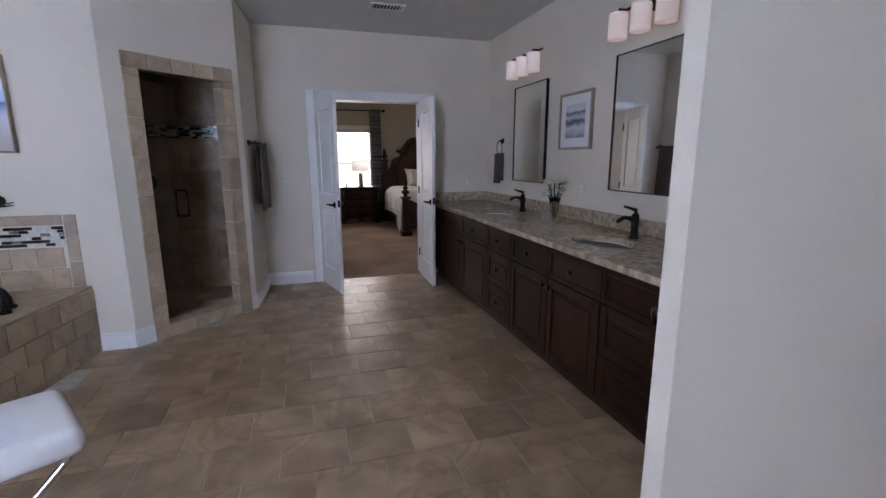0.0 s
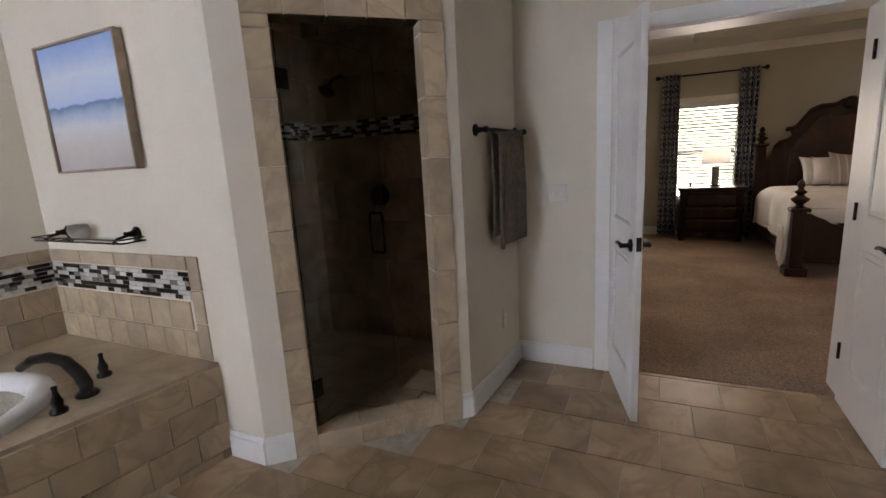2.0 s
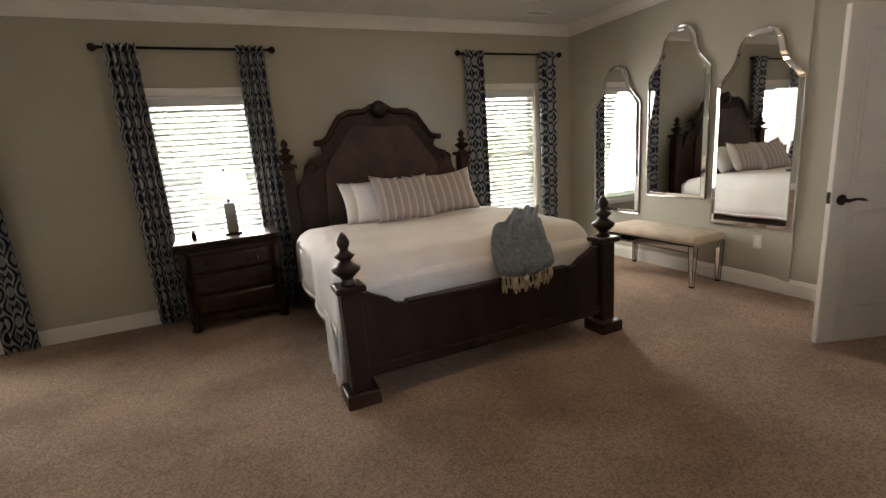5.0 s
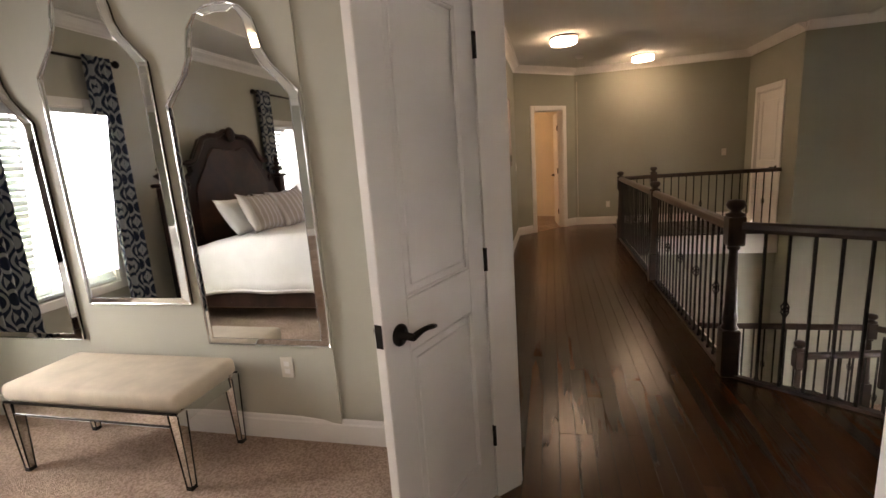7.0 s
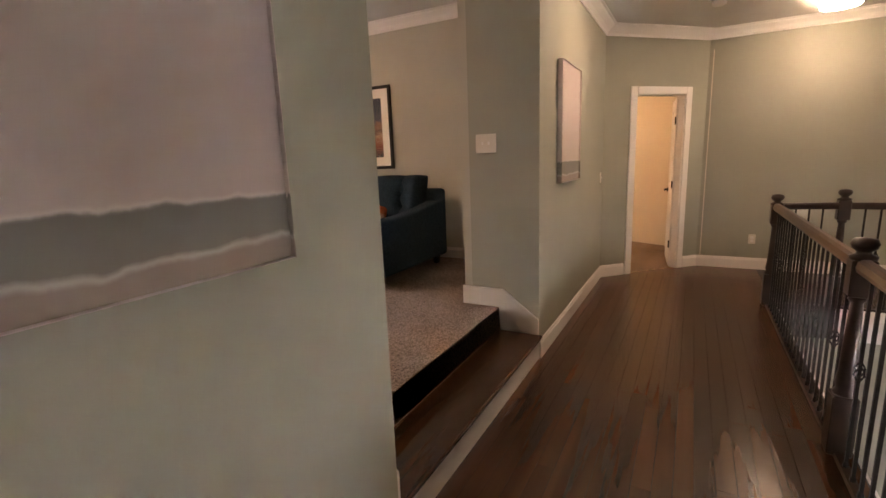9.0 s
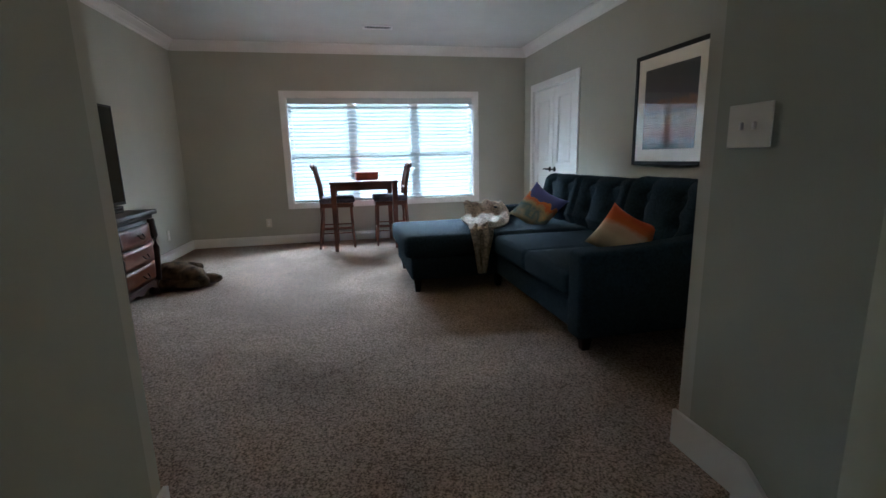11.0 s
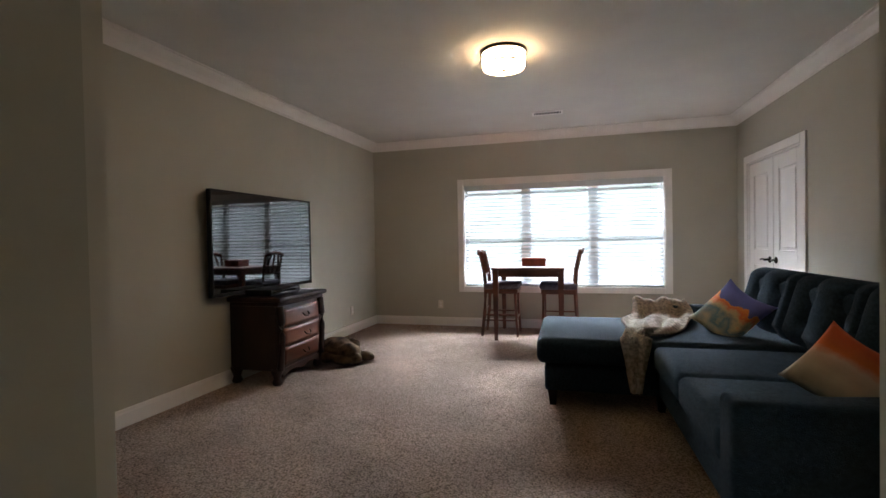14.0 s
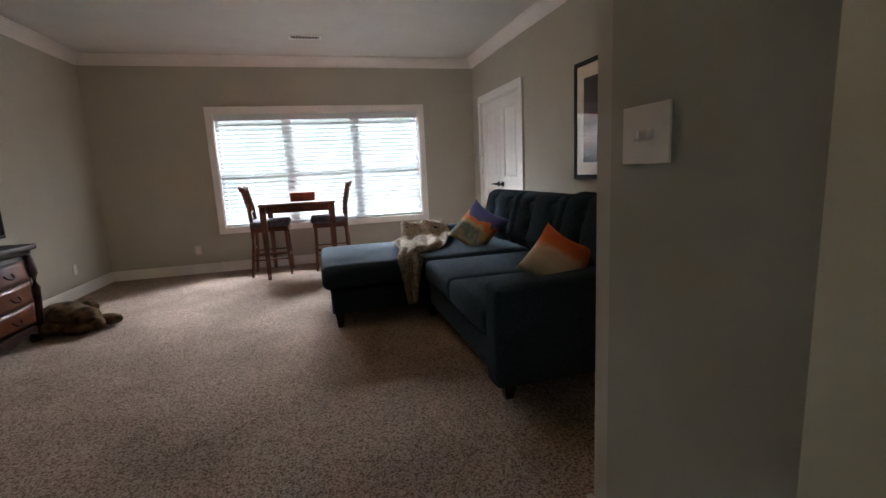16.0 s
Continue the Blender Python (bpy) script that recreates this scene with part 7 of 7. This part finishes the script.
tagged(part("plush_toy", bm, FUR, None, "", True), "brown and dark plush toy lying on the carpet", "plush toy")


# counter-height table and chairs
tbl = holder("dining_table", 7.31, 13.30, F)
tagged(tbl, "square dark mahogany counter-height table", "table")
sub("tabletop", box(-0.42, 0.42, -0.42, 0.42, 0.835, 0.865, 0.010, None, 2), REDWOOD, tbl)
for s in (-1, 1):
    sub("apron", box(-0.34, 0.34, s * 0.37 - 0.01, s * 0.37 + 0.01, 0.755, 0.835), REDWOOD, tbl)
    sub("apron", box(s * 0.37 - 0.01, s * 0.37 + 0.01, -0.34, 0.34, 0.755, 0.835), REDWOOD, tbl)
    for t in (-1, 1):
        q = bmesh.new()
        for k in range(1):
            lo = [q.verts.new((s * 0.375 + a * 0.021, t * 0.375 + b * 0.021, 0)) for a, b in ((-1, -1), (1, -1), (1, 1), (-1, 1))]
            hi = [q.verts.new((s * 0.375 + a * 0.034, t * 0.375 + b * 0.034, 0.835)) for a, b in ((-1, -1), (1, -1), (1, 1), (-1, 1))]
            for j in range(4):
                q.faces.new((lo[j], lo[(j + 1) % 4], hi[(j + 1) % 4], hi[j]))
            q.faces.new(lo[::-1])
            q.faces.new(hi)
        sub("leg", q, REDWOOD, tbl, "tapered leg")
bx = holder("wooden_box", 7.36, 13.28, F + 0.865, 4)
tagged(bx, "small red wooden game box on the table", "box")
REDBOX = mat("red_wood_box", (0.30, 0.06, 0.03), 0.45, 12, 0.2, 0.1)
sub("body", box(-0.14, 0.14, -0.10, 0.10, 0, 0.065, 0.004), REDBOX, bx)
sub("lid", box(-0.145, 0.145, -0.105, 0.105, 0.066, 0.10, 0.005), REDBOX, bx, "lighter red lid")

SEATF = mat("grey_seat_fabric", (0.13, 0.12, 0.15), 0.9, 30, 0.2, 0.5, 160)


def bar_chair(m):
    """Counter chair facing +x: slatted back at -x, padded seat, rungs."""
    root = new("counter_chair")
    root.matrix_basis = m
    tagged(root, "mahogany counter chair with slatted back and padded seat", "chair", "chairs at the counter table")
    sub("seat", box(-0.21, 0.23, -0.21, 0.21, 0.585, 0.66, 0.03, None, 3), SEATF, root, "grey padded seat", True)
    sub("seat_frame", box(-0.20, 0.21, -0.20, 0.20, 0.53, 0.585, 0.006), REDWOOD, root)
    for s in (-1, 1):
        sub("front_leg", tube([(0.20, s * 0.185, 0), (0.185, s * 0.18, 0.3), (0.18, s * 0.175, 0.54)], [0.016, 0.02, 0.024], 4), REDWOOD, root)
        sub("back_leg", tube([(-0.235, s * 0.185, 0), (-0.20, s * 0.18, 0.3), (-0.185, s * 0.175, 0.58), (-0.20, s * 0.175, 0.80), (-0.255, s * 0.175, 1.05)], [0.017, 0.021, 0.024, 0.021, 0.018], 4), REDWOOD, root)
        sub("rung", tube([(-0.21, s * 0.18, 0.27), (0.19, s * 0.18, 0.27)], 0.010, 6), REDWOOD, root)
        sub("rung", tube([(-0.21, s * 0.18, 0.20), (0.19, s * 0.18, 0.20)], 0.010, 6), REDWOOD, root)
    sub("rung", tube([(0.19, -0.18, 0.22), (0.19, 0.18, 0.22)], 0.012, 6), REDWOOD, root)
    sub("rung", tube([(-0.21, -0.18, 0.32), (-0.21, 0.18, 0.32)], 0.010, 6), REDWOOD, root)
    sub("crest_rail", tube([(-0.258, -0.20, 1.02), (-0.275, -0.1, 1.055), (-0.28, 0, 1.065), (-0.275, 0.1, 1.055), (-0.258, 0.20, 1.02)], [0.02, 0.028, 0.03, 0.028, 0.02], 6), REDWOOD, root, "", True)
    sub("lower_rail", tube([(-0.20, -0.175, 0.76), (-0.205, 0.175, 0.76)], 0.014, 6), REDWOOD, root)
    for k in (-1, 0, 1):
        sub("slat", tube([(-0.203, k * 0.075, 0.76), (-0.235, k * 0.09 + 0.02 * k, 0.90), (-0.27, k * 0.07, 1.05)], [0.012, 0.015, 0.012], 5), REDWOOD, root)
    return root


c0 = bar_chair(pose(6.96, 13.33, F))
copy_thing(c0, pose(7.66, 13.33, F, 0, 0, 180))

CW = ((9.74, 13.83), (9.74, 8.5))
framed("framed_print", on_wall(*CW, 13.83 - 11.04, 1.375), 0.90, 0.935, VILLAGE, BLACK, "framed print of rooftops under a night sky, glazed", 0.10, 0.035, 0.035, True)
plate("wall_socket", on_wall((4.82, PB), (9.81, PB), 6.025 - 4.82, F + 0.30), 0.072, 0.115, "white plastic wall socket plate")
plate("wall_socket", on_wall((4.82, PB), (9.81, PB), 9.28 - 4.82, F + 0.30), 0.072, 0.115, "white plastic wall socket plate")
plate("wall_socket", on_wall(*TVW, 13.02 - 8.5, F + 0.30), 0.072, 0.115, "white plastic wall socket plate")

# ---- floor pieces ----
rng = random.Random(11)
P = 0.31
tile_mesh = {}


def floor_tile(x0, x1, y0, y1):
    key = (round(x1 - x0, 3), round(y1 - y0, 3))
    if key not in tile_mesh:
        me = bpy.data.meshes.new("floor_tile")
        q = box(0.002, key[0] - 0.002, 0.002, key[1] - 0.002, -0.006, 0.0, 0.0018)
        q.to_mesh(me)
        q.free()
        me.materials.append(TILE)
        tile_mesh[key] = me
    return share("tile", tile_mesh[key], bath_floor, Matrix.Translation((x0, y0, 0.0)))


row = 0
y = 3.83 - 0.308 * 12
while y < 6.03:
    y2 = min(y + 0.308, 6.03)
    x = -0.46 - 0.318 * 10 + (0.159 if row % 2 else 0.0)
    while x < 0.98:
        x2 = min(x + 0.318, 0.98)
        cx, cy = (x + x2) / 2, (y + y2) / 2
        ok = x > -2.3 and not (cy > 4.50 and cx < -1.03 and cy - 4.46 > (cx + 1.895) * 0.96 - 0.1) and not (cy > 5.95 and (cx < -0.6 or cx > 0.9)) and x2 - x > 0.03 and y2 - y > 0.03
        if ok and y > 0.3:
            floor_tile(x, x2, y, y2)
        x += 0.318
    y += 0.308
    row += 1

# oak boards of the landing run along the hall
W = 0.083
poly = [(3.10, 6.22), (3.6, 5.3), (5.0, 5.3), (5.34, 5.72), (5.58, 6.0), (5.72, RY - 0.07), (10.27, RY - 0.07), (10.40, 5.88), (10.40, 4.17), (11.79, 4.17), (11.79, 6.98), (10.78, HY), (4.98, HY)]


def crossings(yy):
    xs = []
    for k in range(len(poly)):
        (xa, ya), (xb, yb) = poly[k], poly[(k + 1) % len(poly)]
        if (ya <= yy) != (yb <= yy):
            xs.append(xa + (yy - ya) / (yb - ya) * (xb - xa))
    return sorted(xs)


boards = [[], []]
y = 4.17
while y < HY - 0.01:
    y2 = min(y + W, HY)
    lo, hi = crossings(y + 0.002), crossings(y2 - 0.002)
    for k in range(0, min(len(lo), len(hi)) - 1, 2):
        a, b = min(lo[k], hi[k]), min(lo[k + 1], hi[k + 1]) if y < 6.9 else max(lo[k + 1], hi[k + 1])
        x = a - 0.15 if k == 0 and y > 6.25 else a
        while x < b - 0.05:
            L = 0.7 + 1.3 * rng.random()
            x2 = min(b, x + L)
            boards[0 if y > RY - 0.08 else 1].append((x, x2, y, y2))
            x = x2
    y = y2
near = boards[0][:280]
for x, x2, y, y2 in near:
    q = box(0.0006, x2 - x - 0.0006, 0.0006, y2 - y - 0.0006, -0.005, 0.0, 0.0012)
    o = sub("board", q, WOODFLOOR, hall_floor)
    o.matrix_basis = Matrix.Translation((x, y, 0.0))
rest = boards[1] + boards[0][280:]
bm = bmesh.new()
for x, x2, y, y2 in rest:
    vs = [bm.verts.new((px, py, pz)) for pz in (-0.0055, 0.0) for px, py in ((x + 0.0006, y + 0.0006), (x2 - 0.0006, y + 0.0006), (x2 - 0.0006, y2 - 0.0006), (x + 0.0006, y2 - 0.0006))]
    bm.faces.new(vs[4:])
    for k in range(4):
        bm.faces.new((vs[k], vs[(k + 1) % 4], vs[4 + (k + 1) % 4], vs[4 + k]))
tagged(part("boards", bm, WOODFLOOR, hall_floor, "dark oak boards"), kind="stuff")
